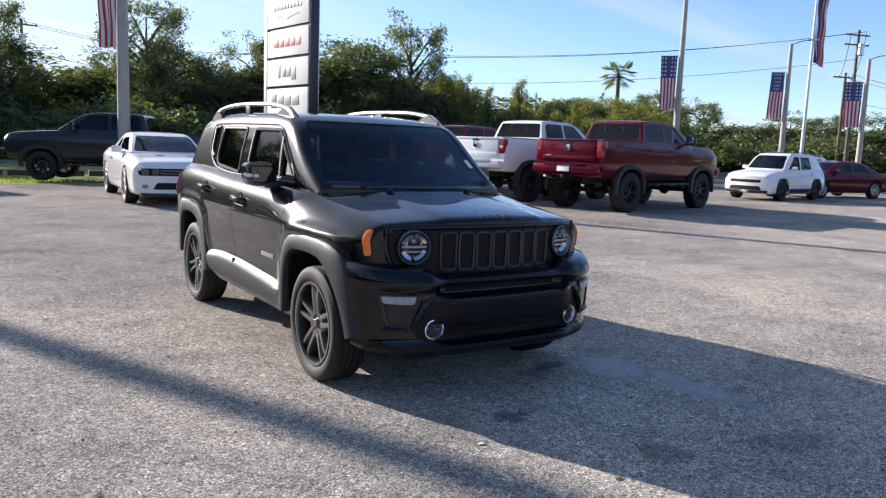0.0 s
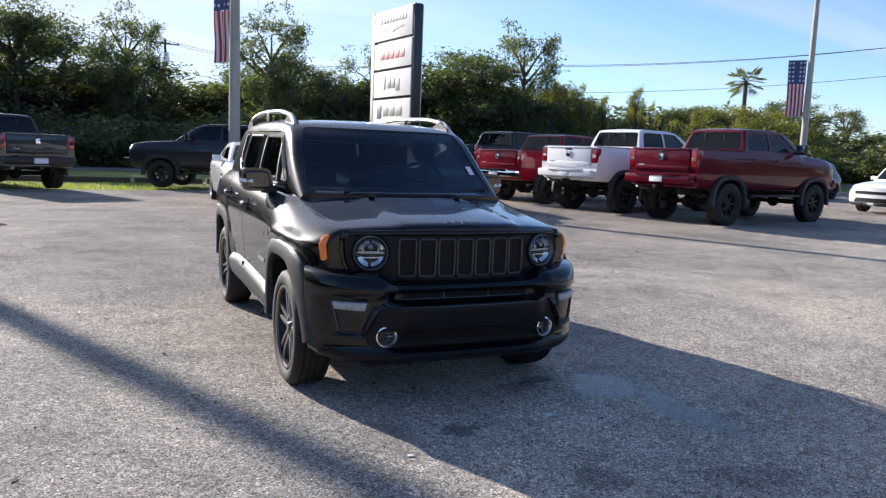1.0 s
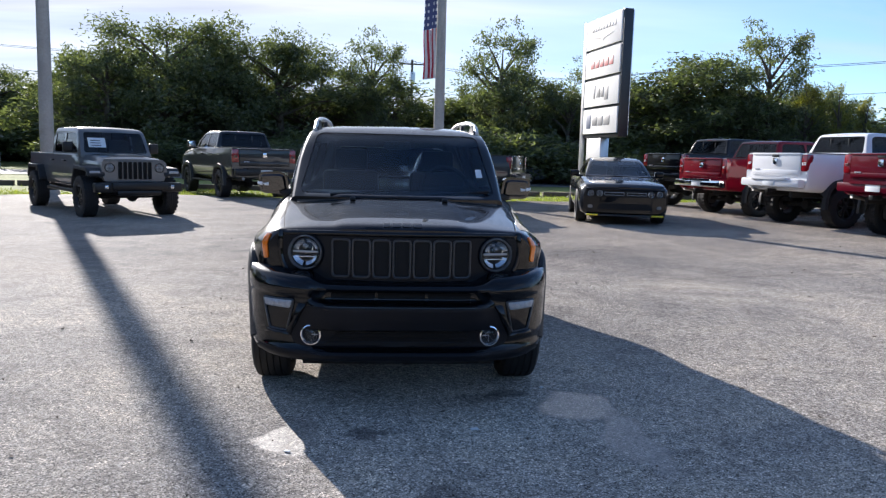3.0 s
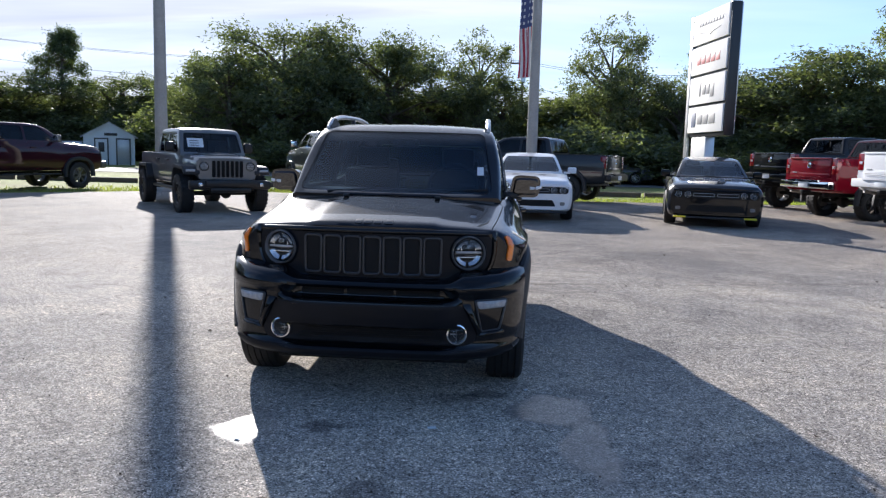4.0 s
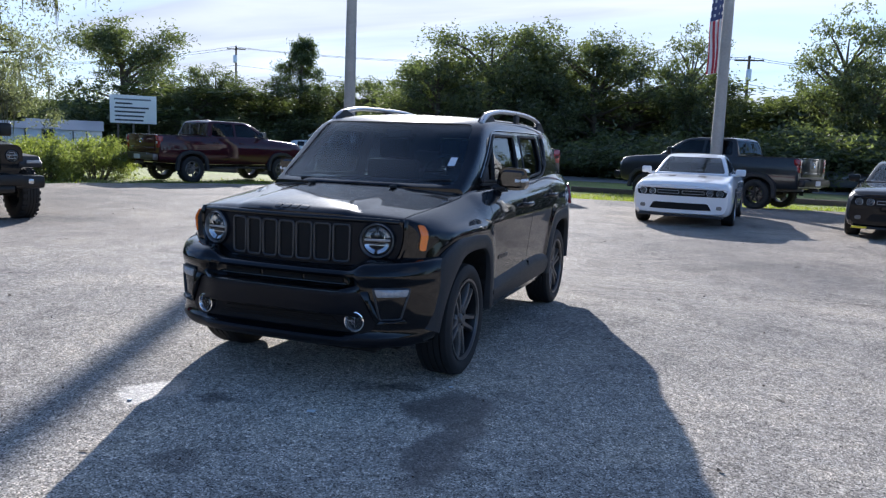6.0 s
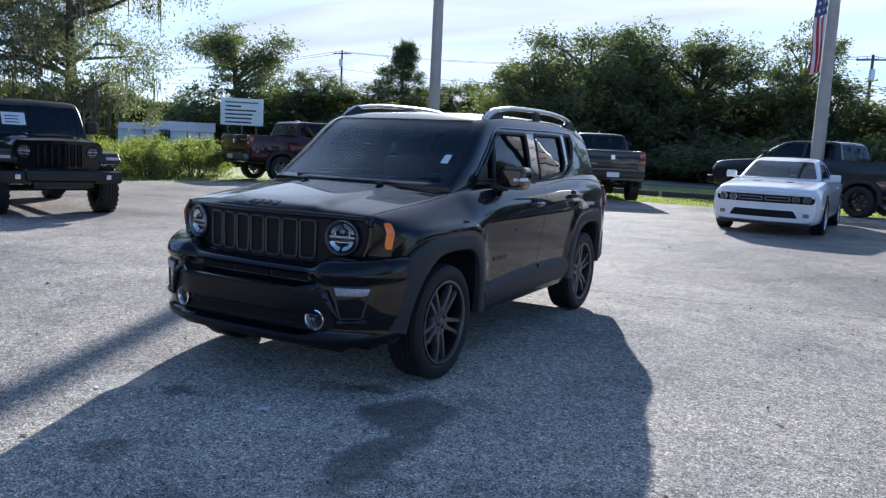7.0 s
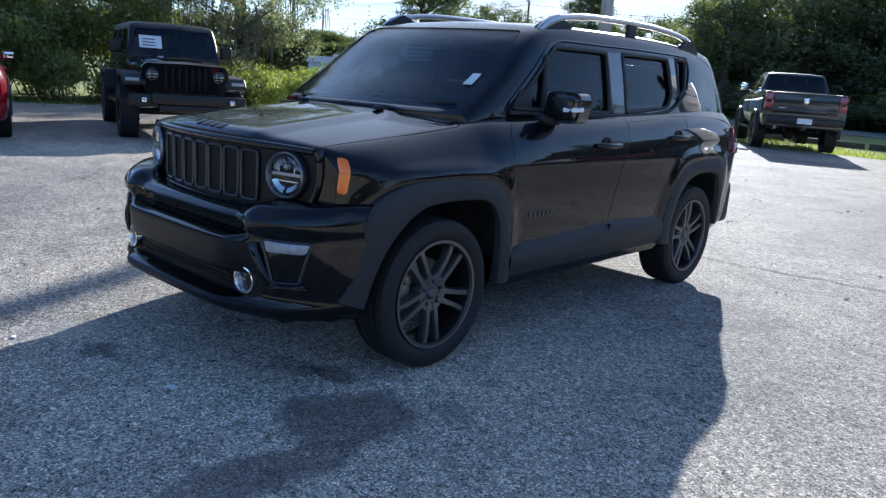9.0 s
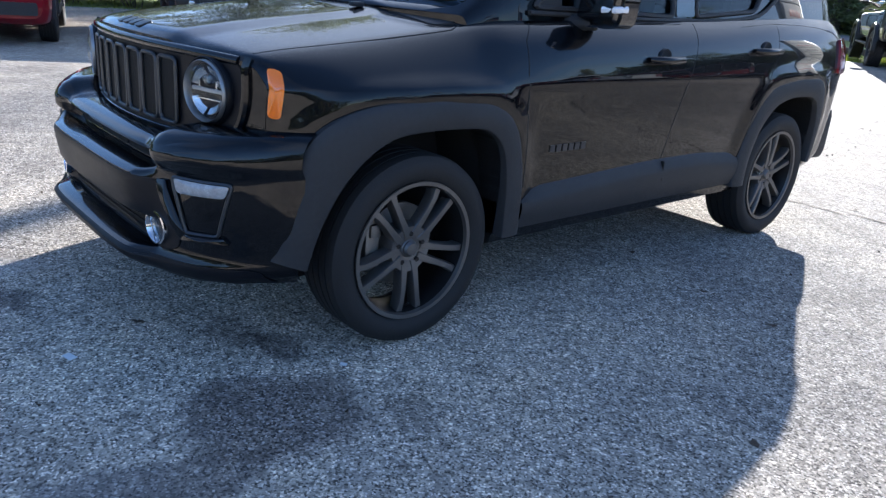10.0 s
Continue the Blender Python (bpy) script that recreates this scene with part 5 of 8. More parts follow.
    for k in range(7):
        x = -0.336 + 0.112 * k
        slot = part("grille_slot", patch(tb, rounded([(x - 0.045, 0.745), (x + 0.045, 0.745), (x + 0.047, 0.948), (x - 0.047, 0.948)], 0.022), "y", -1, 0.008, 0.004, 2), MESH_BLACK, face)
        ring = rounded([(x - 0.046, 0.743), (x + 0.046, 0.743), (x + 0.048, 0.950), (x - 0.048, 0.950)], 0.022)
        pts = [tb.ray_cast(Vector((q[0], -6, q[1])), Vector((0, 1, 0)))[0] + Vector((0, -0.012, 0)) for q in ring + ring[:1]]
        part("slot_rim", tube(bmesh.new(), pts, 0.0068, 8, False), GRILLE_GREY, slot)
    for s in (1, -1):
        y = tb.ray_cast(Vector((s * 0.533, -6, 0.870)), Vector((0, 1, 0)))[0].y
        led_headlight(root, s * 0.533, y - 0.010, 0.870, 0.097, s * 14)
        part("side_marker_lamp", patch(tb, rounded([(-1.797, 0.822), (-1.768, 0.818), (-1.757, 0.955), (-1.792, 0.962)], 0.014), "x", s, 0.008, 0.02, 3, 0.004), AMBER, root)

    # clamshell hood edge, cowl, jets, badge bars and wipers
    for s in (1, -1):
        part("hood_seam", seam(tb, [(s * 0.66, -1.80), (s * 0.69, -1.55), (s * 0.715, -1.25), (s * 0.728, -1.08), (s * 0.705, -1.03), (s * 0.66, -1.02)], "z", 1, 0.010), LINER, root)
        part("washer_jet", boxes([((s * 0.3, -1.19, 1.135), (0.035, 0.05, 0.018))], 0.006), CLADDING, root)
    part("cowl_panel", patch(tb, rounded([(-0.66, -1.11), (0.66, -1.11), (0.68, -0.96), (-0.68, -0.96)], 0.04), "z", 1, 0.004, 0.01, 3), CLADDING, root)
    for x, w in ((-0.085, 0.035), (-0.03, 0.045), (0.025, 0.045), (0.085, 0.05)):
        part("hood_badge", patch(tb, rounded([(x - w / 2, -1.935), (x + w / 2, -1.935), (x + w / 2, -1.89), (x - w / 2, -1.89)], 0.01), "z", 1, 0.004, 0.0, 1), GRILLE_GREY, root)
    for x in (-0.45, 0.1):
        wp = bmesh.new()
        tube(wp, [(x, -1.08, 1.15), (x + 0.28, -1.03, 1.17), (x + 0.52, -0.98, 1.185)], 0.009, 6)
        part("wiper", wp, RIM_BLACK, root)

    # sides
    for s in (1, -1):
        # stepped sill cladding between the arches: sloping upper face, rolled edge, tuck under
        prof = [(0.860, 0.512), (0.874, 0.496), (0.893, 0.462), (0.897, 0.441), (0.890, 0.40), (0.872, 0.355), (0.80, 0.325), (0.70, 0.315)]
        sill = bmesh.new()
        rows = []
        for k in range(25):
            y = -0.80 + 1.60 * k / 24
            up = 0.045 * max(0.0, min(1.0, (y + 0.80) / 0.85)) - 0.03 * max(0.0, (y - 0.45) / 0.35)
            rows.append([sill.verts.new((s * x, y, z + (up if z > 0.44 else 0.0) - 0.03 * (1 if i < 2 else 0) * max(0.0, 1 - (y + 0.80) / 0.1))) for i, (x, z) in enumerate(prof)])
        for a, b in zip(rows, rows[1:]):
            for i in range(len(prof) - 1):
                sill.faces.new((a[i], a[i + 1], b[i + 1], b[i]))
        clad = part("sill_cladding", sill, CLADDING, root, "", 30)
        part("sill_gap", boxes([((s * 0.884, 0.125, 0.495), (0.022, 0.006, 0.09))], 0.0), LINER, clad)
        part("front_door_seam", seam(tb, [(-0.79, 0.52), (-0.805, 0.7), (-0.82, 0.95), (-0.80, 1.06), (-0.74, 1.12)], "x", s, 0.009), LINER, root)
        part("door_gap", seam(tb, [(0.125, 0.53), (0.16, 0.7), (0.215, 0.88), (0.29, 1.06), (0.31, 1.14)], "x", s, 0.009), LINER, root)
        part("rear_door_seam", seam(tb, [(0.82, 0.56), (0.86, 0.7), (0.94, 0.86), (1.03, 1.0), (1.06, 1.16)], "x", s, 0.009), LINER, root)
        for k in range(6):
            y0 = -0.655 + 0.037 * k
            part("model_badge", patch(tb, [(y0, 0.645), (y0 + 0.027, 0.645), (y0 + 0.027, 0.672), (y0, 0.672)], "x", s, 0.004, 0.0, 1), LAMP_GREY if s < 0 else GRILLE_GREY, root)
        part("tail_light", patch(tb, rounded([(1.80, 0.90), (1.95, 0.90), (1.95, 1.09), (1.82, 1.09)], 0.03), "x", s, 0.014, 0.02, 3), RED_LENS, root)
        # raised roof rail: flattened bar that dives into its feet
        line = eased([(-0.36, 1.575), (-0.28, 1.625), (-0.15, 1.662), (0.2, 1.695), (0.8, 1.705), (1.2, 1.69), (1.42, 1.655), (1.54, 1.605)], 26)
        rail = bmesh.new()
        rows = []
        for i, (y, z) in enumerate(line):
            x = 0.605 - 0.02 * i / 25
            thick = 0.018 if 2 < i < 23 else 0.026
            rows.append([rail.verts.new((s * (x + 0.020 * math.cos(a)), y, z + thick * math.sin(a))) for a in (2 * math.pi * j / 10 for j in range(10))])
        for a, b in zip(rows, rows[1:]):
            for j in range(10):
                rail.faces.new((a[j], a[(j + 1) % 10], b[(j + 1) % 10], b[j]))
        rail.faces.new(rows[0][::-1])
        rail.faces.new(rows[-1])
        rr = part("roof_rail", rail, SATIN_SILVER, root)
        for y0, y1 in ((-0.36, -0.06), (1.28, 1.54)):
            foot = prism(rounded([(y0, 1.57), (y1, 1.60), (y1, 1.625), ((y0 + y1) / 2, 1.672), (y0, 1.60)] if y0 < 0 else [(y0, 1.59), (y1, 1.565), (y1, 1.60), ((y0 + y1) / 2, 1.665), (y0, 1.62)], 0.02), "x", s * 0.598 - 0.019, s * 0.598 + 0.019)
            part("rail_foot", foot, CLADDING, rr)
        part("rail_foot", boxes([((s * 0.597, 0.62, 1.66), (0.03, 0.10, 0.08))], 0.012), CLADDING, rr)
        # door frames: dark band round the glass, gloss pillar covers and the line above the doors
        for w in wins:
            pts = []
            for q in dense(w, 0.05) + [w[0]]:
                h = tc.ray_cast(Vector((s * 6, q[0], q[1])), Vector((-s, 0, 0)))[0]
                pts.append(h + Vector((s * 0.002, 0, 0)))
            part("window_trim", tube(bmesh.new(), pts, 0.012, 6, False), CLADDING, root)
        bar = [tc.ray_cast(Vector((s * 6, -0.45 + 0.012 * k, 1.175 + 0.055 * k)), Vector((-s, 0, 0)))[0] + Vector((s * 0.002, 0, 0)) for k in range(6)]
        part("quarter_bar", tube(bmesh.new(), bar, 0.016, 6), CLADDING, root)
        part("pillar_cover", patch(tc, rounded([(0.225, 1.165), (0.375, 1.17), (0.39, 1.51), (0.235, 1.507)], 0.015), "x", s, 0.005, 0.01), PIANO_BLACK, root)
        part("pillar_cover", patch(tc, rounded([(1.015, 1.27), (1.085, 1.28), (1.105, 1.52), (1.015, 1.517)], 0.012), "x", s, 0.005, 0.01), PIANO_BLACK, root)
        drip = [tc.ray_cast(Vector((s * 6, y, z)), Vector((-s, 0, 0)))[0] + Vector((s * 0.004, 0, 0)) for y, z in eased([(-0.72, 1.20), (-0.5, 1.375), (-0.32, 1.512), (-0.22, 1.535), (0.2, 1.542), (0.8, 1.55), (1.30, 1.545), (1.32, 1.50), (1.24, 1.33)], 40)]
        part("drip_rail", tube(bmesh.new(), drip, 0.006, 6), PIANO_BLACK, root)
        belt = [tc.ray_cast(Vector((s * 6, y, z)), Vector((-s, 0, 0)))[0] + Vector((s * 0.010, 0, 0)) for y, z in eased([(-0.72, 1.155), (0.0, 1.15), (0.5, 1.155), (0.95, 1.19), (1.08, 1.24), (1.2, 1.31)], 30)]
        part("belt_weatherstrip", tube(bmesh.new(), belt, 0.010, 6), CLADDING, root)
    arch_trim(root, ARCH_FRONT, 0.902, True)
    arch_trim(root, ARCH_REAR, 0.902, False)
    for s in (1, -1):
        for y, z in ((0.02, 0.995), (0.90, 1.03)):
            hit = tb.ray_cast(Vector((s * 6, y, z)), Vector((-s, 0, 0)))[0]
            cup = part("handle_cup", lathe(bmesh.new(), [(0.0, hit.x - s * 0.006), (0.035, hit.x + s * 0.001), (0.043, hit.x + s * 0.004), (0.046, hit.x - s * 0.01)], 20, "x", (0, y, z)), CLADDING, root)
            bar = bmesh.new()
            tube(bar, [(hit.x + s * 0.004, y - 0.11, z), (hit.x + s * 0.034, y - 0.085, z), (hit.x + s * 0.042, y, z), (hit.x + s * 0.034, y + 0.085, z), (hit.x + s * 0.004, y + 0.11, z)], [0.012, 0.017, 0.017, 0.017, 0.012], 10)
            part("door_handle", bar, BLACK_PAINT, root)
        # door mirror: rounded box, taller at its outer end, on a short arm
        box_m = prism(rounded([(s * 0.78, 1.137), (s * 0.80, 1.257), (s * 0.84, 1.277), (s * 0.985, 1.272), (s * 1.005, 1.242), (s * 0.995, 1.137), (s * 0.96, 1.117), (s * 0.82, 1.117)], 0.03), "y", -0.52, -0.40)
        bmesh.ops.bevel(box_m, geom=[e for e in box_m.edges if abs(e.verts[0].co.y - e.verts[1].co.y) < 1e-4 and e.verts[0].co.y < -0.5], offset=0.03, segments=3, affect="EDGES")
        house = part("mirror", box_m, PIANO_BLACK, root)
        part("mirror_arm", tube(bmesh.new(), [(s * 0.70, -0.50, 1.132), (s * 0.78, -0.48, 1.127), (s * 0.86, -0.46, 1.132)], [0.035, 0.03, 0.028], 10), CLADDING, house)
        part("mirror_glass", prism(rounded([(s * 0.81, 1.137), (s * 0.825, 1.257), (s * 0.975, 1.252), (s * 0.97, 1.137)], 0.02), "y", -0.399, -0.392), CHROME, house)
        lamp = tube(bmesh.new(), [(s * 0.925, -0.518, 1.185), (s * 0.98, -0.505, 1.188), (s * 1.004, -0.47, 1.192)], 0.013, 6)
        part("side_repeater", lamp, LED_WHITE, house)
        part("mirror_sail", patch(tc, rounded([(-0.70, 1.175), (-0.54, 1.175), (-0.54, 1.28), (-0.62, 1.27)], 0.02), "x", s, 0.006, 0.01), CLADDING, root)
    part("service_sticker", patch(tc, [(0.545, 1.275), (0.59, 1.275), (0.585, 1.33), (0.543, 1.33)], "y", -1, 0.003, -0.001, 1), PAPER, root)
    part("inner_mirror", boxes([((0, -0.45, 1.49), (0.2, 0.04, 0.06))], 0.015), INTERIOR, root)
    part("dashboard", boxes([((0, -0.75, 1.10), (1.25, 0.4, 0.12))], 0.04), INTERIOR, root)
    part("rear_bumper", boxes([((0, 1.97, 0.52), (1.62, 0.2, 0.32))], 0.06), CLADDING, root)
    part("underbody", boxes([((0, 0, 0.26), (1.2, 3.4, 0.1)), ((0, -1.72, 0.27), (1.1, 0.35, 0.08)), ((0, 1.26, 0.3), (1.2, 0.12, 0.12)), ((0, -1.28, 0.3), (1.2, 0.12, 0.12))], 0.02), LINER, root)
    for y, s, spin in ((yf, 1, 180), (yf, -1, 0), (yr, 1, 150), (yr, -1, 40)):
        suv_wheel(root, s * 0.767, y, R, 0.225, 0.250, spin)
    seats(root, [(0.25, (-0.36, 0.36))], 1.1)
    seats(root, [(1.05, (-0.38, 0.38))], 1.0)
    steering(root, 0.36, -0.42, 1.17)
    return root


compact_suv()

# ---- pickup, coupe, off-roader and the rest of the lot ----
def pickup(label, paint_mat, bumper_mat=None, rim_mat=None, R=0.49, lift=0.34, group="trucks for sale"):
    """A lifted crew-cab pickup; front towards -y."""
    root = thing("pickup_truck", label, "pickup", group)
    L, bumper_mat, rim_mat = lift, bumper_mat or CHROME, rim_mat or RIM_BLACK
    body = [(y, w, zb + L, zm + L, zs + L, zt + L, wt, c, b) for y, w, zb, zm, zs, zt, wt, c, b in [
        (-2.86, 0.93, 0.58, 0.82, 1.02, 1.12, 0.78, 0.02, 0.16), (-2.74, 0.98, 0.50, 0.82, 1.06, 1.215, 0.84, 0.03, 0.15), (-2.45, 1.005, 0.47, 0.82, 1.10, 1.275, 0.86, 0.05, 0.10), (-2.0, 1.015, 0.47, 0.82, 1.12, 1.315, 0.87, 0.05, 0.06),
        (-1.35, 1.02, 0.46, 0.82, 1.12, 1.36, 0.88, 0.03, 0.03), (-1.1, 1.02, 0.46, 0.82, 1.12, 1.39, 0.92, 0, 0), (1.1, 1.02, 0.46, 0.82, 1.12, 1.39, 0.94, 0, 0),
        (2.92, 1.005, 0.50, 0.82, 1.12, 1.39, 0.95, 0, 0), (3.0, 0.985, 0.54, 0.82, 1.1, 1.375, 0.93, 0, 0)]]
    cab = [(y, wb, zb + L, wr, zr + L, zt + L, b) for y, wb, zb, wr, zr, zt, b in [
        (-1.40, 0.86, 1.30, 0.85, 1.37, 1.39, 0.14), (-0.95, 0.895, 1.32, 0.80, 1.66, 1.69, 0.13), (-0.52, 0.905, 1.32, 0.745, 1.85, 1.90, 0.10), (-0.2, 0.91, 1.32, 0.73, 1.89, 1.945, 0.02),
        (0.7, 0.91, 1.32, 0.73, 1.885, 1.945, 0), (0.98, 0.91, 1.32, 0.74, 1.86, 1.91, 0), (1.17, 0.91, 1.32, 0.87, 1.44, 1.46, 0)]]
    arches = [(-1.84, R, R + 0.09), (1.82, R, R + 0.09)]
    wins = [rounded([(y, z + L) for y, z in p], 0.05) for p in ([(-1.10, 1.42), (0.02, 1.42), (0.02, 1.85), (-0.52, 1.84)], [(0.10, 1.42), (1.0, 1.43), (0.92, 1.80), (0.80, 1.85), (0.10, 1.85)])]
    scr = rounded([(x, z + L) for x, z in ((-0.79, 1.43), (0.79, 1.43), (0.68, 1.87), (-0.68, 1.87))], 0.06)
    rear = rounded([(x, z + L) for x, z in ((-0.78, 1.45), (0.78, 1.45), (0.68, 1.85), (-0.68, 1.85))], 0.06)
    bed = bmesh.new()
    box(bed, (0, 2.06, 1.5 + L), (1.66, 1.68, 1.1))
    tb, tc = car_shell(root, body, cab, arches, wins, scr, rear, paint_mat, well=bed, cab_mid=0.1)
    part("bed_liner", boxes([((0, 2.06, 0.96 + L), (1.655, 1.675, 0.03))], 0), CLADDING, root)
    gate = part("tailgate", boxes([((0, 2.995, 1.13 + L), (1.56, 0.07, 0.52)), ((0, 3.02, 1.375 + L), (1.54, 0.06, 0.05)), ((0, 3.022, 0.95 + L), (1.5, 0.05, 0.10))], 0.022), paint_mat, root)
    for s in (1, -1):
        part("bed_rail_cap", boxes([((s * 0.89, 2.05, 1.397 + L), (0.15, 1.78, 0.02))], 0.008), CLADDING, root)
        part("sliding_window_bar", boxes([((s * 0.27, 1.085, 1.63 + L), (0.035, 0.03, 0.34))], 0.006), RIM_BLACK, root)
    part("tailgate_badge", boxes([((0, 3.035, 1.2 + L), (0.13, 0.02, 0.15))], 0.03), CHROME if paint_mat is not WHITE_PAINT else RIM_BLACK, gate)
    part("tailgate_handle", boxes([((0, 3.033, 1.33 + L), (0.22, 0.012, 0.06))], 0.005), RIM_BLACK, gate)
    part("model_badge", boxes([((0.56, 3.05, 1.0 + L), (0.17, 0.008, 0.03))], 0.002), LAMP_GREY, gate)
    for s in (1, -1):
        lamp = part("tail_light", boxes([((s * 0.885, 2.93, 1.17 + L), (0.20, 0.18, 0.40))], 0.04), RED_LENS, root)
        part("reverse_light", boxes([((s * 0.885, 3.013, 1.15 + L), (0.13, 0.014, 0.09))], 0.01), LED_WHITE, lamp)
        head = part("headlight", patch(tb, rounded([(s * 0.56, 0.93 + L), (s * 0.88, 0.96 + L), (s * 0.88, 1.07 + L), (s * 0.6, 1.06 + L)], 0.03), "y", -1, 0.01, 0.03), LED_WHITE, root)
        part("running_board", boxes([((s * 0.98, -0.05, 0.38 + L * 0.9), (0.16, 2.1, 0.05))], 0.015), CLADDING, root)
        part("cab_seam", seam(tb, [(-1.12, 0.52 + L), (-1.14, 1.34 + L)], "x", s), LINER, root)
        part("door_seam", seam(tb, [(0.07, 0.52 + L), (0.07, 1.36 + L)], "x", s), LINER, root)
        part("bed_seam", seam(tb, [(1.13, 0.52 + L), (1.13, 1.36 + L)], "x", s, 0.014), LINER, root)
    rb = boxes([((0, 3.1, 0.69 + L), (1.9, 0.2, 0.2)), ((0, 3.16, 0.79 + L), (1.2, 0.14, 0.05))], 0.05)
    bump = part("rear_bumper", rb, bumper_mat, root)
    part("plate_recess", boxes([((0, 3.2, 0.7 + L), (0.36, 0.02, 0.16))], 0.008), PAPER, bump)
    part("front_bumper", boxes([((0, -2.98, 0.66 + L), (1.86, 0.24, 0.26))], 0.07), bumper_mat, root)
    grille = part("grille", patch(tb, rounded([(-0.5, 0.78 + L), (0.5, 0.78 + L), (0.54, 1.06 + L), (-0.54, 1.06 + L)], 0.06), "y", -1, 0.012, 0.03), MESH_BLACK, root)
    part("hitch", boxes([((0, 3.1, 0.5 + L), (0.1, 0.26, 0.09))], 0.01), RIM_BLACK, root)
    ch = boxes([((-0.42, 0.1, 0.5 + L * 0.8), (0.1, 5.6, 0.16)), ((0.42, 0.1, 0.5 + L * 0.8), (0.1, 5.6, 0.16)), ((0, 0.2, 0.45 + L * 0.6), (0.5, 1.4, 0.2)), ((0.2, -1.9, 0.5 + L * .6), (0.9, 0.5, 0.2))], 0.02)
    for y in (-1.84, 1.82):
        tube(ch, [(-0.8, y, R), (0.8, y, R)], 0.06, 10)
        lathe(ch, [(0.0, -0.16), (0.11, -0.12), (0.16, 0), (0.11, 0.12), (0, 0.16)], 14, "y", (0.1, y, R))
    tube(ch, [(0.1, -0.5, 0.5 + L * 0.6), (0.1, 1.7, R)], 0.04, 8)
    part("chassis", ch, LINER, root)
    ex = bmesh.new()
    tube(ex, [(0.62, 1.2, 0.5 + L * 0.7), (0.62, 2.5, 0.48 + L * 0.8), (0.66, 3.05, 0.5 + L)], 0.045, 10)
    part("exhaust_pipe", ex, STEEL, root)
    handles(root, tb, (-0.12, 0.9), 1.2 + L, paint_mat)
    mirrors(root, 0.98, -0.92, 1.5 + L, (0.26, 0.14, 0.24), RIM_BLACK)
    for y in (-1.84, 1.82):
        flare(root, tb, y, R, R + 0.075, R + 0.19, 1.075, CLADDING, -4, 184)
        for s in (1, -1):
            wheel(root, s * 0.9, y, R, 0.31, 0.27, "truck", rim_mat)
    seats(root, [(-0.05, (-0.42, 0.42)), (0.75, (-0.45, 0, 0.45))], 1.5 + L)
    steering(root, 0.42, -0.6, 1.46 + L)
    part("high_brake_light", boxes([((0, 0.99, 1.885 + L), (0.36, 0.03, 0.03))], 0.006), RED_LENS, root)
    ant = bmesh.new()
    tube(ant, [(0, 0.5, 1.94 + L), (0, 0.62, 1.98 + L), (0, 0.7, 1.985 + L)], [0.03, 0.02, 0.006], 8)
    part("roof_antenna", ant, RIM_BLACK, root)
    return root


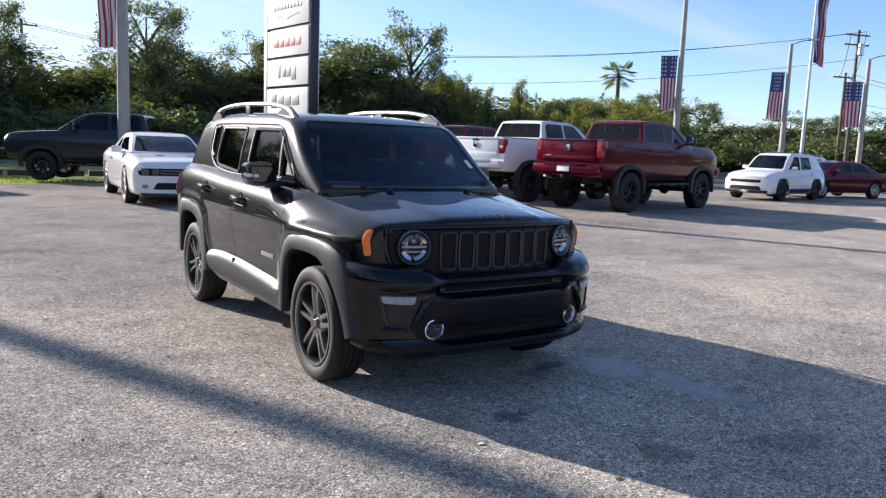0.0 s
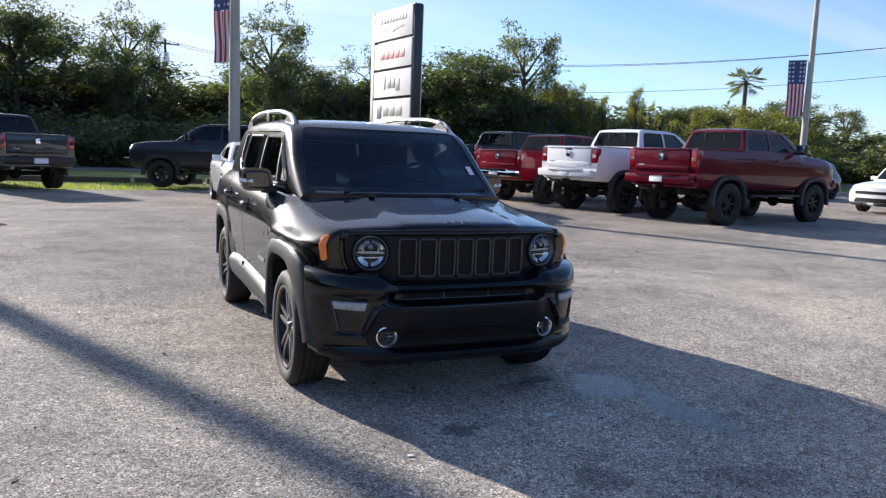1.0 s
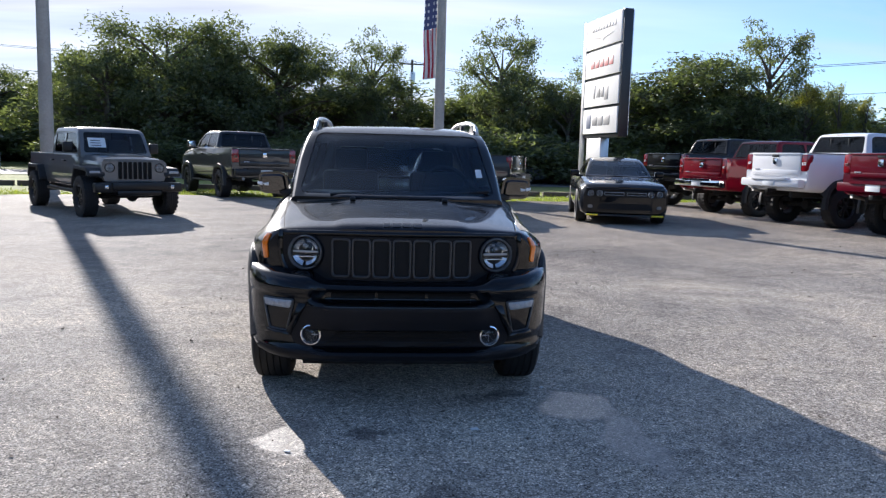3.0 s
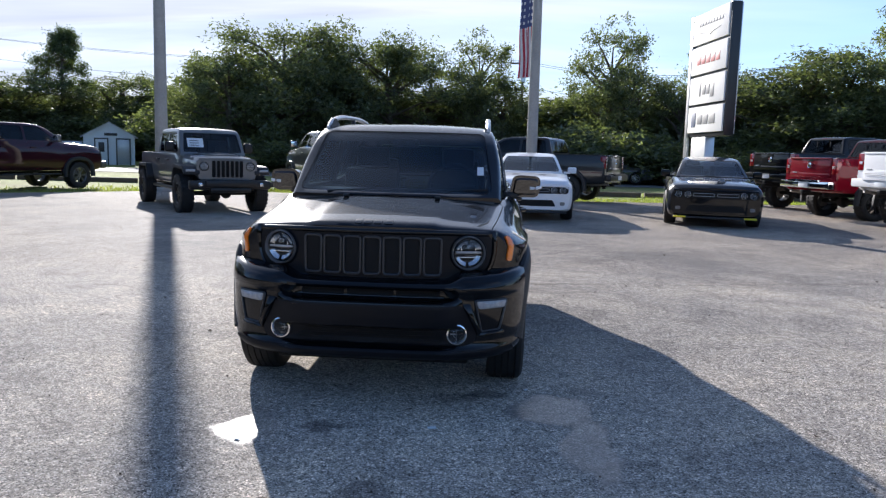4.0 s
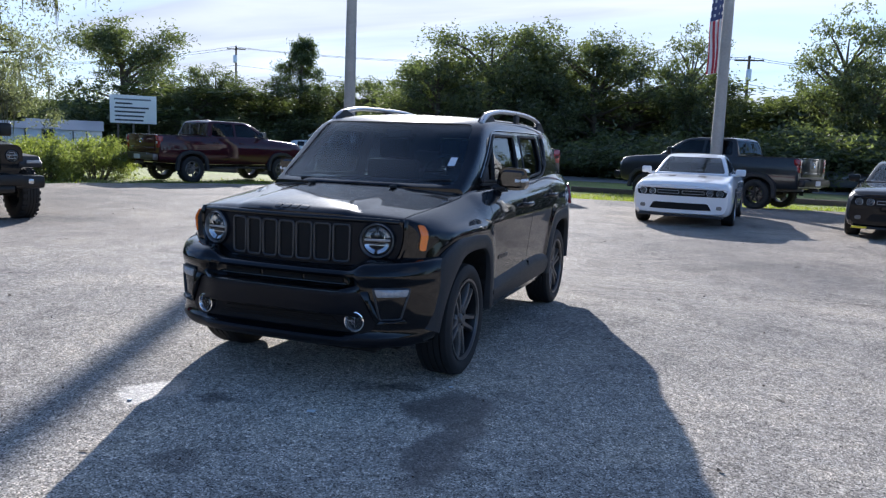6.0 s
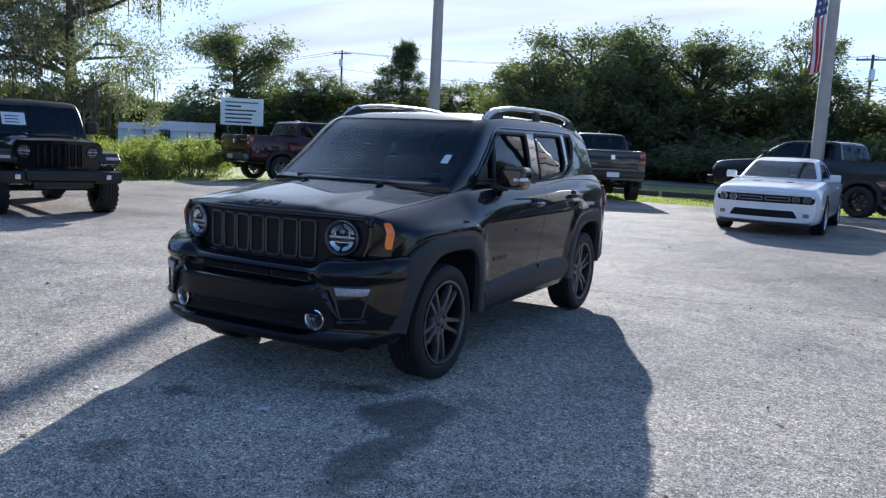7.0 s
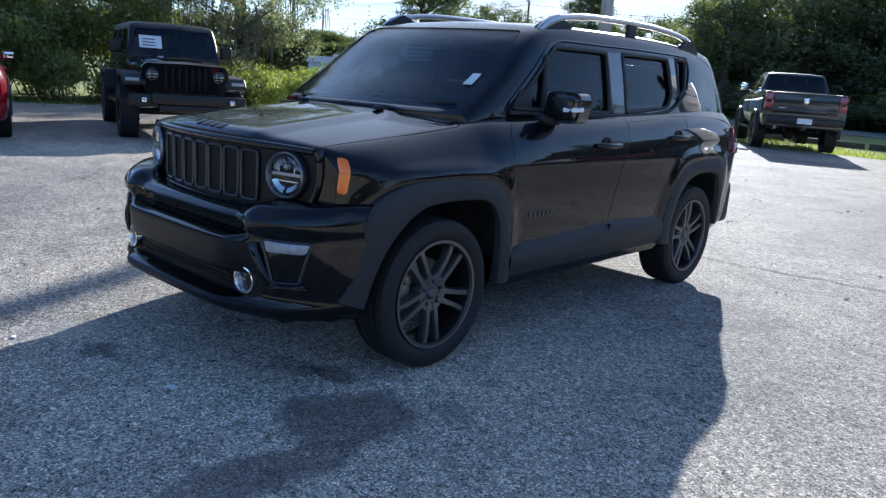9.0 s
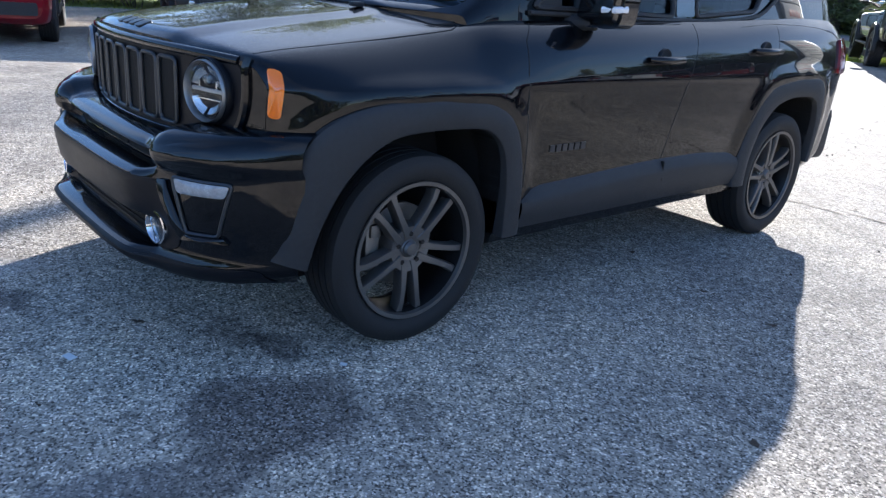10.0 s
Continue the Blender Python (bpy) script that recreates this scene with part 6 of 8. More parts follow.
def coupe(label, paint_mat, rim_mat):
    """A broad-shouldered two-door coupe; front towards -y."""
    root = thing("coupe", label, "car", "coupes for sale")
    body = [(-2.45, 0.86, 0.27, 0.5, 0.66, 0.79, 0.74, 0.02, 0.16), (-2.32, 0.92, 0.22, 0.52, 0.72, 0.85, 0.80, 0.03, 0.15), (-1.5, 0.95, 0.19, 0.55, 0.78, 0.93, 0.82, 0.05, 0.06),
            (-0.8, 0.955, 0.19, 0.55, 0.8, 0.985, 0.83, 0.03, 0.02), (0, 0.955, 0.19, 0.55, 0.82, 1.0, 0.83, 0, 0), (1.45, 0.965, 0.2, 0.58, 0.86, 1.04, 0.81, 0, 0),
            (2.1, 0.94, 0.24, 0.6, 0.88, 1.06, 0.78, 0.02, -0.02), (2.5, 0.88, 0.36, 0.6, 0.88, 1.03, 0.74, 0.02, -0.08)]
    cab = [(-0.95, 0.75, 0.92, 0.745, 1.0, 1.01, 0.16), (-0.08, 0.785, 0.92, 0.615, 1.35, 1.40, 0.08), (0.3, 0.79, 0.92, 0.60, 1.38, 1.44, 0), (0.9, 0.79, 0.92, 0.61, 1.36, 1.42, 0), (1.8, 0.77, 0.92, 0.72, 1.08, 1.09, -0.05)]
    wins = [rounded([(-0.62, 1.04), (0.62, 1.05), (0.6, 1.3), (-0.08, 1.32)], 0.04), rounded([(0.72, 1.06), (1.2, 1.1), (1.0, 1.26), (0.72, 1.3)], 0.03)]
    scr, rear = rounded([(-0.68, 1.03), (0.68, 1.03), (0.54, 1.355), (-0.54, 1.355)], 0.05), rounded([(-0.62, 1.12), (0.62, 1.12), (0.5, 1.34), (-0.5, 1.34)], 0.05)
    tb, tc = car_shell(root, body, cab, [(-1.5, 0.36, 0.4), (1.45, 0.36, 0.4)], wins, scr, rear, paint_mat, cab_mid=0.45)
    grille = part("grille", patch(tb, rounded([(-0.82, 0.60), (0.82, 0.60), (0.84, 0.745), (-0.84, 0.745)], 0.05), "y", -1, 0.003, 0.03), MESH_BLACK, root)
    brow = []
    for k in range(25):
        x = -0.80 + 1.6 * k / 24
        brow.append(tb.ray_cast(Vector((x, -6, 0.755)), Vector((0, 1, 0)))[0] + Vector((0, -0.012, 0.006)))
    part("hood_lip", tube(bmesh.new(), brow, 0.022, 8), paint_mat, root)
    for s in (1, -1):
        for x in (0.71, 0.53):
            y = tb.ray_cast(Vector((s * x, -6, 0.672)), Vector((0, 1, 0)))[0].y
            lamp_round(root, s * x, y - 0.012, 0.672, 0.062, s * 14, LED_WHITE, "headlight", LAMP_BOWL)
        ring = rounded([(s * 0.03, 0.645), (s * 0.43, 0.645), (s * 0.43, 0.70), (s * 0.03, 0.70)], 0.012)
        pts = [tb.ray_cast(Vector((q[0], -6, q[1])), Vector((0, 1, 0)))[0] + Vector((0, -0.010, 0)) for q in dense(ring, 0.06) + [ring[0]]]
        part("grille_ring", tube(bmesh.new(), pts, 0.006, 6, False), LAMP_GREY, grille)
        part("fog_light", patch(tb, rounded([(s * 0.66, 0.36), (s * 0.76, 0.36), (s * 0.76, 0.43), (s * 0.66, 0.43)], 0.03), "y", -1, 0.008, 0.02), STEEL, root)
        part("hood_scoop", patch(tb, rounded([(s * 0.22, -1.75), (s * 0.36, -1.75), (s * 0.36, -1.55), (s * 0.22, -1.55)], 0.03), "z", 1, 0.006, 0.01), RIM_BLACK, root)
        part("door_seam", seam(tb, [(-0.7, 0.28), (-0.72, 0.96)], "x", s), LINER, root)
        part("rear_door_seam", seam(tb, [(0.72, 0.28), (0.72, 0.99)], "x", s), LINER, root)
        part("tail_light", patch(tb, rounded([(s * 0.1, 0.82), (s * 0.8, 0.82), (s * 0.8, 0.94), (s * 0.1, 0.94)], 0.03), "y", 1, 0.006, 0.02), RED_LENS, root)
    part("lower_intake", patch(tb, rounded([(-0.58, 0.34), (0.58, 0.34), (0.5, 0.47), (-0.5, 0.47)], 0.03), "y", -1, 0.004, 0.03), MESH_BLACK, root)
    part("front_splitter", boxes([((0, -2.48, 0.22), (1.6, 0.22, 0.04))], 0.012), CLADDING, root)
    handles(root, tb, (0.5,), 0.86, paint_mat)
    mirrors(root, 0.87, -0.62, 1.06, (0.2, 0.12, 0.14), paint_mat)
    for y in (-1.5, 1.45):
        for s in (1, -1):
            wheel(root, s * 0.84, y, 0.36, 0.25, 0.262, "ten", rim_mat)
    seats(root, [(0.35, (-0.38, 0.38)), (1.05, (-0.3, 0.3))], 1.05)
    steering(root, 0.38, -0.25, 1.02)
    return root


def off_roader(name, label, paint_mat, cab_mat, bed=False, sticker=True):
    """A boxy off-roader with separate wings, slotted grille and upright screen; front towards -y."""
    root = thing(name, label, "off-roader")
    rear = 2.85 if bed else 1.98
    cab_end = 0.98 if bed else 1.9
    ax = -1.5
    ax2 = 1.99 if bed else 1.5
    body = [(-1.96, 0.60, 0.74, 0.9, 1.08, 1.17, 0.54, 0.03, 0.04), (-1.85, 0.64, 0.7, 0.9, 1.1, 1.20, 0.57, 0.04, 0.03), (-1.02, 0.70, 0.62, 0.88, 1.12, 1.26, 0.62, 0.04, 0), (-0.88, 0.77, 0.58, 0.86, 1.12, 1.27, 0.72, 0, 0),
            (0, 0.795, 0.57, 0.86, 1.12, 1.27, 0.77, 0, 0), (rear - 0.06, 0.79, 0.57, 0.86, 1.12, 1.27, 0.77, 0, 0), (rear, 0.77, 0.6, 0.86, 1.1, 1.25, 0.75, 0, 0)]
    cab = [(-0.98, 0.73, 1.2, 0.725, 1.27, 1.275, 0.03), (-0.64, 0.755, 1.2, 0.675, 1.77, 1.81, 0.02), (-0.4, 0.755, 1.2, 0.67, 1.8, 1.855, 0), (cab_end - 0.1, 0.755, 1.2, 0.67, 1.8, 1.855, 0), (cab_end, 0.75, 1.2, 0.69, 1.7, 1.74, 0)]
    wins = [rounded([(-0.78, 1.31), (0.08, 1.31), (0.08, 1.72), (-0.6, 1.72)], 0.04), rounded([(0.18, 1.31), (min(cab_end - 0.12, 0.95), 1.31), (min(cab_end - 0.16, 0.9), 1.72), (0.18, 1.72)], 0.04)]
    if not bed:
        wins.append(rounded([(1.05, 1.31), (1.78, 1.31), (1.74, 1.72), (1.05, 1.72)], 0.04))
    scr, back = rounded([(-0.66, 1.31), (0.66, 1.31), (0.6, 1.74), (-0.6, 1.74)], 0.05), rounded([(-0.6, 1.32), (0.6, 1.32), (0.56, 1.7), (-0.56, 1.7)], 0.05)
    well = None
    if bed:
        well = bmesh.new()
        box(well, (0, 1.92, 1.5), (1.36, 1.66, 1.1))
    tb, tc = car_shell(root, body, cab, [(ax, 0.43, 0.5), (ax2, 0.43, 0.5)], wins, scr, back, paint_mat, cab_mat, well, 0.1)
    plate = part("grille_panel", prism(rounded([(-0.60, 0.74), (0.60, 0.74), (0.66, 0.90), (0.66, 1.10), (0.60, 1.19), (-0.60, 1.19), (-0.66, 1.10), (-0.66, 0.90)], 0.05), "y", -2.02, -1.93), paint_mat, root)
    for k in range(7):
        part("grille_slot", boxes([((-0.3 + 0.1 * k, -2.022, 0.965), (0.066, 0.014, 0.36))], 0.03), MESH_BLACK, plate)
    for s in (1, -1):
        lamp_round(root, s * 0.505, -2.025, 1.02, 0.098, 0, RIM_BLACK, "headlight", RIM_BLACK)
        for y, front in ((ax, True), (ax2, False)):
            bm = bmesh.new()
            e = 0.9 if front else 0.0
            line = [(y - 0.56, 0.9), (y - 0.42, 1.02), (y + 0.36, 1.05), (y + 0.58, 0.66)] if front else [(y - 0.55, 0.7), (y - 0.4, 1.0), (y + 0.38, 1.0), (y + 0.52, 0.74)]
            x0, x1 = (0.6, 0.94) if front else (0.76, 0.94)
            pr = prism(rounded(line + [(p[0] * 0.94 + y * 0.06, p[1] - 0.075) for p in line[::-1]], 0.03, 2), "x", min(s * x0, s * x1), max(s * x0, s * x1))
            bmesh.ops.bevel(pr, geom=list(pr.edges), offset=0.012, segments=1, affect="EDGES")
            part("wing", pr, CLADDING, root)
        part("turn_signal", boxes([((s * 0.8, -2.055, 0.93), (0.2, 0.025, 0.05))], 0.01), LAMP_GREY, root)
        part("door_seam", seam(tb, [(-0.82, 0.62), (-0.82, 1.2)], "x", s, 0.01), LINER, root)
        part("mid_door_seam", seam(tb, [(0.13, 0.62), (0.13, 1.2)], "x", s, 0.01), LINER, root)
        part("side_step", boxes([((s * 0.83, 0.05, 0.5), (0.14, 1.9, 0.06))], 0.02), RIM_BLACK, root)
        part("fog_light", boxes([((s * 0.66, -2.305, 0.64), (0.08, 0.03, 0.08))], 0.02), REFLECTOR, root)
    fb = boxes([((0, -2.26, 0.66), (1.12, 0.20, 0.17)), ((0.66, -2.20, 0.63), (0.44, 0.2, 0.2)), ((-0.66, -2.20, 0.63), (0.44, 0.2, 0.2)), ((0, -2.2, 0.52), (0.9, 0.18, 0.12))], 0.05)
    part("front_bumper", fb, RIM_BLACK, root)
    part("rear_bumper", boxes([((0, rear + 0.1, 0.62), (1.5, 0.2, 0.18))], 0.04), RIM_BLACK, root)
    ch = boxes([((-0.4, 0.3, 0.55), (0.1, rear + 2, 0.14)), ((0.4, 0.3, 0.55), (0.1, rear + 2, 0.14)), ((0, 0, 0.52), (0.5, 1.5, 0.16))], 0.02)
    for y in (ax, ax2):
        tube(ch, [(-0.75, y, 0.42), (0.75, y, 0.42)], 0.05, 10)
        lathe(ch, [(0.0, -0.14), (0.13, 0), (0, 0.14)], 12, "y", (0.12, y, 0.42))
    part("chassis", ch, LINER, root)
    part("hood_bulge", patch(tb, rounded([(-0.34, -1.75), (0.34, -1.75), (0.4, -1.05), (-0.4, -1.05)], 0.1), "z", 1, 0.02, 0.02, 4, 0.02), paint_mat, root)
    for x in (-0.35, 0.15):
        part("wiper", tube(bmesh.new(), [(x, -1.0, 1.3), (x + 0.35, -0.94, 1.36)], 0.008, 5), RIM_BLACK, root)
    mirrors(root, 0.8, -0.68, 1.42, (0.2, 0.12, 0.22), RIM_BLACK)
    handles(root, tb, (-0.02, 0.86), 1.12, RIM_BLACK)
    if sticker:
        st = part("price_sheet", patch(tc, [(-0.55, 1.42), (-0.2, 1.42), (-0.2, 1.62), (-0.55, 1.62)], "y", -1, 0.004, -0.001, 2), PAPER, root)
        for z in (1.56, 1.51, 1.46):
            part("print_bar", patch(tc, [(-0.5, z - 0.008), (-0.3, z - 0.008), (-0.3, z + 0.008), (-0.5, z + 0.008)], "y", -1, 0.007, -0.004, 1), BARS, st)
    for y in (ax, ax2):
        for s in (1, -1):
            wheel(root, s * 0.82, y, 0.42, 0.28, 0.225, "truck", RIM_BLACK)
    seats(root, [(0.0, (-0.36, 0.36)), (0.7, (-0.36, 0.36))], 1.4)
    steering(root, 0.36, -0.5, 1.34)
    return root


def plain_car(name, label, paint_mat, long=4.4, wide=0.91, high=1.62, suv=True, rim_mat=None, group=""):
    """A compact crossover or a sedan for the far rows; front towards -y."""
    root = thing(name, label, "car", group)
    h, f = high, long / 2
    bz = h * (0.62 if suv else 0.66)
    body = [(-f, wide * 0.88, 0.3, 0.5, 0.62, bz * 0.78, wide * 0.76, 0.03, 0.14), (-f + 0.18, wide * 0.97, 0.24, 0.55, 0.68, bz * 0.86, wide * 0.82, 0.04, 0.12), (-f * 0.62, wide, 0.22, 0.58, 0.74, bz * 0.96, wide * 0.85, 0.05, 0.05),
            (-f * 0.38, wide, 0.22, 0.58, 0.78, bz, wide * 0.86, 0.02, 0), (f * 0.5, wide, 0.22, 0.58, 0.8, bz * 1.04, wide * 0.86, 0, 0), (f - 0.12, wide * 0.95, 0.28, 0.58, 0.8, bz * 1.05, wide * 0.8, 0, -0.04), (f, wide * 0.88, 0.36, 0.6, 0.8, bz * 1.0, wide * 0.74, 0, -0.08)]
    re = f - 0.1 if suv else f * 0.72
    cab = [(-f * 0.44, wide * 0.8, bz - 0.06, wide * 0.79, bz + 0.03, bz + 0.04, 0.14), (-f * 0.1, wide * 0.84, bz - 0.06, wide * 0.68, h - 0.08, h - 0.03, 0.06), (f * 0.1, wide * 0.84, bz - 0.06, wide * 0.67, h - 0.055, h, 0),
           (f * (0.72 if suv else 0.32), wide * 0.83, bz - 0.06, wide * 0.66, h - 0.08, h - 0.03, 0), (re, wide * 0.8, bz - 0.06, wide * 0.76, bz + 0.1, bz + 0.11, -0.05)]
    zt = h - 0.13
    wins = [rounded([(-f * 0.3, bz + 0.05), (f * 0.1, bz + 0.05), (f * 0.1, zt), (-f * 0.06, zt)], 0.04), rounded([(f * 0.15, bz + 0.06), (f * 0.52, bz + 0.07), (f * (0.48 if suv else 0.34), zt - 0.01), (f * 0.15, zt)], 0.04)]
    scr, back = rounded([(-wide * 0.72, bz + 0.07), (wide * 0.72, bz + 0.07), (wide * 0.6, h - 0.1), (-wide * 0.6, h - 0.1)], 0.05), rounded([(-wide * 0.62, bz + 0.17), (wide * 0.62, bz + 0.17), (wide * 0.55, h - 0.12), (-wide * 0.55, h - 0.12)], 0.04)
    R = 0.345
    tb, tc = car_shell(root, body, cab, [(-f * 0.6, R, R + 0.05), (f * 0.6, R, R + 0.05)], wins, scr, back, paint_mat, cab_mid=0.15)
    part("grille", patch(tb, rounded([(-0.55, 0.62), (0.55, 0.62), (0.55, 0.72), (-0.55, 0.72)], 0.03), "y", -1, 0.005, 0.02), MESH_BLACK, root)
    part("lower_intake", patch(tb, rounded([(-0.6, 0.36), (0.6, 0.36), (0.52, 0.5), (-0.52, 0.5)], 0.04), "y", -1, 0.005, 0.02), MESH_BLACK, root)
    for s in (1, -1):
        part("headlight", patch(tb, rounded([(s * 0.58, 0.63), (s * 0.8, 0.65), (s * 0.8, 0.74), (s * 0.58, 0.73)], 0.03), "y", -1, 0.01, 0.02), LED_WHITE, root)
        part("tail_light", patch(tb, rounded([(s * 0.5, 0.8), (s * 0.78, 0.8), (s * 0.78, 0.92), (s * 0.5, 0.92)], 0.03), "y", 1, 0.01, 0.02), RED_LENS, root)
        if suv:
            part("sill_trim", patch(tb, rounded([(-f * 0.36, 0.28), (f * 0.38, 0.28), (f * 0.38, 0.42), (-f * 0.36, 0.42)], 0.03), "x", s, 0.012, 0.02), CLADDING, root)
        part("door_seam", seam(tb, [(f * 0.12, 0.35), (f * 0.12, bz * 0.96)], "x", s, 0.008), LINER, root)
        if suv:
            part("corner_trim", patch(tb, rounded([(s * 0.1, 0.25), (s * wide * 0.84, 0.27), (s * wide * 0.86, 0.36), (s * 0.1, 0.35)], 0.03), "y", -1, 0.012, 0.02), CLADDING, root)
            part("tail_trim", patch(tb, rounded([(s * 0.05, 0.4), (s * wide * 0.8, 0.4), (s * wide * 0.8, 0.56), (s * 0.05, 0.56)], 0.03), "y", 1, 0.012, 0.02), CLADDING, root)
        for y in (-f * 0.6, f * 0.6):
            wheel(root, s * (wide - 0.12), y, R, 0.23, 0.235, "ten", rim_mat or RIM_BRIGHT)
    if suv:
        for y in (-f * 0.6, f * 0.6):
            flare(root, tb, y, R, R + 0.04, R + 0.11, wide + 0.012, CLADDING, 0, 180)
    handles(root, tb, (0.0, f * 0.42), bz - 0.08, paint_mat)
    mirrors(root, wide * 0.92, -f * 0.28, bz + 0.1, (0.18, 0.11, 0.13), paint_mat)
    if suv:
        for s in (1, -1):
            bm = bmesh.new()
            tube(bm, [(s * wide * 0.56, -0.1, h - 0.02), (s * wide * 0.56, 0.05, h + 0.04), (s * wide * 0.56, f * 0.6, h + 0.03), (s * wide * 0.55, f * 0.72, h - 0.04)], 0.018, 6)
            part("roof_rail", bm, RIM_BLACK, root)
    seats(root, [(0.2, (-0.36, 0.36)), (0.95, (-0.36, 0.36))], bz + 0.08)
    return root


def stand(ob, rz, ref, at, size=1.0):
    """Turns a car and sets its local point ref (x, y) on the ground point at."""
    a = radians(rz)
    x = at[0] - (ref[0] * math.cos(a) - ref[1] * math.sin(a))
    y = at[1] - (ref[0] * math.sin(a) + ref[1] * math.cos(a))
    ob.matrix_basis = pose(x, y, at[2] if len(at) > 2 else 0, 0, 0, rz) @ Matrix.Scale(size, 4)
    return ob


def twin(src, label, swap):
    ob = copy_thing(src, Matrix.Identity(4))
    tagged(ob, label)
    return copied(ob, swap)


k_truck = stand(pickup("deep cherry-red lifted crew-cab pickup on black wheels", MAROON, MAROON), 101, (-0.95, 3.0), (10.15, 7.35))
stand(twin(k_truck, "white lifted crew-cab pickup with a white bumper", {MAROON: WHITE_PAINT}), 104, (-0.95, 3.0), (9.66, 10.45))
low_truck = stand(pickup("bright red crew-cab pickup with a chrome rear bumper", RED_PAINT, CHROME, RIM_BLACK, 0.43, 0.2), 106, (-0.95, 3.0), (9.3, 13.7))
stand(twin(k_truck, "black lifted crew-cab pickup parked on the verge's edge", {MAROON: CHARCOAL}), 110, (-0.95, 3.0), (9.5, 17.0))
grey_truck = stand(pickup("grey heavy-duty pickup parked tail outward", GREY_PAINT, RIM_BLACK, RIM_BLACK, 0.43, 0.12), -152, (0.9, 3.0), (-4.3, 16.6))
stand(twin(grey_truck, "dark grey pickup parked across the edge of the lot", {}), -115.5, (0.93, 2.98), (4.1, 17.8))
stand(twin(grey_truck, "dark red pickup with bright wheels beside the shrubs", {GREY_PAINT: PLUM_PAINT, RIM_BLACK: RIM_DARK}), 162, (-0.9, 1.82), (-14.3, 14.7, -0.04))
white_coupe = stand(coupe("white two-door coupe with black grille and scoops", WHITE_PAINT, RIM_BRIGHT), -3, (0, -2.57), (1.42, 10.5), 1.05)
black_coupe = stand(twin(white_coupe, "black two-door coupe with yellow splitter guards", {WHITE_PAINT: CHARCOAL, RIM_BRIGHT: RIM_BLACK}), -12, (0, -2.57), (5.39, 10.36), 1.06)
for s in (1, -1):
    part("splitter_guard", boxes([((s * 0.67, -2.6, 0.225), (0.24, 0.04, 0.035))], 0.008), YELLOW, black_coupe)
stand(off_roader("off_road_pickup", "grey off-road pickup with slotted grille and black wings", SILVER_GREY, SILVER_GREY, True), 37, (0, -1.5), (-5.42, 10.4))
stand(off_roader("off_roader", "black four-door off-roader with a price sheet in the screen", CHARCOAL, RIM_BLACK, False), 71, (0, -1.5), (-8.68, 2.6))
white_suv = stand(plain_car("crossover", "white compact crossover with black roof rails", WHITE_PAINT, high=1.68, rim_mat=RIM_BLACK), -83, (0.8, -1.32), (21.8, 10.2))
dark_sedan = stand(plain_car("sedan", "dark cherry sedan on bright multi-spoke wheels", MAROON, 5.0, 0.95, 1.48, False), -100, (0.8, -1.5), (26.0, 11.2))
stand(twin(white_suv, "white crossover at the end of a row", {}), -80, (0, 0), (34, 17))
stand(twin(white_suv, "black crossover behind the pickups", {WHITE_PAINT: CHARCOAL}), -75, (0, 0), (27, 19))
stand(twin(dark_sedan, "silver sedan passing on the road behind the lot", {MAROON: SILVER_GREY}), 95, (0, 0), (7.2, 38.6))
stand(twin(white_suv, "white crossover far off beside the cottage", {}), 95, (0, 0), (-36, 58.7))

stand(twin(white_suv, "bright red crossover parked beside the off-roader", {WHITE_PAINT: RED_PAINT}), -107, (-0.8, 2.2), (-8.25, -0.2))

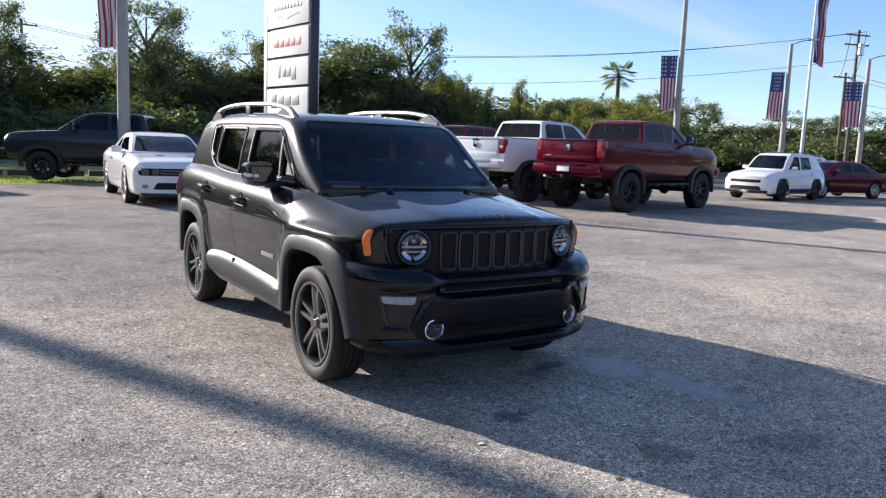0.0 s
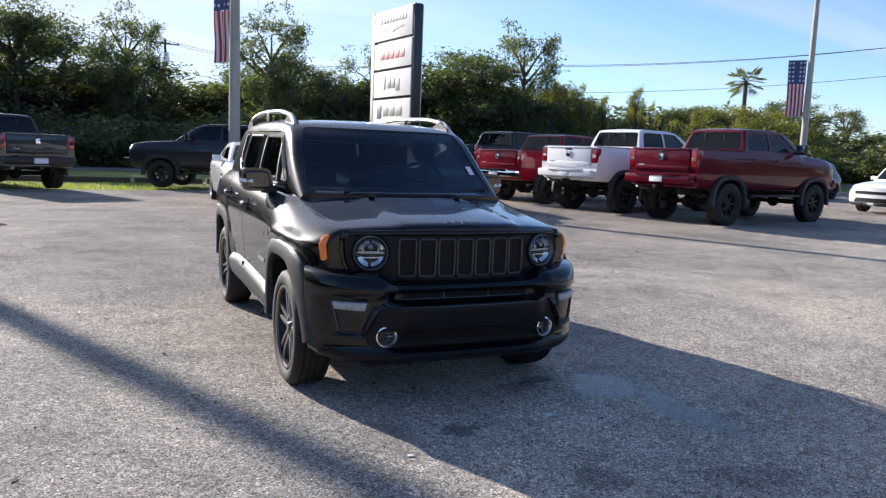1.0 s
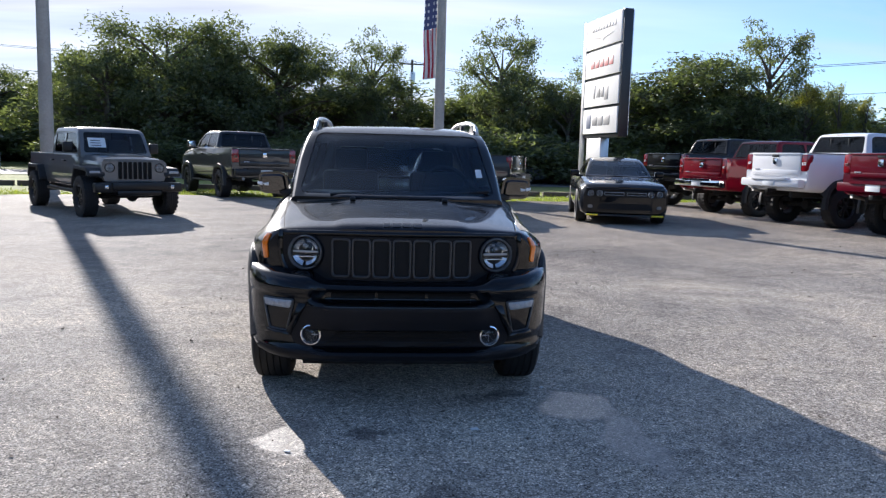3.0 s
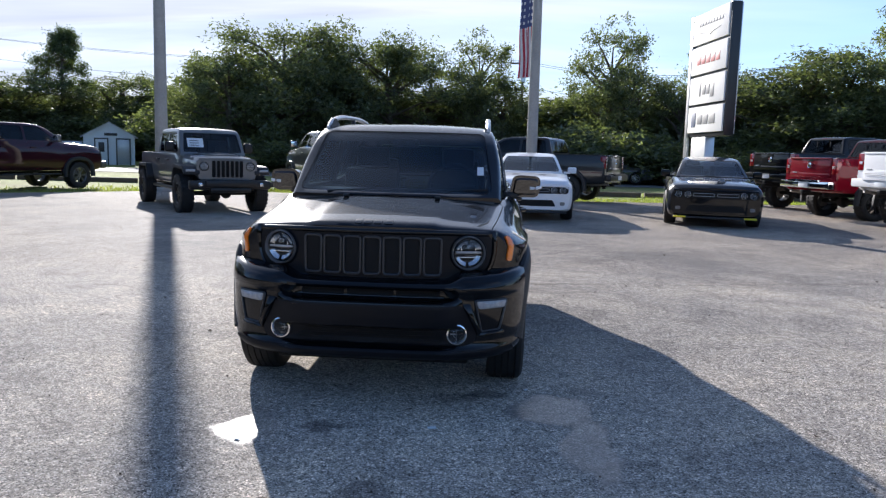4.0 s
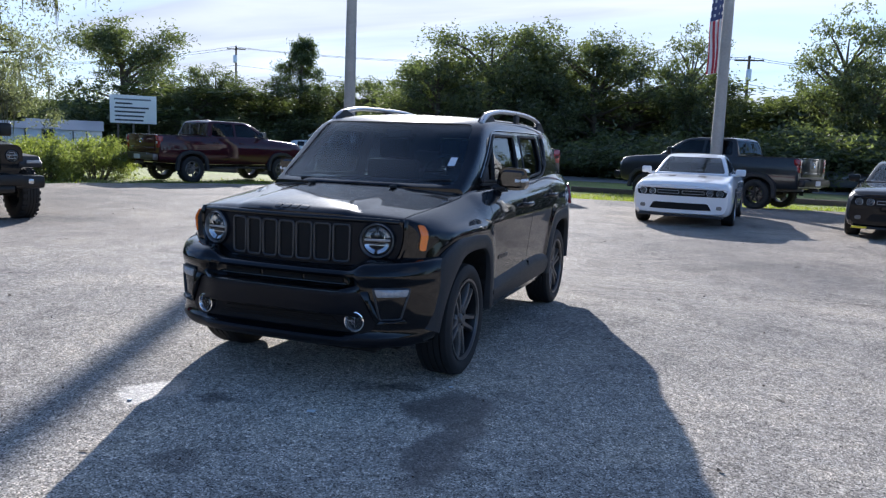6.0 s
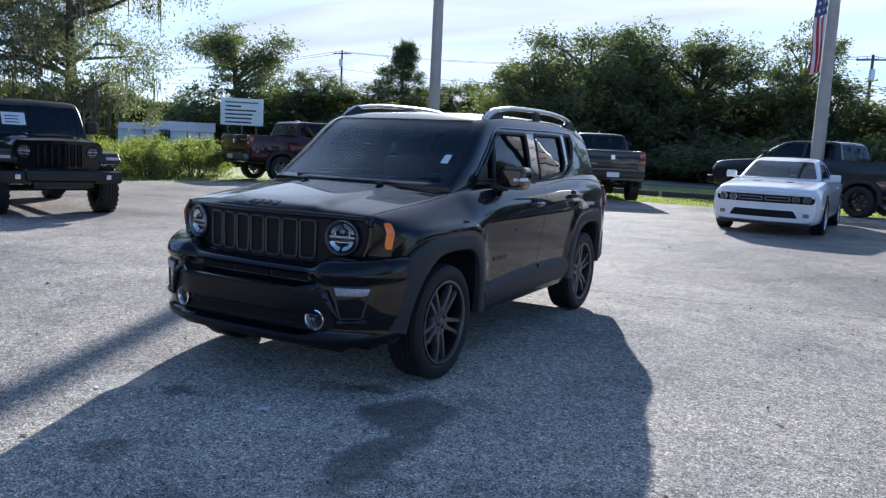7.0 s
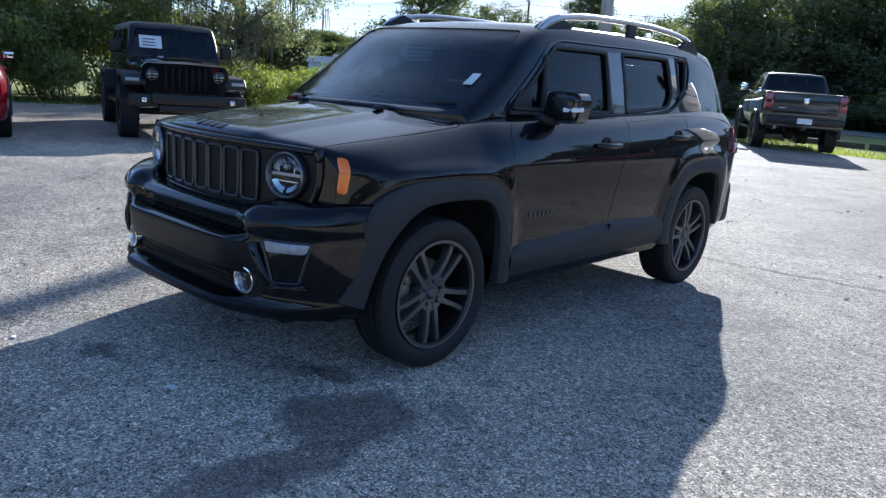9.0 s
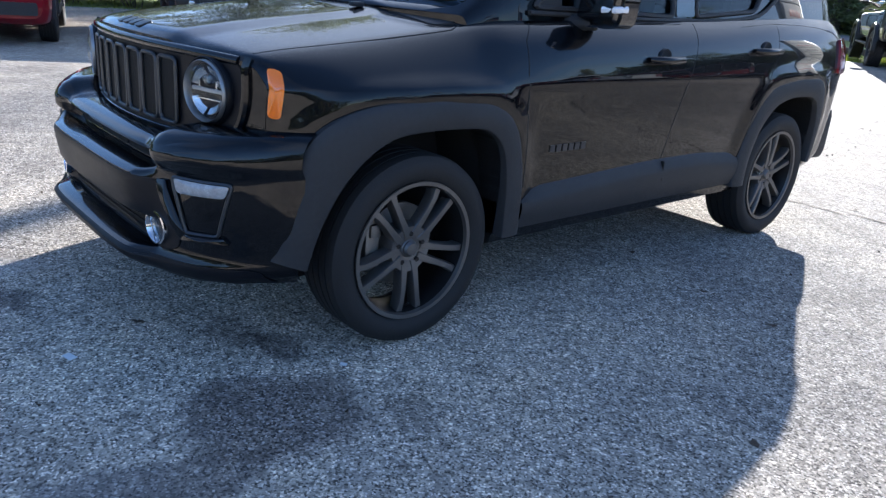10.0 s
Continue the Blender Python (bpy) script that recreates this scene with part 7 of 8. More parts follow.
# ---- sign, poles, flags, wires ----
def pylon_sign():
    """A tall dealer sign: four white panels on a pier, dark on its edge, its face turned to -x. Brand marks are plain shapes."""
    root = thing("pylon_sign", "tall white dealer pylon sign with four stacked panels and dark edges", "sign")
    bw, z0, z1 = 3.1, 2.35, 6.75
    part("core", boxes([((0.16, 0, (z0 + z1) / 2), (0.34, bw + 0.1, z1 - z0))], 0.02), SIGN_DARK, root)
    part("pier", boxes([((0.16, 0.55, z0 / 2 - 0.02), (0.34, 1.3, z0))], 0.015), ALUMINIUM, root)
    part("edge_trim", boxes([((0.36, 0, (z0 + z1) / 2 + 0.02), (0.03, bw + 0.02, z1 - z0 - 0.1))], 0.005), ALUMINIUM, root)
    part("side_strip", boxes([((-0.02, bw / 2 + 0.1, (z0 + z1) / 2 - 1.0), (0.12, 0.22, z1 - z0 + 2.0))], 0.01), ALUMINIUM, root)
    hs = [1.12, 1.03, 1.03, 0.98]
    z = z1
    panels = []
    for h in hs:
        panels.append((part("panel", boxes([((-0.035, 0, z - h / 2), (0.06, bw - 0.06, h - 0.06))], 0.012), WHITE_PANEL, root), z - h / 2))
        z -= h + 0.04
    face = Matrix.Rotation(radians(-90), 4, "Z") @ Matrix.Rotation(radians(90), 4, "X")

    def bars(zc, items, material, panel):
        for y, dz, w, h in items:
            part("brand_mark", boxes([((-0.07, y, zc + dz), (0.012, w, h))], 0.004), material, panel)

    # winged mark, red word bar, script bar and shield with word bar: sizes and colours only
    p, zc = panels[0]
    bars(zc, [(0.95 - 0.24 * k, 0.17, 0.17, 0.17) for k in range(9)], LOGO_GREY, p)
    wing = prism(rounded([(-0.95, -0.12), (-0.2, -0.22), (0.0, -0.3), (0.2, -0.22), (0.95, -0.12), (0.2, -0.14), (-0.2, -0.14)], 0.03), "x", -0.08, -0.066)
    bmesh.ops.translate(wing, vec=(0, 0, zc), verts=wing.verts)
    part("brand_mark", wing, LOGO_GREY, p)
    p, zc = panels[1]
    bars(zc, [(0.82 - 0.41 * k, 0.0, 0.33, 0.3) for k in range(5)], LOGO_RED, p)
    p, zc = panels[2]
    bars(zc, [(0.56, 0.04, 0.14, 0.5), (0.2, 0.0, 0.28, 0.34), (-0.14, 0.0, 0.28, 0.34), (-0.52, -0.06, 0.3, 0.46)], LOGO_GREY, p)
    p, zc = panels[3]
    bars(zc, [(0.98, 0.0, 0.4, 0.52)], LOGO_BLUE, p)
    bars(zc, [(0.42, 0.0, 0.44, 0.34), (-0.1, 0.0, 0.44, 0.34), (-0.66, 0.0, 0.5, 0.34)], LOGO_GREY, p)
    part("foundation", boxes([((0.16, 0.5, 0.03), (0.7, 1.8, 0.12))], 0.02), CONCRETE, root)
    root.matrix_basis = pose(8.1, 21.6, -0.05, 0, 0, 7)


pylon_sign()


def banner(parent, x, z0, w, h, seed, curl=0.06):
    """A hanging striped banner with a blue field of stars, in cloth folds."""
    rng = random.Random(seed)
    ph = rng.uniform(0, 6)

    def cloth(u, v):
        fold = curl * math.sin(3.1 * u * 6.28 / 2 + ph + 1.4 * v) * (0.25 + 0.75 * (1 - v))
        return Vector((x - u * w * (1 - 0.05 * math.sin(3 * v + ph)), fold + 0.02 * math.sin(9 * v), z0 + v * h))

    def strip(u0, u1, v0, v1, name, m, host, out=0.0):
        bm = bmesh.new()
        nu, nv = 3, 14
        grid = [[bm.verts.new(cloth(u0 + (u1 - u0) * i / nu, v0 + (v1 - v0) * j / nv) + Vector((0, -out, 0))) for j in range(nv + 1)] for i in range(nu + 1)]
        for i in range(nu):
            for j in range(nv):
                bm.faces.new((grid[i][j], grid[i + 1][j], grid[i + 1][j + 1], grid[i][j + 1]))
        return part(name, bm, m, host)

    flag = part("flag_arm", tube(bmesh.new(), [(x + 0.12, 0, z0 + h), (x - w, 0, z0 + h)], 0.014, 6), ALUMINIUM, parent)
    tube_low = part("flag_arm", tube(bmesh.new(), [(x + 0.12, 0, z0), (x - w, 0, z0)], 0.012, 6), ALUMINIUM, parent)
    for k in range(9):
        strip(k / 9, (k + 1) / 9, 0.0, 0.58, "stripe", FLAG_RED if k % 2 == 0 else FLAG_WHITE, flag)
    strip(0, 1, 0.58, 1.0, "star_field", FLAG_BLUE, flag)
    for i in range(5):
        for j in range(5):
            for side in (0.012, -0.012):
                u, v = (i + 0.5) / 5, 0.6 + 0.39 * (j + 0.5) / 5
                strip(u - 0.045, u + 0.045, v - 0.016, v + 0.016, "star", FLAG_WHITE, flag, side) if side > 0 else None


def light_pole(x, y, rz, r0=0.19, r1=0.12, h=11.0, flag=True, seed=1, lamp=True, fz=3.95, fw=0.78, fh=2.75, label="round grey concrete light pole with a hanging flag banner"):
    root = thing("light_pole", label, "light pole", "light poles")
    bm = bmesh.new()
    tube(bm, [(0, 0, -0.1 + h * k / 8) for k in range(9)], [r0 + (r1 - r0) * k / 8 for k in range(9)], 16)
    part("pole", bm, CONCRETE, root)
    part("base_collar", lathe(bmesh.new(), [(r0 + 0.1, -0.06), (r0 + 0.1, 0.1), (r0 + 0.03, 0.16), (r0 - 0.01, 0.16)], 18, "z"), CONCRETE, root)
    if lamp:
        arm = part("lamp_arm", tube(bmesh.new(), [(0, 0, h - 0.15), (0.5, 0, h + 0.05), (1.0, 0, h + 0.15)], 0.04, 8), ALUMINIUM, root)
        part("lamp_head", boxes([((1.25, 0, h + 0.16), (0.7, 0.34, 0.1))], 0.03), ALUMINIUM, arm)
    if flag:
        banner(root, -r0 - 0.02, fz, fw, fh, seed)
    root.matrix_basis = pose(x, y, 0, 0, 0, rz)
    return root


light_pole(1.86, 18.87, -60, seed=3, fz=4.0)
light_pole(-9.89, 17.36, 150, r0=0.21, r1=0.14, flag=False, label="tall grey concrete light pole at the lot's edge")
light_pole(32.7, 24.0, -50, r0=0.2, seed=4, fz=4.1, fw=0.85, fh=3.0)
light_pole(43.5, 24.2, -50, r0=0.2, seed=6, fz=4.1, fw=0.85, fh=3.0, h=9)
light_pole(49.0, 22.0, -55, r0=0.2, seed=7, fz=3.8, fw=1.0, fh=3.0, h=8.4)
light_pole(56.0, 20.4, -55, r0=0.2, seed=8, fz=3.6, fw=1.0, fh=3.0, h=8.4)


def flagpole(x, y):
    root = thing("flagpole", "tall white flagpole with a limp national flag", "flagpole")
    part("mast", tube(bmesh.new(), [(0, 0, -0.06 + 2 * k) for k in range(8)], [0.13 - 0.01 * k for k in range(8)], 12), METAL_WHITE, root)
    part("finial", lathe(bmesh.new(), [(0, 14.1), (0.12, 14.0), (0, 13.88)], 12, "z"), YELLOW, root)
    for k in range(9):
        bm = bmesh.new()
        cols = [[bm.verts.new((0.14 + 0.07 * (k + i) + 0.03 * math.sin(j), 0.16 * math.sin(1.3 * (k + i) + 0.25 * j), 8.1 + 0.32 * j - 0.05 * (k + i))) for j in range(16)] for i in range(2)]
        for j in range(15):
            bm.faces.new((cols[0][j], cols[1][j], cols[1][j + 1], cols[0][j + 1]))
        part("flag_fold", bm, FLAG_BLUE if k < 3 else FLAG_RED if k % 2 else FLAG_WHITE, root)
    root.matrix_basis = pose(x, y, 0, 0, 0, -45)


flagpole(46.5, 24.6)

UTIL = []


def utility_pole(x, y, h=11.5, rz=0, arms=1, transformer=False):
    root = thing("utility_pole", "weathered timber utility pole with a crossarm", "utility pole", "utility poles")
    part("pole", tube(bmesh.new(), [(0, 0, -0.1), (0, 0, h * 0.5), (0, 0, h)], [0.17, 0.14, 0.11], 10), TIMBER, root)
    for k in range(arms):
        z = h - 0.4 - 0.8 * k
        arm = part("crossarm", boxes([((0, 0.12, z), (2.4, 0.1, 0.12))], 0.01), TIMBER, root)
        for u in (-1.1, -0.4, 0.4, 1.1):
            part("insulator", lathe(bmesh.new(), [(0.0, z + 0.24), (0.04, z + 0.22), (0.05, z + 0.14), (0.025, z + 0.06)], 8, "z", (u, 0.12, 0)), METAL_WHITE, arm)
    if transformer:
        part("transformer", lathe(bmesh.new(), [(0, h - 1.2), (0.22, h - 1.2), (0.24, h - 1.3), (0.24, h - 2.1), (0.2, h - 2.15), (0, h - 2.15)], 16, "z", (0, -0.42, 0)), ALUMINIUM, root)
    root.matrix_basis = pose(x, y, 0, 0, 0, rz)
    UTIL.append((x, y, h, rz))


utility_pole(-57.2, 75.8, 13.2, 20, 1, True)
utility_pole(3.0, 66, 10.4, 5, 1, True)
utility_pole(24, 56, 9.3, 0, 2)
utility_pole(62, 30, 12.5, -20, 2, True)
utility_pole(66, 33, 9.5, -20)
utility_pole(-110, 78, 12.0, 20)
utility_pole(130, 42, 12, -10)


def wires():
    order = sorted(UTIL)
    for (xa, ya, ha, _), (xb, yb, hb, _) in zip(order, order[1:]):
        for u, drop in ((-1.1, 0.2), (1.1, 0.2), (0.0, 2.4)):
            pts = []
            for k in range(15):
                t = k / 14
                pts.append((xa + (xb - xa) * t, ya + (yb - ya) * t + u * 0.6, ha - drop + (hb - ha) * t - 1.1 * 4 * t * (1 - t)))
            bm = bmesh.new()
            tube(bm, pts, 0.022, 4)
            tagged(new("power_line", to_mesh("power_line", bm, WIRE)), "sagging black overhead power line", "cable", "power lines")


wires()


# ---- far buildings and boards ----
def shed(x, y, rz, w, d, h, label, door=True):
    root = thing("shed", label, "shed", "sheds")
    part("wall", boxes([((0, 0, h / 2 - 0.06), (w, d, h))], 0.02), METAL_WHITE, root)
    part("roof", prism([(-d / 2 - 0.2, h - 0.08), (d / 2 + 0.2, h - 0.08), (0, h + d * 0.2)], "x", -w / 2 - 0.15, w / 2 + 0.15), ROOF_GREY, root)
    for k in range(int(w / 0.6)):
        part("siding_rib", boxes([((-w / 2 + 0.3 + 0.6 * k, -d / 2 - 0.012, h / 2 - 0.06), (0.05, 0.03, h))], 0), METAL_WHITE, root)
    if door:
        dr = part("door", boxes([((w * 0.2, -d / 2 - 0.03, h * 0.46), (0.95, 0.05, h * 0.92))], 0.01), METAL_WHITE, root)
        part("door_frame", boxes([((w * 0.2 + k * 0.52, -d / 2 - 0.03, h * 0.46), (0.08, 0.07, h * 0.92)) for k in (-1, 1)], 0), SIGN_DARK, dr)
        wn_ = part("window", boxes([((-w * 0.22, -d / 2 - 0.03, 1.35), (0.8, 0.05, 0.9))], 0.01), TINT, root)
        part("window_frame", boxes([((-w * 0.22, -d / 2 - 0.045, 1.35 + s * 0.48), (0.95, 0.06, 0.07)) for s in (-1, 1)] + [((-w * 0.22 + s * 0.44, -d / 2 - 0.045, 1.35), (0.07, 0.06, 0.95)) for s in (-1, 1)], 0), SIGN_DARK, wn_)
    root.matrix_basis = pose(x, y, -0.05, 0, 0, rz)


def gable_shed(x, y, rz):
    root = thing("shed", "small white shed, door and window in its gable end", "shed", "sheds")
    w, d, h = 3.5, 4.4, 2.15
    part("wall", prism([(-w / 2, -0.1), (w / 2, -0.1), (w / 2, h), (0, h + 0.95), (-w / 2, h)], "y", -d / 2, d / 2), METAL_WHITE, root)
    for s in (1, -1):
        slope = prism([(0, h + 1.03), (0, h + 0.96), (s * (w / 2 + 0.22), h - 0.16), (s * (w / 2 + 0.22), h - 0.09)], "y", -d / 2 - 0.2, d / 2 + 0.2)
        part("roof", slope, ROOF_GREY, root)
    for k in range(12):
        u = -w / 2 + 0.15 + 0.29 * k
        part("siding_rib", boxes([((u, -d / 2 - 0.01, (h + 0.9 * (1 - abs(u) / (w / 2))) / 2), (0.03, 0.03, h + 0.9 * (1 - abs(u) / (w / 2)) - 0.1))], 0), METAL_WHITE, root)
    for u, wide, name in ((-0.55, 0.8, "door"), (0.95, 0.85, "double_door")):
        leaf = part(name, boxes([((u, -d / 2 - 0.04, 0.95), (wide, 0.05, 1.85))], 0.01), LAMP_GREY if name == "double_door" else METAL_WHITE, root)
        part("door_frame", boxes([((u - wide / 2 - 0.04, -d / 2 - 0.05, 0.97), (0.09, 0.07, 1.95)), ((u + wide / 2 + 0.04, -d / 2 - 0.05, 0.97), (0.09, 0.07, 1.95)), ((u, -d / 2 - 0.05, 1.93), (wide + 0.17, 0.07, 0.09))], 0), SIGN_DARK, leaf)
        if name == "door":
            part("pane", boxes([((u, -d / 2 - 0.07, 1.3), (0.4, 0.02, 0.7))], 0.005), SIGN_DARK, leaf)
    part("name_board", boxes([((0.1, -d / 2 - 0.03, 2.25), (0.9, 0.03, 0.2))], 0.005), SIGN_DARK, root)
    root.matrix_basis = pose(x, y, -0.05, 0, 0, rz)


gable_shed(-29.0, 50.5, 29)
shed(-53.4, 45.8, 45, 5.9, 4.0, 1.85, "long white metal storage shed", True)
shed(-56.4, 42.8, 45, 2.2, 2.6, 1.85, "short white metal storage shed", False)


def billboard(x, y, rz):
    root = thing("notice_board", "white roadside board with rows of dark print on posts", "board")
    part("panel", boxes([((0, 0, 3.6), (3.6, 0.1, 2.3))], 0.01), WHITE_PANEL, root)
    rng = random.Random(2)
    for k in range(6):
        for s in (1, -1):
            w = rng.uniform(1.2, 2.9)
            part("print_bar", boxes([(((w - 2.9) / 2 * 0.9, s * -0.056, 4.4 - 0.34 * k), (w, 0.01, 0.13))], 0), BARS if k else LOGO_GREY, root)
    for u in (-1.2, 0, 1.2):
        part("post", boxes([((u, 0.08, 1.2), (0.14, 0.14, 2.6))], 0.01), TIMBER, root)
    root.matrix_basis = pose(x, y, 0, 0, 0, rz)


billboard(-44.5, 44.5, 42)


def pavilion(x, y, rz):
    root = thing("garden_shelter", "low brown arched garden shelter behind white pickets", "shelter")
    roof = bmesh.new()
    arc = [(2.4 * math.cos(a), 1.9 + 0.75 * math.sin(a)) for a in (math.pi * k / 14 for k in range(15))]
    pr = prism(arc + [(p[0] * 0.95, p[1] - 0.12) for p in arc[::-1]], "y", -1.6, 1.6)
    roof.free()
    part("roof", pr, ROOF_BROWN, root)
    for u in (-2.1, 2.1):
        for v in (-1.4, 1.4):
            part("post", boxes([((u, v, 0.95), (0.14, 0.14, 2.0))], 0.01), TIMBER, root)
    for k in range(9):
        part("picket", boxes([((-2.3 + 0.2 * k, -2.2, 0.9), (0.07, 0.05, 1.8))], 0.01), METAL_WHITE, root)
    part("picket_rail", boxes([((-1.5, -2.16, 0.5), (1.8, 0.04, 0.08)), ((-1.5, -2.16, 1.4), (1.8, 0.04, 0.08))], 0), METAL_WHITE, root)
    root.matrix_basis = pose(x, y, -0.05, 0, 0, rz)


pavilion(-6.5, 48.0, 5)


def carport(x, y, rz):
    root = thing("carport", "low carport with a dark roof and pale fascia under the oak", "carport")
    part("roof", prism([(-3.2, 2.6), (3.2, 2.6), (0, 4.0)], "x", -4.5, 4.5), SIGN_DARK, root)
    for s in (1, -1):
        part("fascia", boxes([((0, s * 3.2, 2.52), (9.0, 0.08, 0.16))], 0.01), METAL_WHITE, root)
    for u in (-4.2, 0, 4.2):
        for v in (-3.0, 3.0):
            part("post", boxes([((u, v, 1.22), (0.12, 0.12, 2.6))], 0.01), TIMBER, root)
    part("back_wall", boxes([((-4.3, 0, 1.22), (0.1, 5.6, 2.55))], 0.01), SIGN_DARK, root)
    root.matrix_basis = pose(x, y, -0.05, 0, 0, rz)


carport(-29.5, 3.5, -25)


def cottage(x, y, rz):
    root = thing("house", "low grey house with a gable roof beyond the road", "house")
    part("wall", boxes([((0, 0, 1.25), (9, 6, 2.6))], 0.02), ALUMINIUM, root)
    part("roof", prism([(-3.6, 2.5), (3.6, 2.5), (0, 4.1)], "x", -5, 5), ROOF_GREY, root)
    for u in (-3, -1, 2.6):
        wd = part("window", boxes([((u, -3.02, 1.5), (1.0, 0.06, 1.1))], 0.01), TINT, root)
        part("window_frame", boxes([((u, -3.06, 0.92), (1.2, 0.06, 0.08)), ((u, -3.06, 2.08), (1.2, 0.06, 0.08)), ((u - 0.55, -3.06, 1.5), (0.08, 0.06, 1.2)), ((u + 0.55, -3.06, 1.5), (0.08, 0.06, 1.2))], 0), METAL_WHITE, wd)
    part("door", boxes([((0.8, -3.02, 1.0), (0.95, 0.06, 2.05))], 0.01), ROOF_BROWN, root)
    for u in (-4, 0, 4):
        part("porch_post", boxes([((u, -4.4, 1.2), (0.14, 0.14, 2.4))], 0.01), METAL_WHITE, root)
    part("porch_roof", boxes([((0, -3.8, 2.46), (9.4, 1.7, 0.12))], 0.02), ROOF_GREY, root)
    root.matrix_basis = pose(x, y, -0.05, 0, 0, rz)


cottage(-18.5, 57, 15)

# ---- trees and shrubs ----
def leaf_mesh(name, centres, radii, count, size, material, rng, droop=0.0, flat=0.75):
    """Many small folded leaves over clumps, as one mesh."""
    verts, faces = [], []
    weights = np.array([r ** 2 for r in radii])
    pick = rng.choice(len(centres), count, p=weights / weights.sum())
    for i in pick:
        d = rng.normal(size=3)
        d /= np.linalg.norm(d) + 1e-9
        rr = radii[i] * (0.25 + 0.62 * abs(rng.normal(0, 1)) ** 0.8)
        p = np.array(centres[i]) + d * rr * np.array([1, 1, flat])
        for _ in range(3):
            s = size * rng.uniform(0.5, 1.1)
            a = rng.normal(size=3)
            a[2] -= droop
            a /= np.linalg.norm(a) + 1e-9
            b = np.cross(a, rng.normal(size=3))
            b *= s * 0.36 / (np.linalg.norm(b) + 1e-9)
            o = p + rng.normal(size=3) * size * 0.45
            k = len(verts)
            verts += [tuple(o), tuple(o + a * s * 0.6 + b), tuple(o + a * s * 1.1 - b * 0.3)]
            faces.append((k, k + 1, k + 2))
    me = bpy.data.meshes.new(name)
    me.from_pydata(verts, [], faces)
    me.materials.append(material)
    return me


def broadleaf(seed, label, h=10.0, spread=4.2, leaves=5200, material=None, size=0.34, bare=0.28, thin=1.0, moss=False, category="tree", limbs=20, clump=1.0):
    rng = np.random.default_rng(seed)
    root = thing("tree", label, category)
    trunk = bmesh.new()
    lean = rng.normal(0, 0.35, 2)
    base = [(0, 0, -0.15), (0.1 * lean[0], 0.1 * lean[1], h * 0.15), (0.5 * lean[0], 0.5 * lean[1], h * 0.34), (lean[0], lean[1], h * 0.62), (lean[0] * 1.2, lean[1] * 1.2, h * 0.86)]
    r = h * 0.028
    tube(trunk, base, [r * 1.5, r, r * 0.8, r * 0.45, r * 0.12], 9)
    centres, radii = [], []
    for k in range(limbs):
        a, t = rng.uniform(0, 6.28), rng.uniform(bare, 0.95)
        reach = spread * thin * (0.45 + 0.55 * math.sin(math.pi * min(1, (t - bare * 0.6) / (1.05 - bare * 0.6)))) * rng.uniform(0.45, 1.0)
        z0 = h * (bare * 0.8 + (t - bare) * 0.75)
        f = z0 / h
        s0 = Vector((lean[0] * f, lean[1] * f, z0))
        e = Vector((lean[0] + reach * math.cos(a), lean[1] + reach * math.sin(a), h * t * 0.97))
        mid = s0.lerp(e, 0.5) + Vector((0, 0, 0.06 * h * rng.uniform(-0.4, 1)))
        tube(trunk, [s0, mid, e], [r * 0.42, r * 0.24, r * 0.06], 5)
        centres.append(tuple(e))
        radii.append(rng.uniform(0.17, 0.30) * spread * clump)
        for _ in range(2):
            q = mid.lerp(e, rng.uniform(0.2, 0.9)) + Vector(rng.normal(0, spread * 0.17, 3))
            centres.append(tuple(q))
            radii.append(rng.uniform(0.09, 0.2) * spread * clump)
    centres.append((lean[0] * 1.2, lean[1] * 1.2, h * 0.9))
    radii.append(spread * 0.25)
    part("trunk", trunk, BARK, root)
    part("crown", leaf_mesh("crown", centres, radii, leaves, size, material or LEAF_OAK, rng), None, root)
    if moss:
        bm = bmesh.new()
        for _ in range(46):
            i = rng.integers(len(centres))
            c = Vector(centres[i]) + Vector(rng.normal(0, radii[i] * 0.6, 3))
            n = rng.integers(3, 7)
            for _ in range(n):
                o = c + Vector(rng.normal(0, 0.12, 3))
                ln = rng.uniform(0.4, 1.5)
                tube(bm, [o, o + Vector((0.03, 0.02, -ln * 0.5)), o + Vector((rng.normal(0, 0.05), rng.normal(0, 0.05), -ln))], [0.011, 0.018, 0.003], 4)
        tagged(part("hanging_moss", bm, MOSS, root, "grey strands of hanging moss"), kind="stuff")
    return root


def pine(seed, label, h=13.0):
    rng = np.random.default_rng(seed)
    root = thing("pine_tree", label, "tree")
    trunk = bmesh.new()
    tube(trunk, [(0, 0, -0.1), (0.1, 0, h * 0.5), (0.05, 0.1, h)], [0.26, 0.2, 0.05], 9)
    centres, radii = [], []
    for k in range(46):
        t = rng.uniform(0.55, 1.0)
        a, reach = rng.uniform(0, 6.28), ((1.02 - t) * 6.5 + 0.7) * rng.uniform(0.3, 1)
        e = Vector((reach * math.cos(a), reach * math.sin(a), h * t + 0.3))
        tube(trunk, [(0.05, 0.05, h * t - 0.4), e], [0.06, 0.015], 5)
        centres.append(tuple(e))
        radii.append(rng.uniform(0.55, 1.0))
    part("trunk", trunk, BARK, root)
    part("crown", leaf_mesh("crown", centres, radii, 6500, 0.26, LEAF_PINE, rng, 0, 0.7), None, root)
    return root


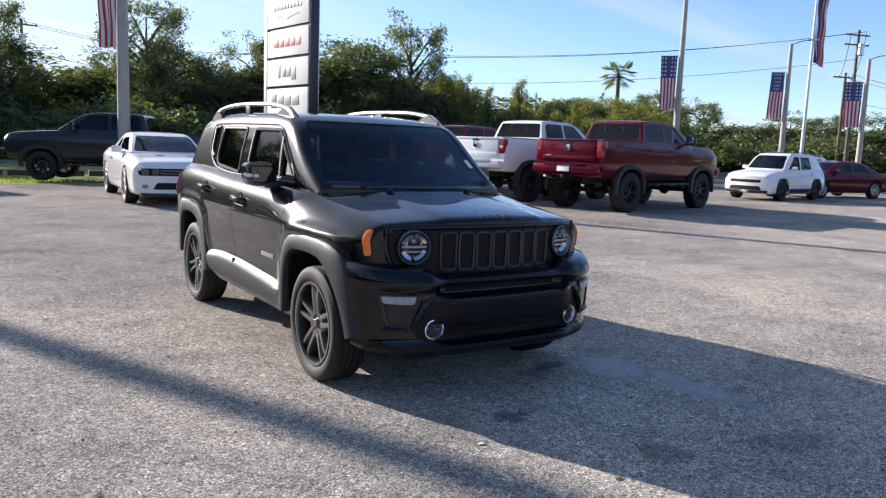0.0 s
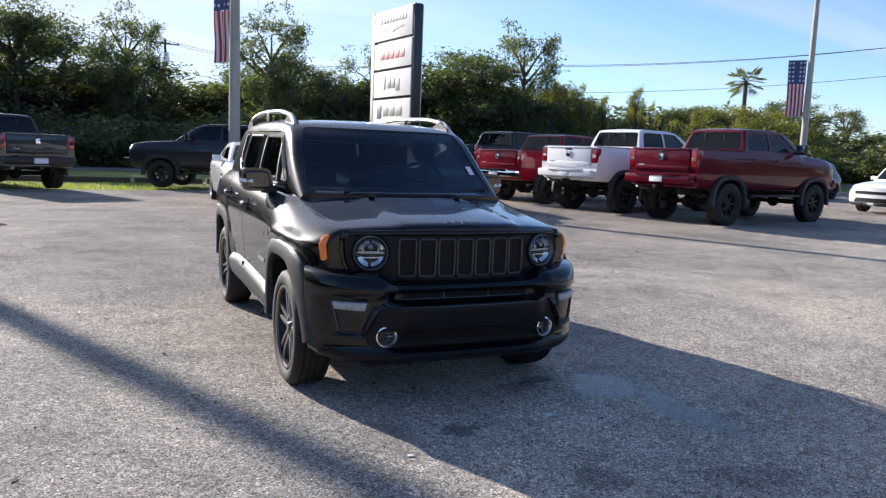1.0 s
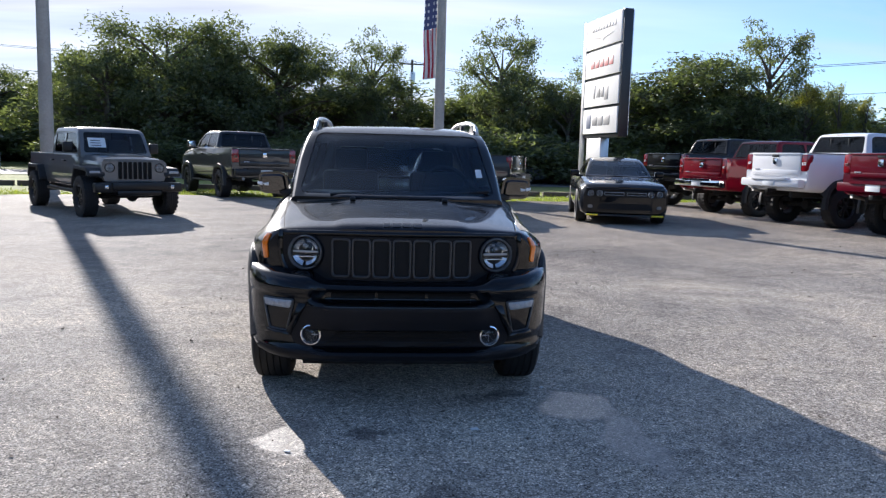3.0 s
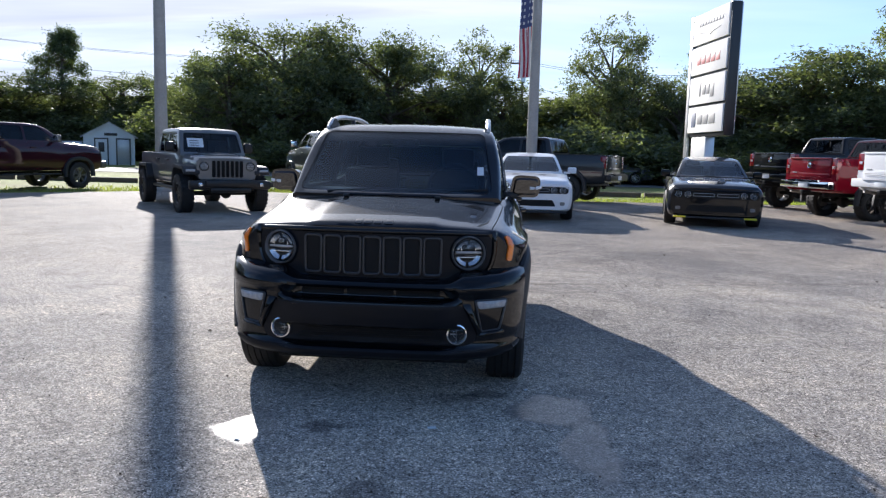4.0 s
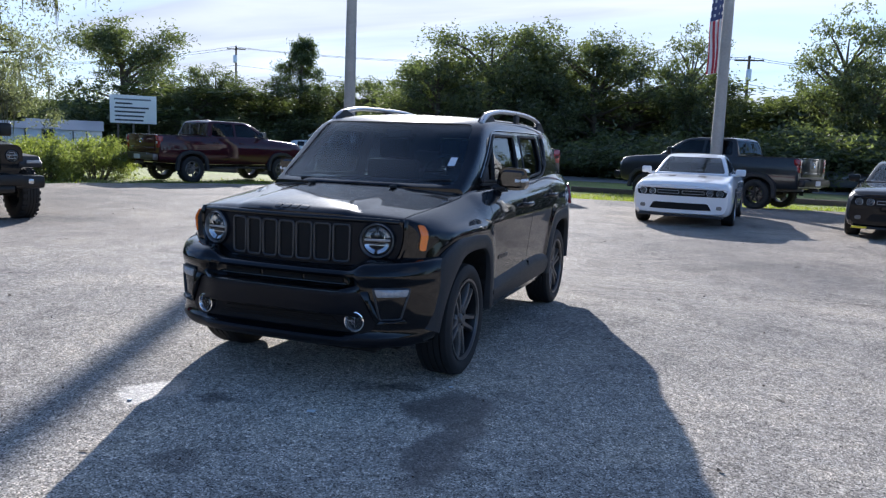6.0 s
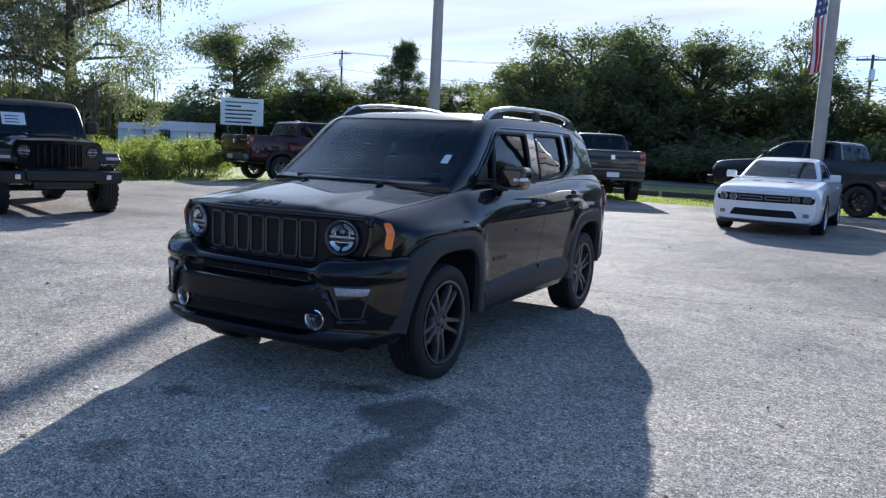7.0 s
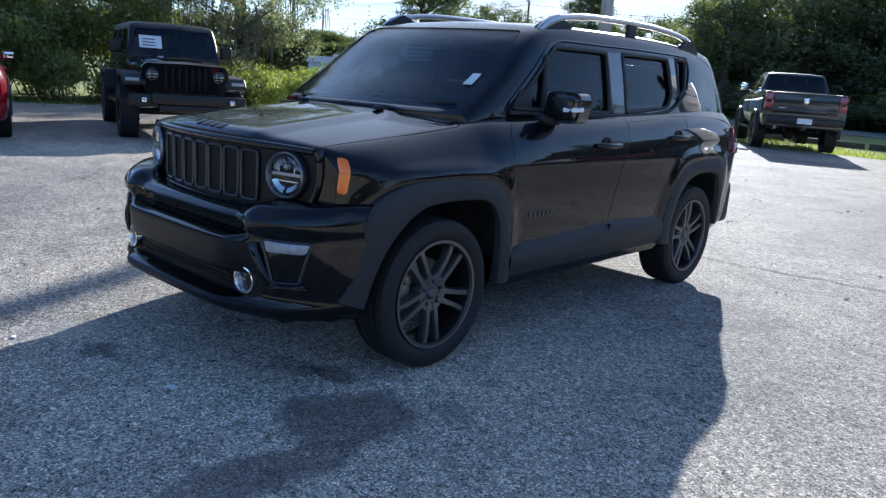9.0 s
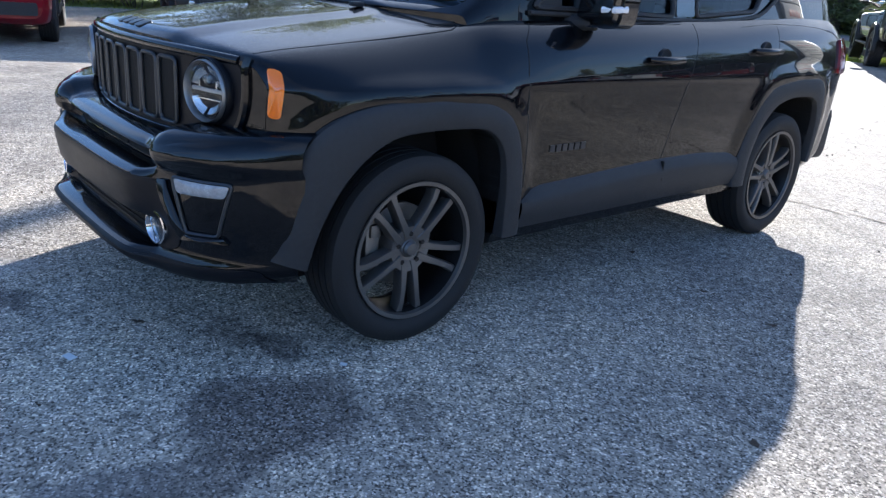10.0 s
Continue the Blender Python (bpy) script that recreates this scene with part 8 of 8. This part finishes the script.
def palm(h=8.5):
    rng = np.random.default_rng(3)
    root = thing("palm_tree", "tall cabbage palm with a round head of fronds", "tree")
    part("trunk", tube(bmesh.new(), [(0, 0, -0.1), (0.05, 0, h * 0.5), (0, 0, h)], [0.22, 0.17, 0.16], 10), BARK, root)
    for k in range(34):
        a, el = rng.uniform(0, 6.28), rng.uniform(-0.9, 1.4)
        bm = bmesh.new()
        ln = rng.uniform(1.1, 1.6)
        d = Vector((math.cos(a) * math.cos(el), math.sin(a) * math.cos(el), math.sin(el)))
        side = d.cross(Vector((0, 0, 1))).normalized()
        o = Vector((0, 0, h))
        tube(bm, [o, o + d * ln * 0.6], [0.025, 0.015], 4)
        tip = o + d * ln * 0.6
        for j in range(11):
            b = -1.2 + 2.4 * j / 10
            q = (d * math.cos(b) + side * math.sin(b)) * ln * 0.6 + Vector((0, 0, -0.12 * ln))
            w = side.cross(d) * 0.03 + d * 0.02
            bm.faces.new([bm.verts.new(tip), bm.verts.new(tip + q * 0.5 + w), bm.verts.new(tip + q), bm.verts.new(tip + q * 0.5 - w)])
        part("frond", bm, LEAF_OAK, root)
    return root


def shrub(seed, label, h=1.3, spread=1.4, leaves=2600, material=None, size=0.11):
    rng = np.random.default_rng(seed)
    root = thing("shrub", label, "shrub", "shrubs at the lot's edge")
    centres, radii, stems = [], [], bmesh.new()
    for k in range(16):
        a, rr, t = rng.uniform(0, 6.28), spread * math.sqrt(rng.random()) * 0.8, rng.uniform(0.25, 1)
        e = Vector((rr * math.cos(a), rr * math.sin(a), h * t * (1 - 0.3 * rr / spread)))
        tube(stems, [(e.x * 0.3, e.y * 0.3, -0.1), e.lerp(Vector((0, 0, 0)), 0.3) + Vector((0, 0, 0.1)), e + Vector((0, 0, 0.12))], [0.015, 0.01, 0.004], 4)
        centres.append(tuple(e))
        radii.append(rng.uniform(0.2, 0.42) * spread * 0.8)
    part("branchwork", stems, BARK, root)
    part("leaves", leaf_mesh("leaves", centres, radii, leaves, size, material or LEAF_SHRUB, rng, -0.4, 0.9), None, root)
    return root


CAM_MID = (0.6, -5.8)


def put(src, az, dist, scale, first=False, rz=None, squash=1.0, about=CAM_MID):
    x, y = about[0] + dist * math.cos(radians(az)), about[1] + dist * math.sin(radians(az))
    m = pose(x, y, 0, 0, 0, random.uniform(0, 360) if rz is None else rz) @ Matrix.Diagonal((scale, scale, scale * squash, 1))
    if first:
        src.matrix_basis = m
        return src
    return copy_thing(src, m)


rt = random.Random(11)
oaks = [broadleaf(20 + k, "dark green broadleaf tree in the roadside wood", 9, 3.4, 5600, LEAF_OAK, 0.23, 0.05, limbs=30) for k in range(4)]
lights = [broadleaf(40 + k, "slender tree with sparse yellow-green leaves", 9, 2.2, 2600, LEAF_SUN, 0.2, 0.2, 0.8) for k in range(2)]
sunny = [broadleaf(50 + k, "sunlit yellow-green roadside tree", 9, 3.6, 4200, LEAF_SUN, 0.22, 0.08) for k in range(2)]
oak_b = [broadleaf(60 + k, "broad dark oak with open limbs over the road", 9, 4.0, 8200, LEAF_OAK, 0.23, 0.06, limbs=36) for k in range(2)]
far = [broadleaf(70 + k, "dense green tree deep in the wood", 9, 4.0, 2300, LEAF_OAK, 0.4, 0.05, limbs=30) for k in range(2)]
back = [broadleaf(76 + k, "broad dark tree added out of view behind the lot", 9, 4.2, 800, LEAF_OAK, 0.6, 0.08, limbs=22) for k in range(2)]
low = [broadleaf(80 + k, "low dark undergrowth at the wood's edge", 4, 3.4, 1500, LEAF_OAK, 0.34, 0.05, 1.0, False, "bush", 24) for k in range(2)]
used = set()


def grow(kind, az, dist, high, wide):
    """A tree of a kind at an azimuth and distance from the middle of the walk, by its height and crown radius."""
    src = kind[rt.randrange(len(kind))]
    hh, rr = (4.3, 3.4) if kind is low else (9.9, 4.0 if kind in (far, back) else 3.3)
    x, y = CAM_MID[0] + dist * math.cos(radians(az)), CAM_MID[1] + dist * math.sin(radians(az))
    m = pose(x, y, 0, 0, 0, rt.uniform(0, 360)) @ Matrix.Diagonal((wide * 1.3 / rr, wide * 1.3 / rr, high * 1.06 / hh, 1))
    if src in used:
        copy_thing(src, m)
    else:
        src.matrix_basis = m
    used.add(src)


# azimuth, distance, height and crown radius, from the middle of the skyline to both sides
SKY_M = [(109.8, 54, 8.3, 3.0), (105.7, 54, 10.5, 3.9), (101.8, 55, 9.2, 2.6), (97.7, 54, 9.7, 3.2), (93.6, 60, 7.6, 1.9), (91.3, 54, 10.0, 2.3), (87.2, 60, 6.7, 2.2), (84.5, 56, 7.9, 2.1), (81.7, 52, 9.8, 2.9), (76.8, 51, 8.4, 2.2), (73.4, 53, 8.1, 2.3), (69.6, 51, 8.9, 2.6), (65.9, 51, 8.6, 2.3), (62.4, 51, 9.5, 2.6), (59.7, 54, 7.6, 1.6)]
SKY_L = [(127.6, 78, 8.5, 3.6), (125.2, 82, 7.6, 3.3), (123.0, 86, 7.8, 3.0), (116.8, 84, 8.6, 3.9), (112.9, 84, 8.4, 3.6), (110.9, 66, 8.5, 2.4), (139.5, 109, 7.4, 4.5), (126.3, 79, 8.5, 3.6), (123.6, 83, 8.4, 2.9), (114.6, 84, 8.5, 3.4), (136.6, 109, 5.1, 4.1), (142.2, 99, 5.8, 4.5), (119.0, 88, 7.6, 3.6)]
SKY_R = [(61.7, 55, 8.8, 1.9), (48.5, 64, 7.1, 2.6), (43.8, 68, 7.0, 2.6), (39.1, 88, 7.5, 2.9), (36.5, 90, 5.8, 3.3), (33.6, 89, 6.2, 3.9), (30.9, 89, 6.4, 3.6), (28.6, 89, 7.0, 3.3), (26.5, 90, 6.4, 3.4)]
for az, d, hh, r in SKY_M:
    grow(oak_b if 96 < az < 107 else oaks, az, d, hh, r)
    grow(oaks, az - 1.5, d + 3, hh * 0.88, r * 1.1)
    grow(far, az + 1.7, d + 9, hh * 0.84, r * 1.5)
for az, d, hh, r in SKY_L + SKY_R:
    grow(oaks, az, d, hh, r)
    grow(far, az + 0.9, d + 6, hh * 0.86, r * 1.4)
    grow(far, az - 1.0, d + 10, hh * 0.8, r * 1.4)
for az, hh, r in ((60.0, 7.1, 1.7), (57.9, 7.0, 1.5), (56.6, 8.1, 1.3), (54.2, 8.9, 1.7), (51.6, 7.4, 1.3), (52.8, 7.8, 1.2), (49.9, 6.6, 1.4)):
    grow(lights, az, 51, hh, r)
for az in range(45, 62, 2):
    grow(sunny, az + rt.uniform(-0.5, 0.5), 55, 5.6 + rt.uniform(-0.8, 0.8), 2.6)
    grow(far, az + rt.uniform(0.5, 1.5), 64, 6.0 + rt.uniform(-0.8, 0.8), 3.0)
put(pine(5, "tall lone pine with an open crown", 13.0), 120.4, 82, 0.92, True)
grow(oak_b, 132.4, 90, 14.0, 4.9)
for az, d, hh in ((146, 100, 9), (149, 90, 9), (152, 80, 10), (156, 60, 10), (160, 50, 10)):
    grow(oaks, az, d, hh, 4.0)
put(palm(8.0), 46.3, 64, 1.0, True)
# unseen trees added round the back of the lot, to darken the paint's reflections
for k in range(46):
    grow(back, 165 + k * 4.3 + rt.uniform(-1, 1), 60 + rt.uniform(-6, 14), rt.uniform(8.5, 12), 5.0)
# undergrowth: along the wood's edge, then deeper in
for az in range(46, 108, 3):
    grow(low, az + rt.uniform(-1, 1), 47 if az < 95 else 51, rt.uniform(2.8, 4.2), 3.0)
for az in range(109, 137, 2):
    grow(low, az + rt.uniform(-0.8, 0.8), 82 + rt.uniform(-3, 6), rt.uniform(5.6, 6.8), 4.0)
for az in range(136, 152, 2):
    grow(low, az + rt.uniform(-0.8, 0.8), 114 + rt.uniform(-6, 8), rt.uniform(5.0, 6.5), 4.6)
for k in range(27):
    grow(low, 46 + k * 2.4 + rt.uniform(-0.8, 0.8), 64 + rt.uniform(-3, 3), rt.uniform(5.8, 7.0), 3.8)
for az in range(24, 46, 2):
    grow(low, az + rt.uniform(-0.7, 0.7), 84 + rt.uniform(-4, 6), rt.uniform(4.4, 5.6), 3.8)

# mossy oak and shrubs beside the lot
near_oak = broadleaf(91, "large live oak hung with grey moss at the lot's edge", 10.5, 7.4, 31000, LEAF_LIVE, 0.13, 0.27, 1.0, True, "tree", 28, 0.78)
near_oak.matrix_basis = pose(-20.6, 8.4, 0, 0, 0, 40)
side_oak = broadleaf(93, "young live oak with drooping limbs and grey moss", 8.0, 3.0, 12000, LEAF_LIVE, 0.11, 0.2, 1.0, True, "tree", 26, 0.8)
side_oak.matrix_basis = pose(-18.6, 10.0, 0, 0, 0, 0)
shrubs = [shrub(100, "sunlit leafy green shrub at the lot's edge"), shrub(101, "tangled weedy green shrub at the lot's edge", 1.1, 1.6, 2800), shrub(102, "tall leafy bush at the lot's edge", 2.4, 1.8, 4200, LEAF_SHRUB, 0.14)]
spots = [(-17.2, 11.6, 0), (-18.2, 9.6, 1), (-17.4, 8.0, 0), (-18.8, 12.6, 1), (-20.2, 10.8, 0), (-17.9, 6.2, 1), (-18.0, 4.4, 0), (-18.6, 2.6, 2), (-18.2, 0.8, 2), (-19.2, -1.0, 2), (-20.0, -2.8, 2), (-21.0, -4.6, 2), (-20.4, 4.6, 2), (-20.0, 6.6, 2),
         (-17.0, 13.4, 0), (-18.4, 14.6, 1), (-20.8, 13.2, 1), (-22.4, 12.0, 1), (-21.0, 15.4, 0), (-22.0, 8.6, 2), (-19.4, 8.4, 1), (-21.4, 1.6, 2), (-22.2, -1.0, 2)]
for n, (x, y, k) in enumerate(spots):
    m = pose(x, y, -0.05, 0, 0, rt.uniform(0, 360)) @ Matrix.Scale(rt.uniform(0.8, 1.15), 4)
    if shrubs[k] not in used:
        shrubs[k].matrix_basis = m
        used.add(shrubs[k])
    else:
        copy_thing(shrubs[k], m)


def litter():
    """Dry leaves, grit and paper chips on the asphalt."""
    rng = np.random.default_rng(9)
    verts, faces = [], []
    for _ in range(1500):
        x, y = rng.uniform(-9, 9), rng.uniform(-6, 12)
        s, a, t = 0.007 + 0.026 * rng.random() ** 3, rng.uniform(0, 6.28), rng.uniform(0.002, 0.014)
        k = len(verts)
        for j in range(4):
            b = a + j * math.pi / 2
            q = s * (1 if j % 2 else 0.55)
            verts.append((x + q * math.cos(b), y + q * math.sin(b), 0.003 + (t if j % 2 else 0)))
        faces.append((k, k + 1, k + 2, k + 3))
    me = bpy.data.meshes.new("leaf_litter")
    me.from_pydata(verts, [], faces)
    me.materials.append(DRY_LEAF)
    tagged(new("leaf_litter", me), "scattered dry leaves and grit on the asphalt", "litter", kind="stuff")


litter()
for x, y, s in ((0.386, -2.318, 0.022), (-0.55, -2.6, 0.014), (0.9, -1.6, 0.012)):
    chip = new("paper_chip", to_mesh("paper_chip", boxes([((0, 0, 0.004), (s * 2, s * 1.2, 0.005))], 0.001), PAPER))
    chip.matrix_basis = pose(x, y, 0.001, 0, 0, 40 * x)
    tagged(chip, "small white chip lying on the asphalt", "litter", "chips on the ground")


def crack(pts, width):
    """A fine crack filled with dark dirt in the asphalt."""
    rng = random.Random(4)
    bm = bmesh.new()
    line = []
    for (xa, ya), (xb, yb) in zip(pts, pts[1:]):
        for k in range(24):
            t = k / 24
            line.append((xa + (xb - xa) * t + rng.uniform(-0.03, 0.03), ya + (yb - ya) * t + rng.uniform(-0.05, 0.05)))
    prev = None
    for x, y in line:
        w = width * rng.uniform(0.3, 1.2)
        cur = (bm.verts.new((x, y - w, 0.004)), bm.verts.new((x, y + w, 0.004)))
        if prev:
            bm.faces.new((prev[0], cur[0], cur[1], prev[1]))
        prev = cur
    tagged(new("asphalt_crack", to_mesh("asphalt_crack", bm, DRY_LEAF)), "thin dirt-filled crack across the asphalt", "crack", kind="structure")


crack([(-0.6, 2.0), (1.0, 2.28), (2.85, 2.6), (4.9, 3.1), (7.0, 3.5)], 0.012)
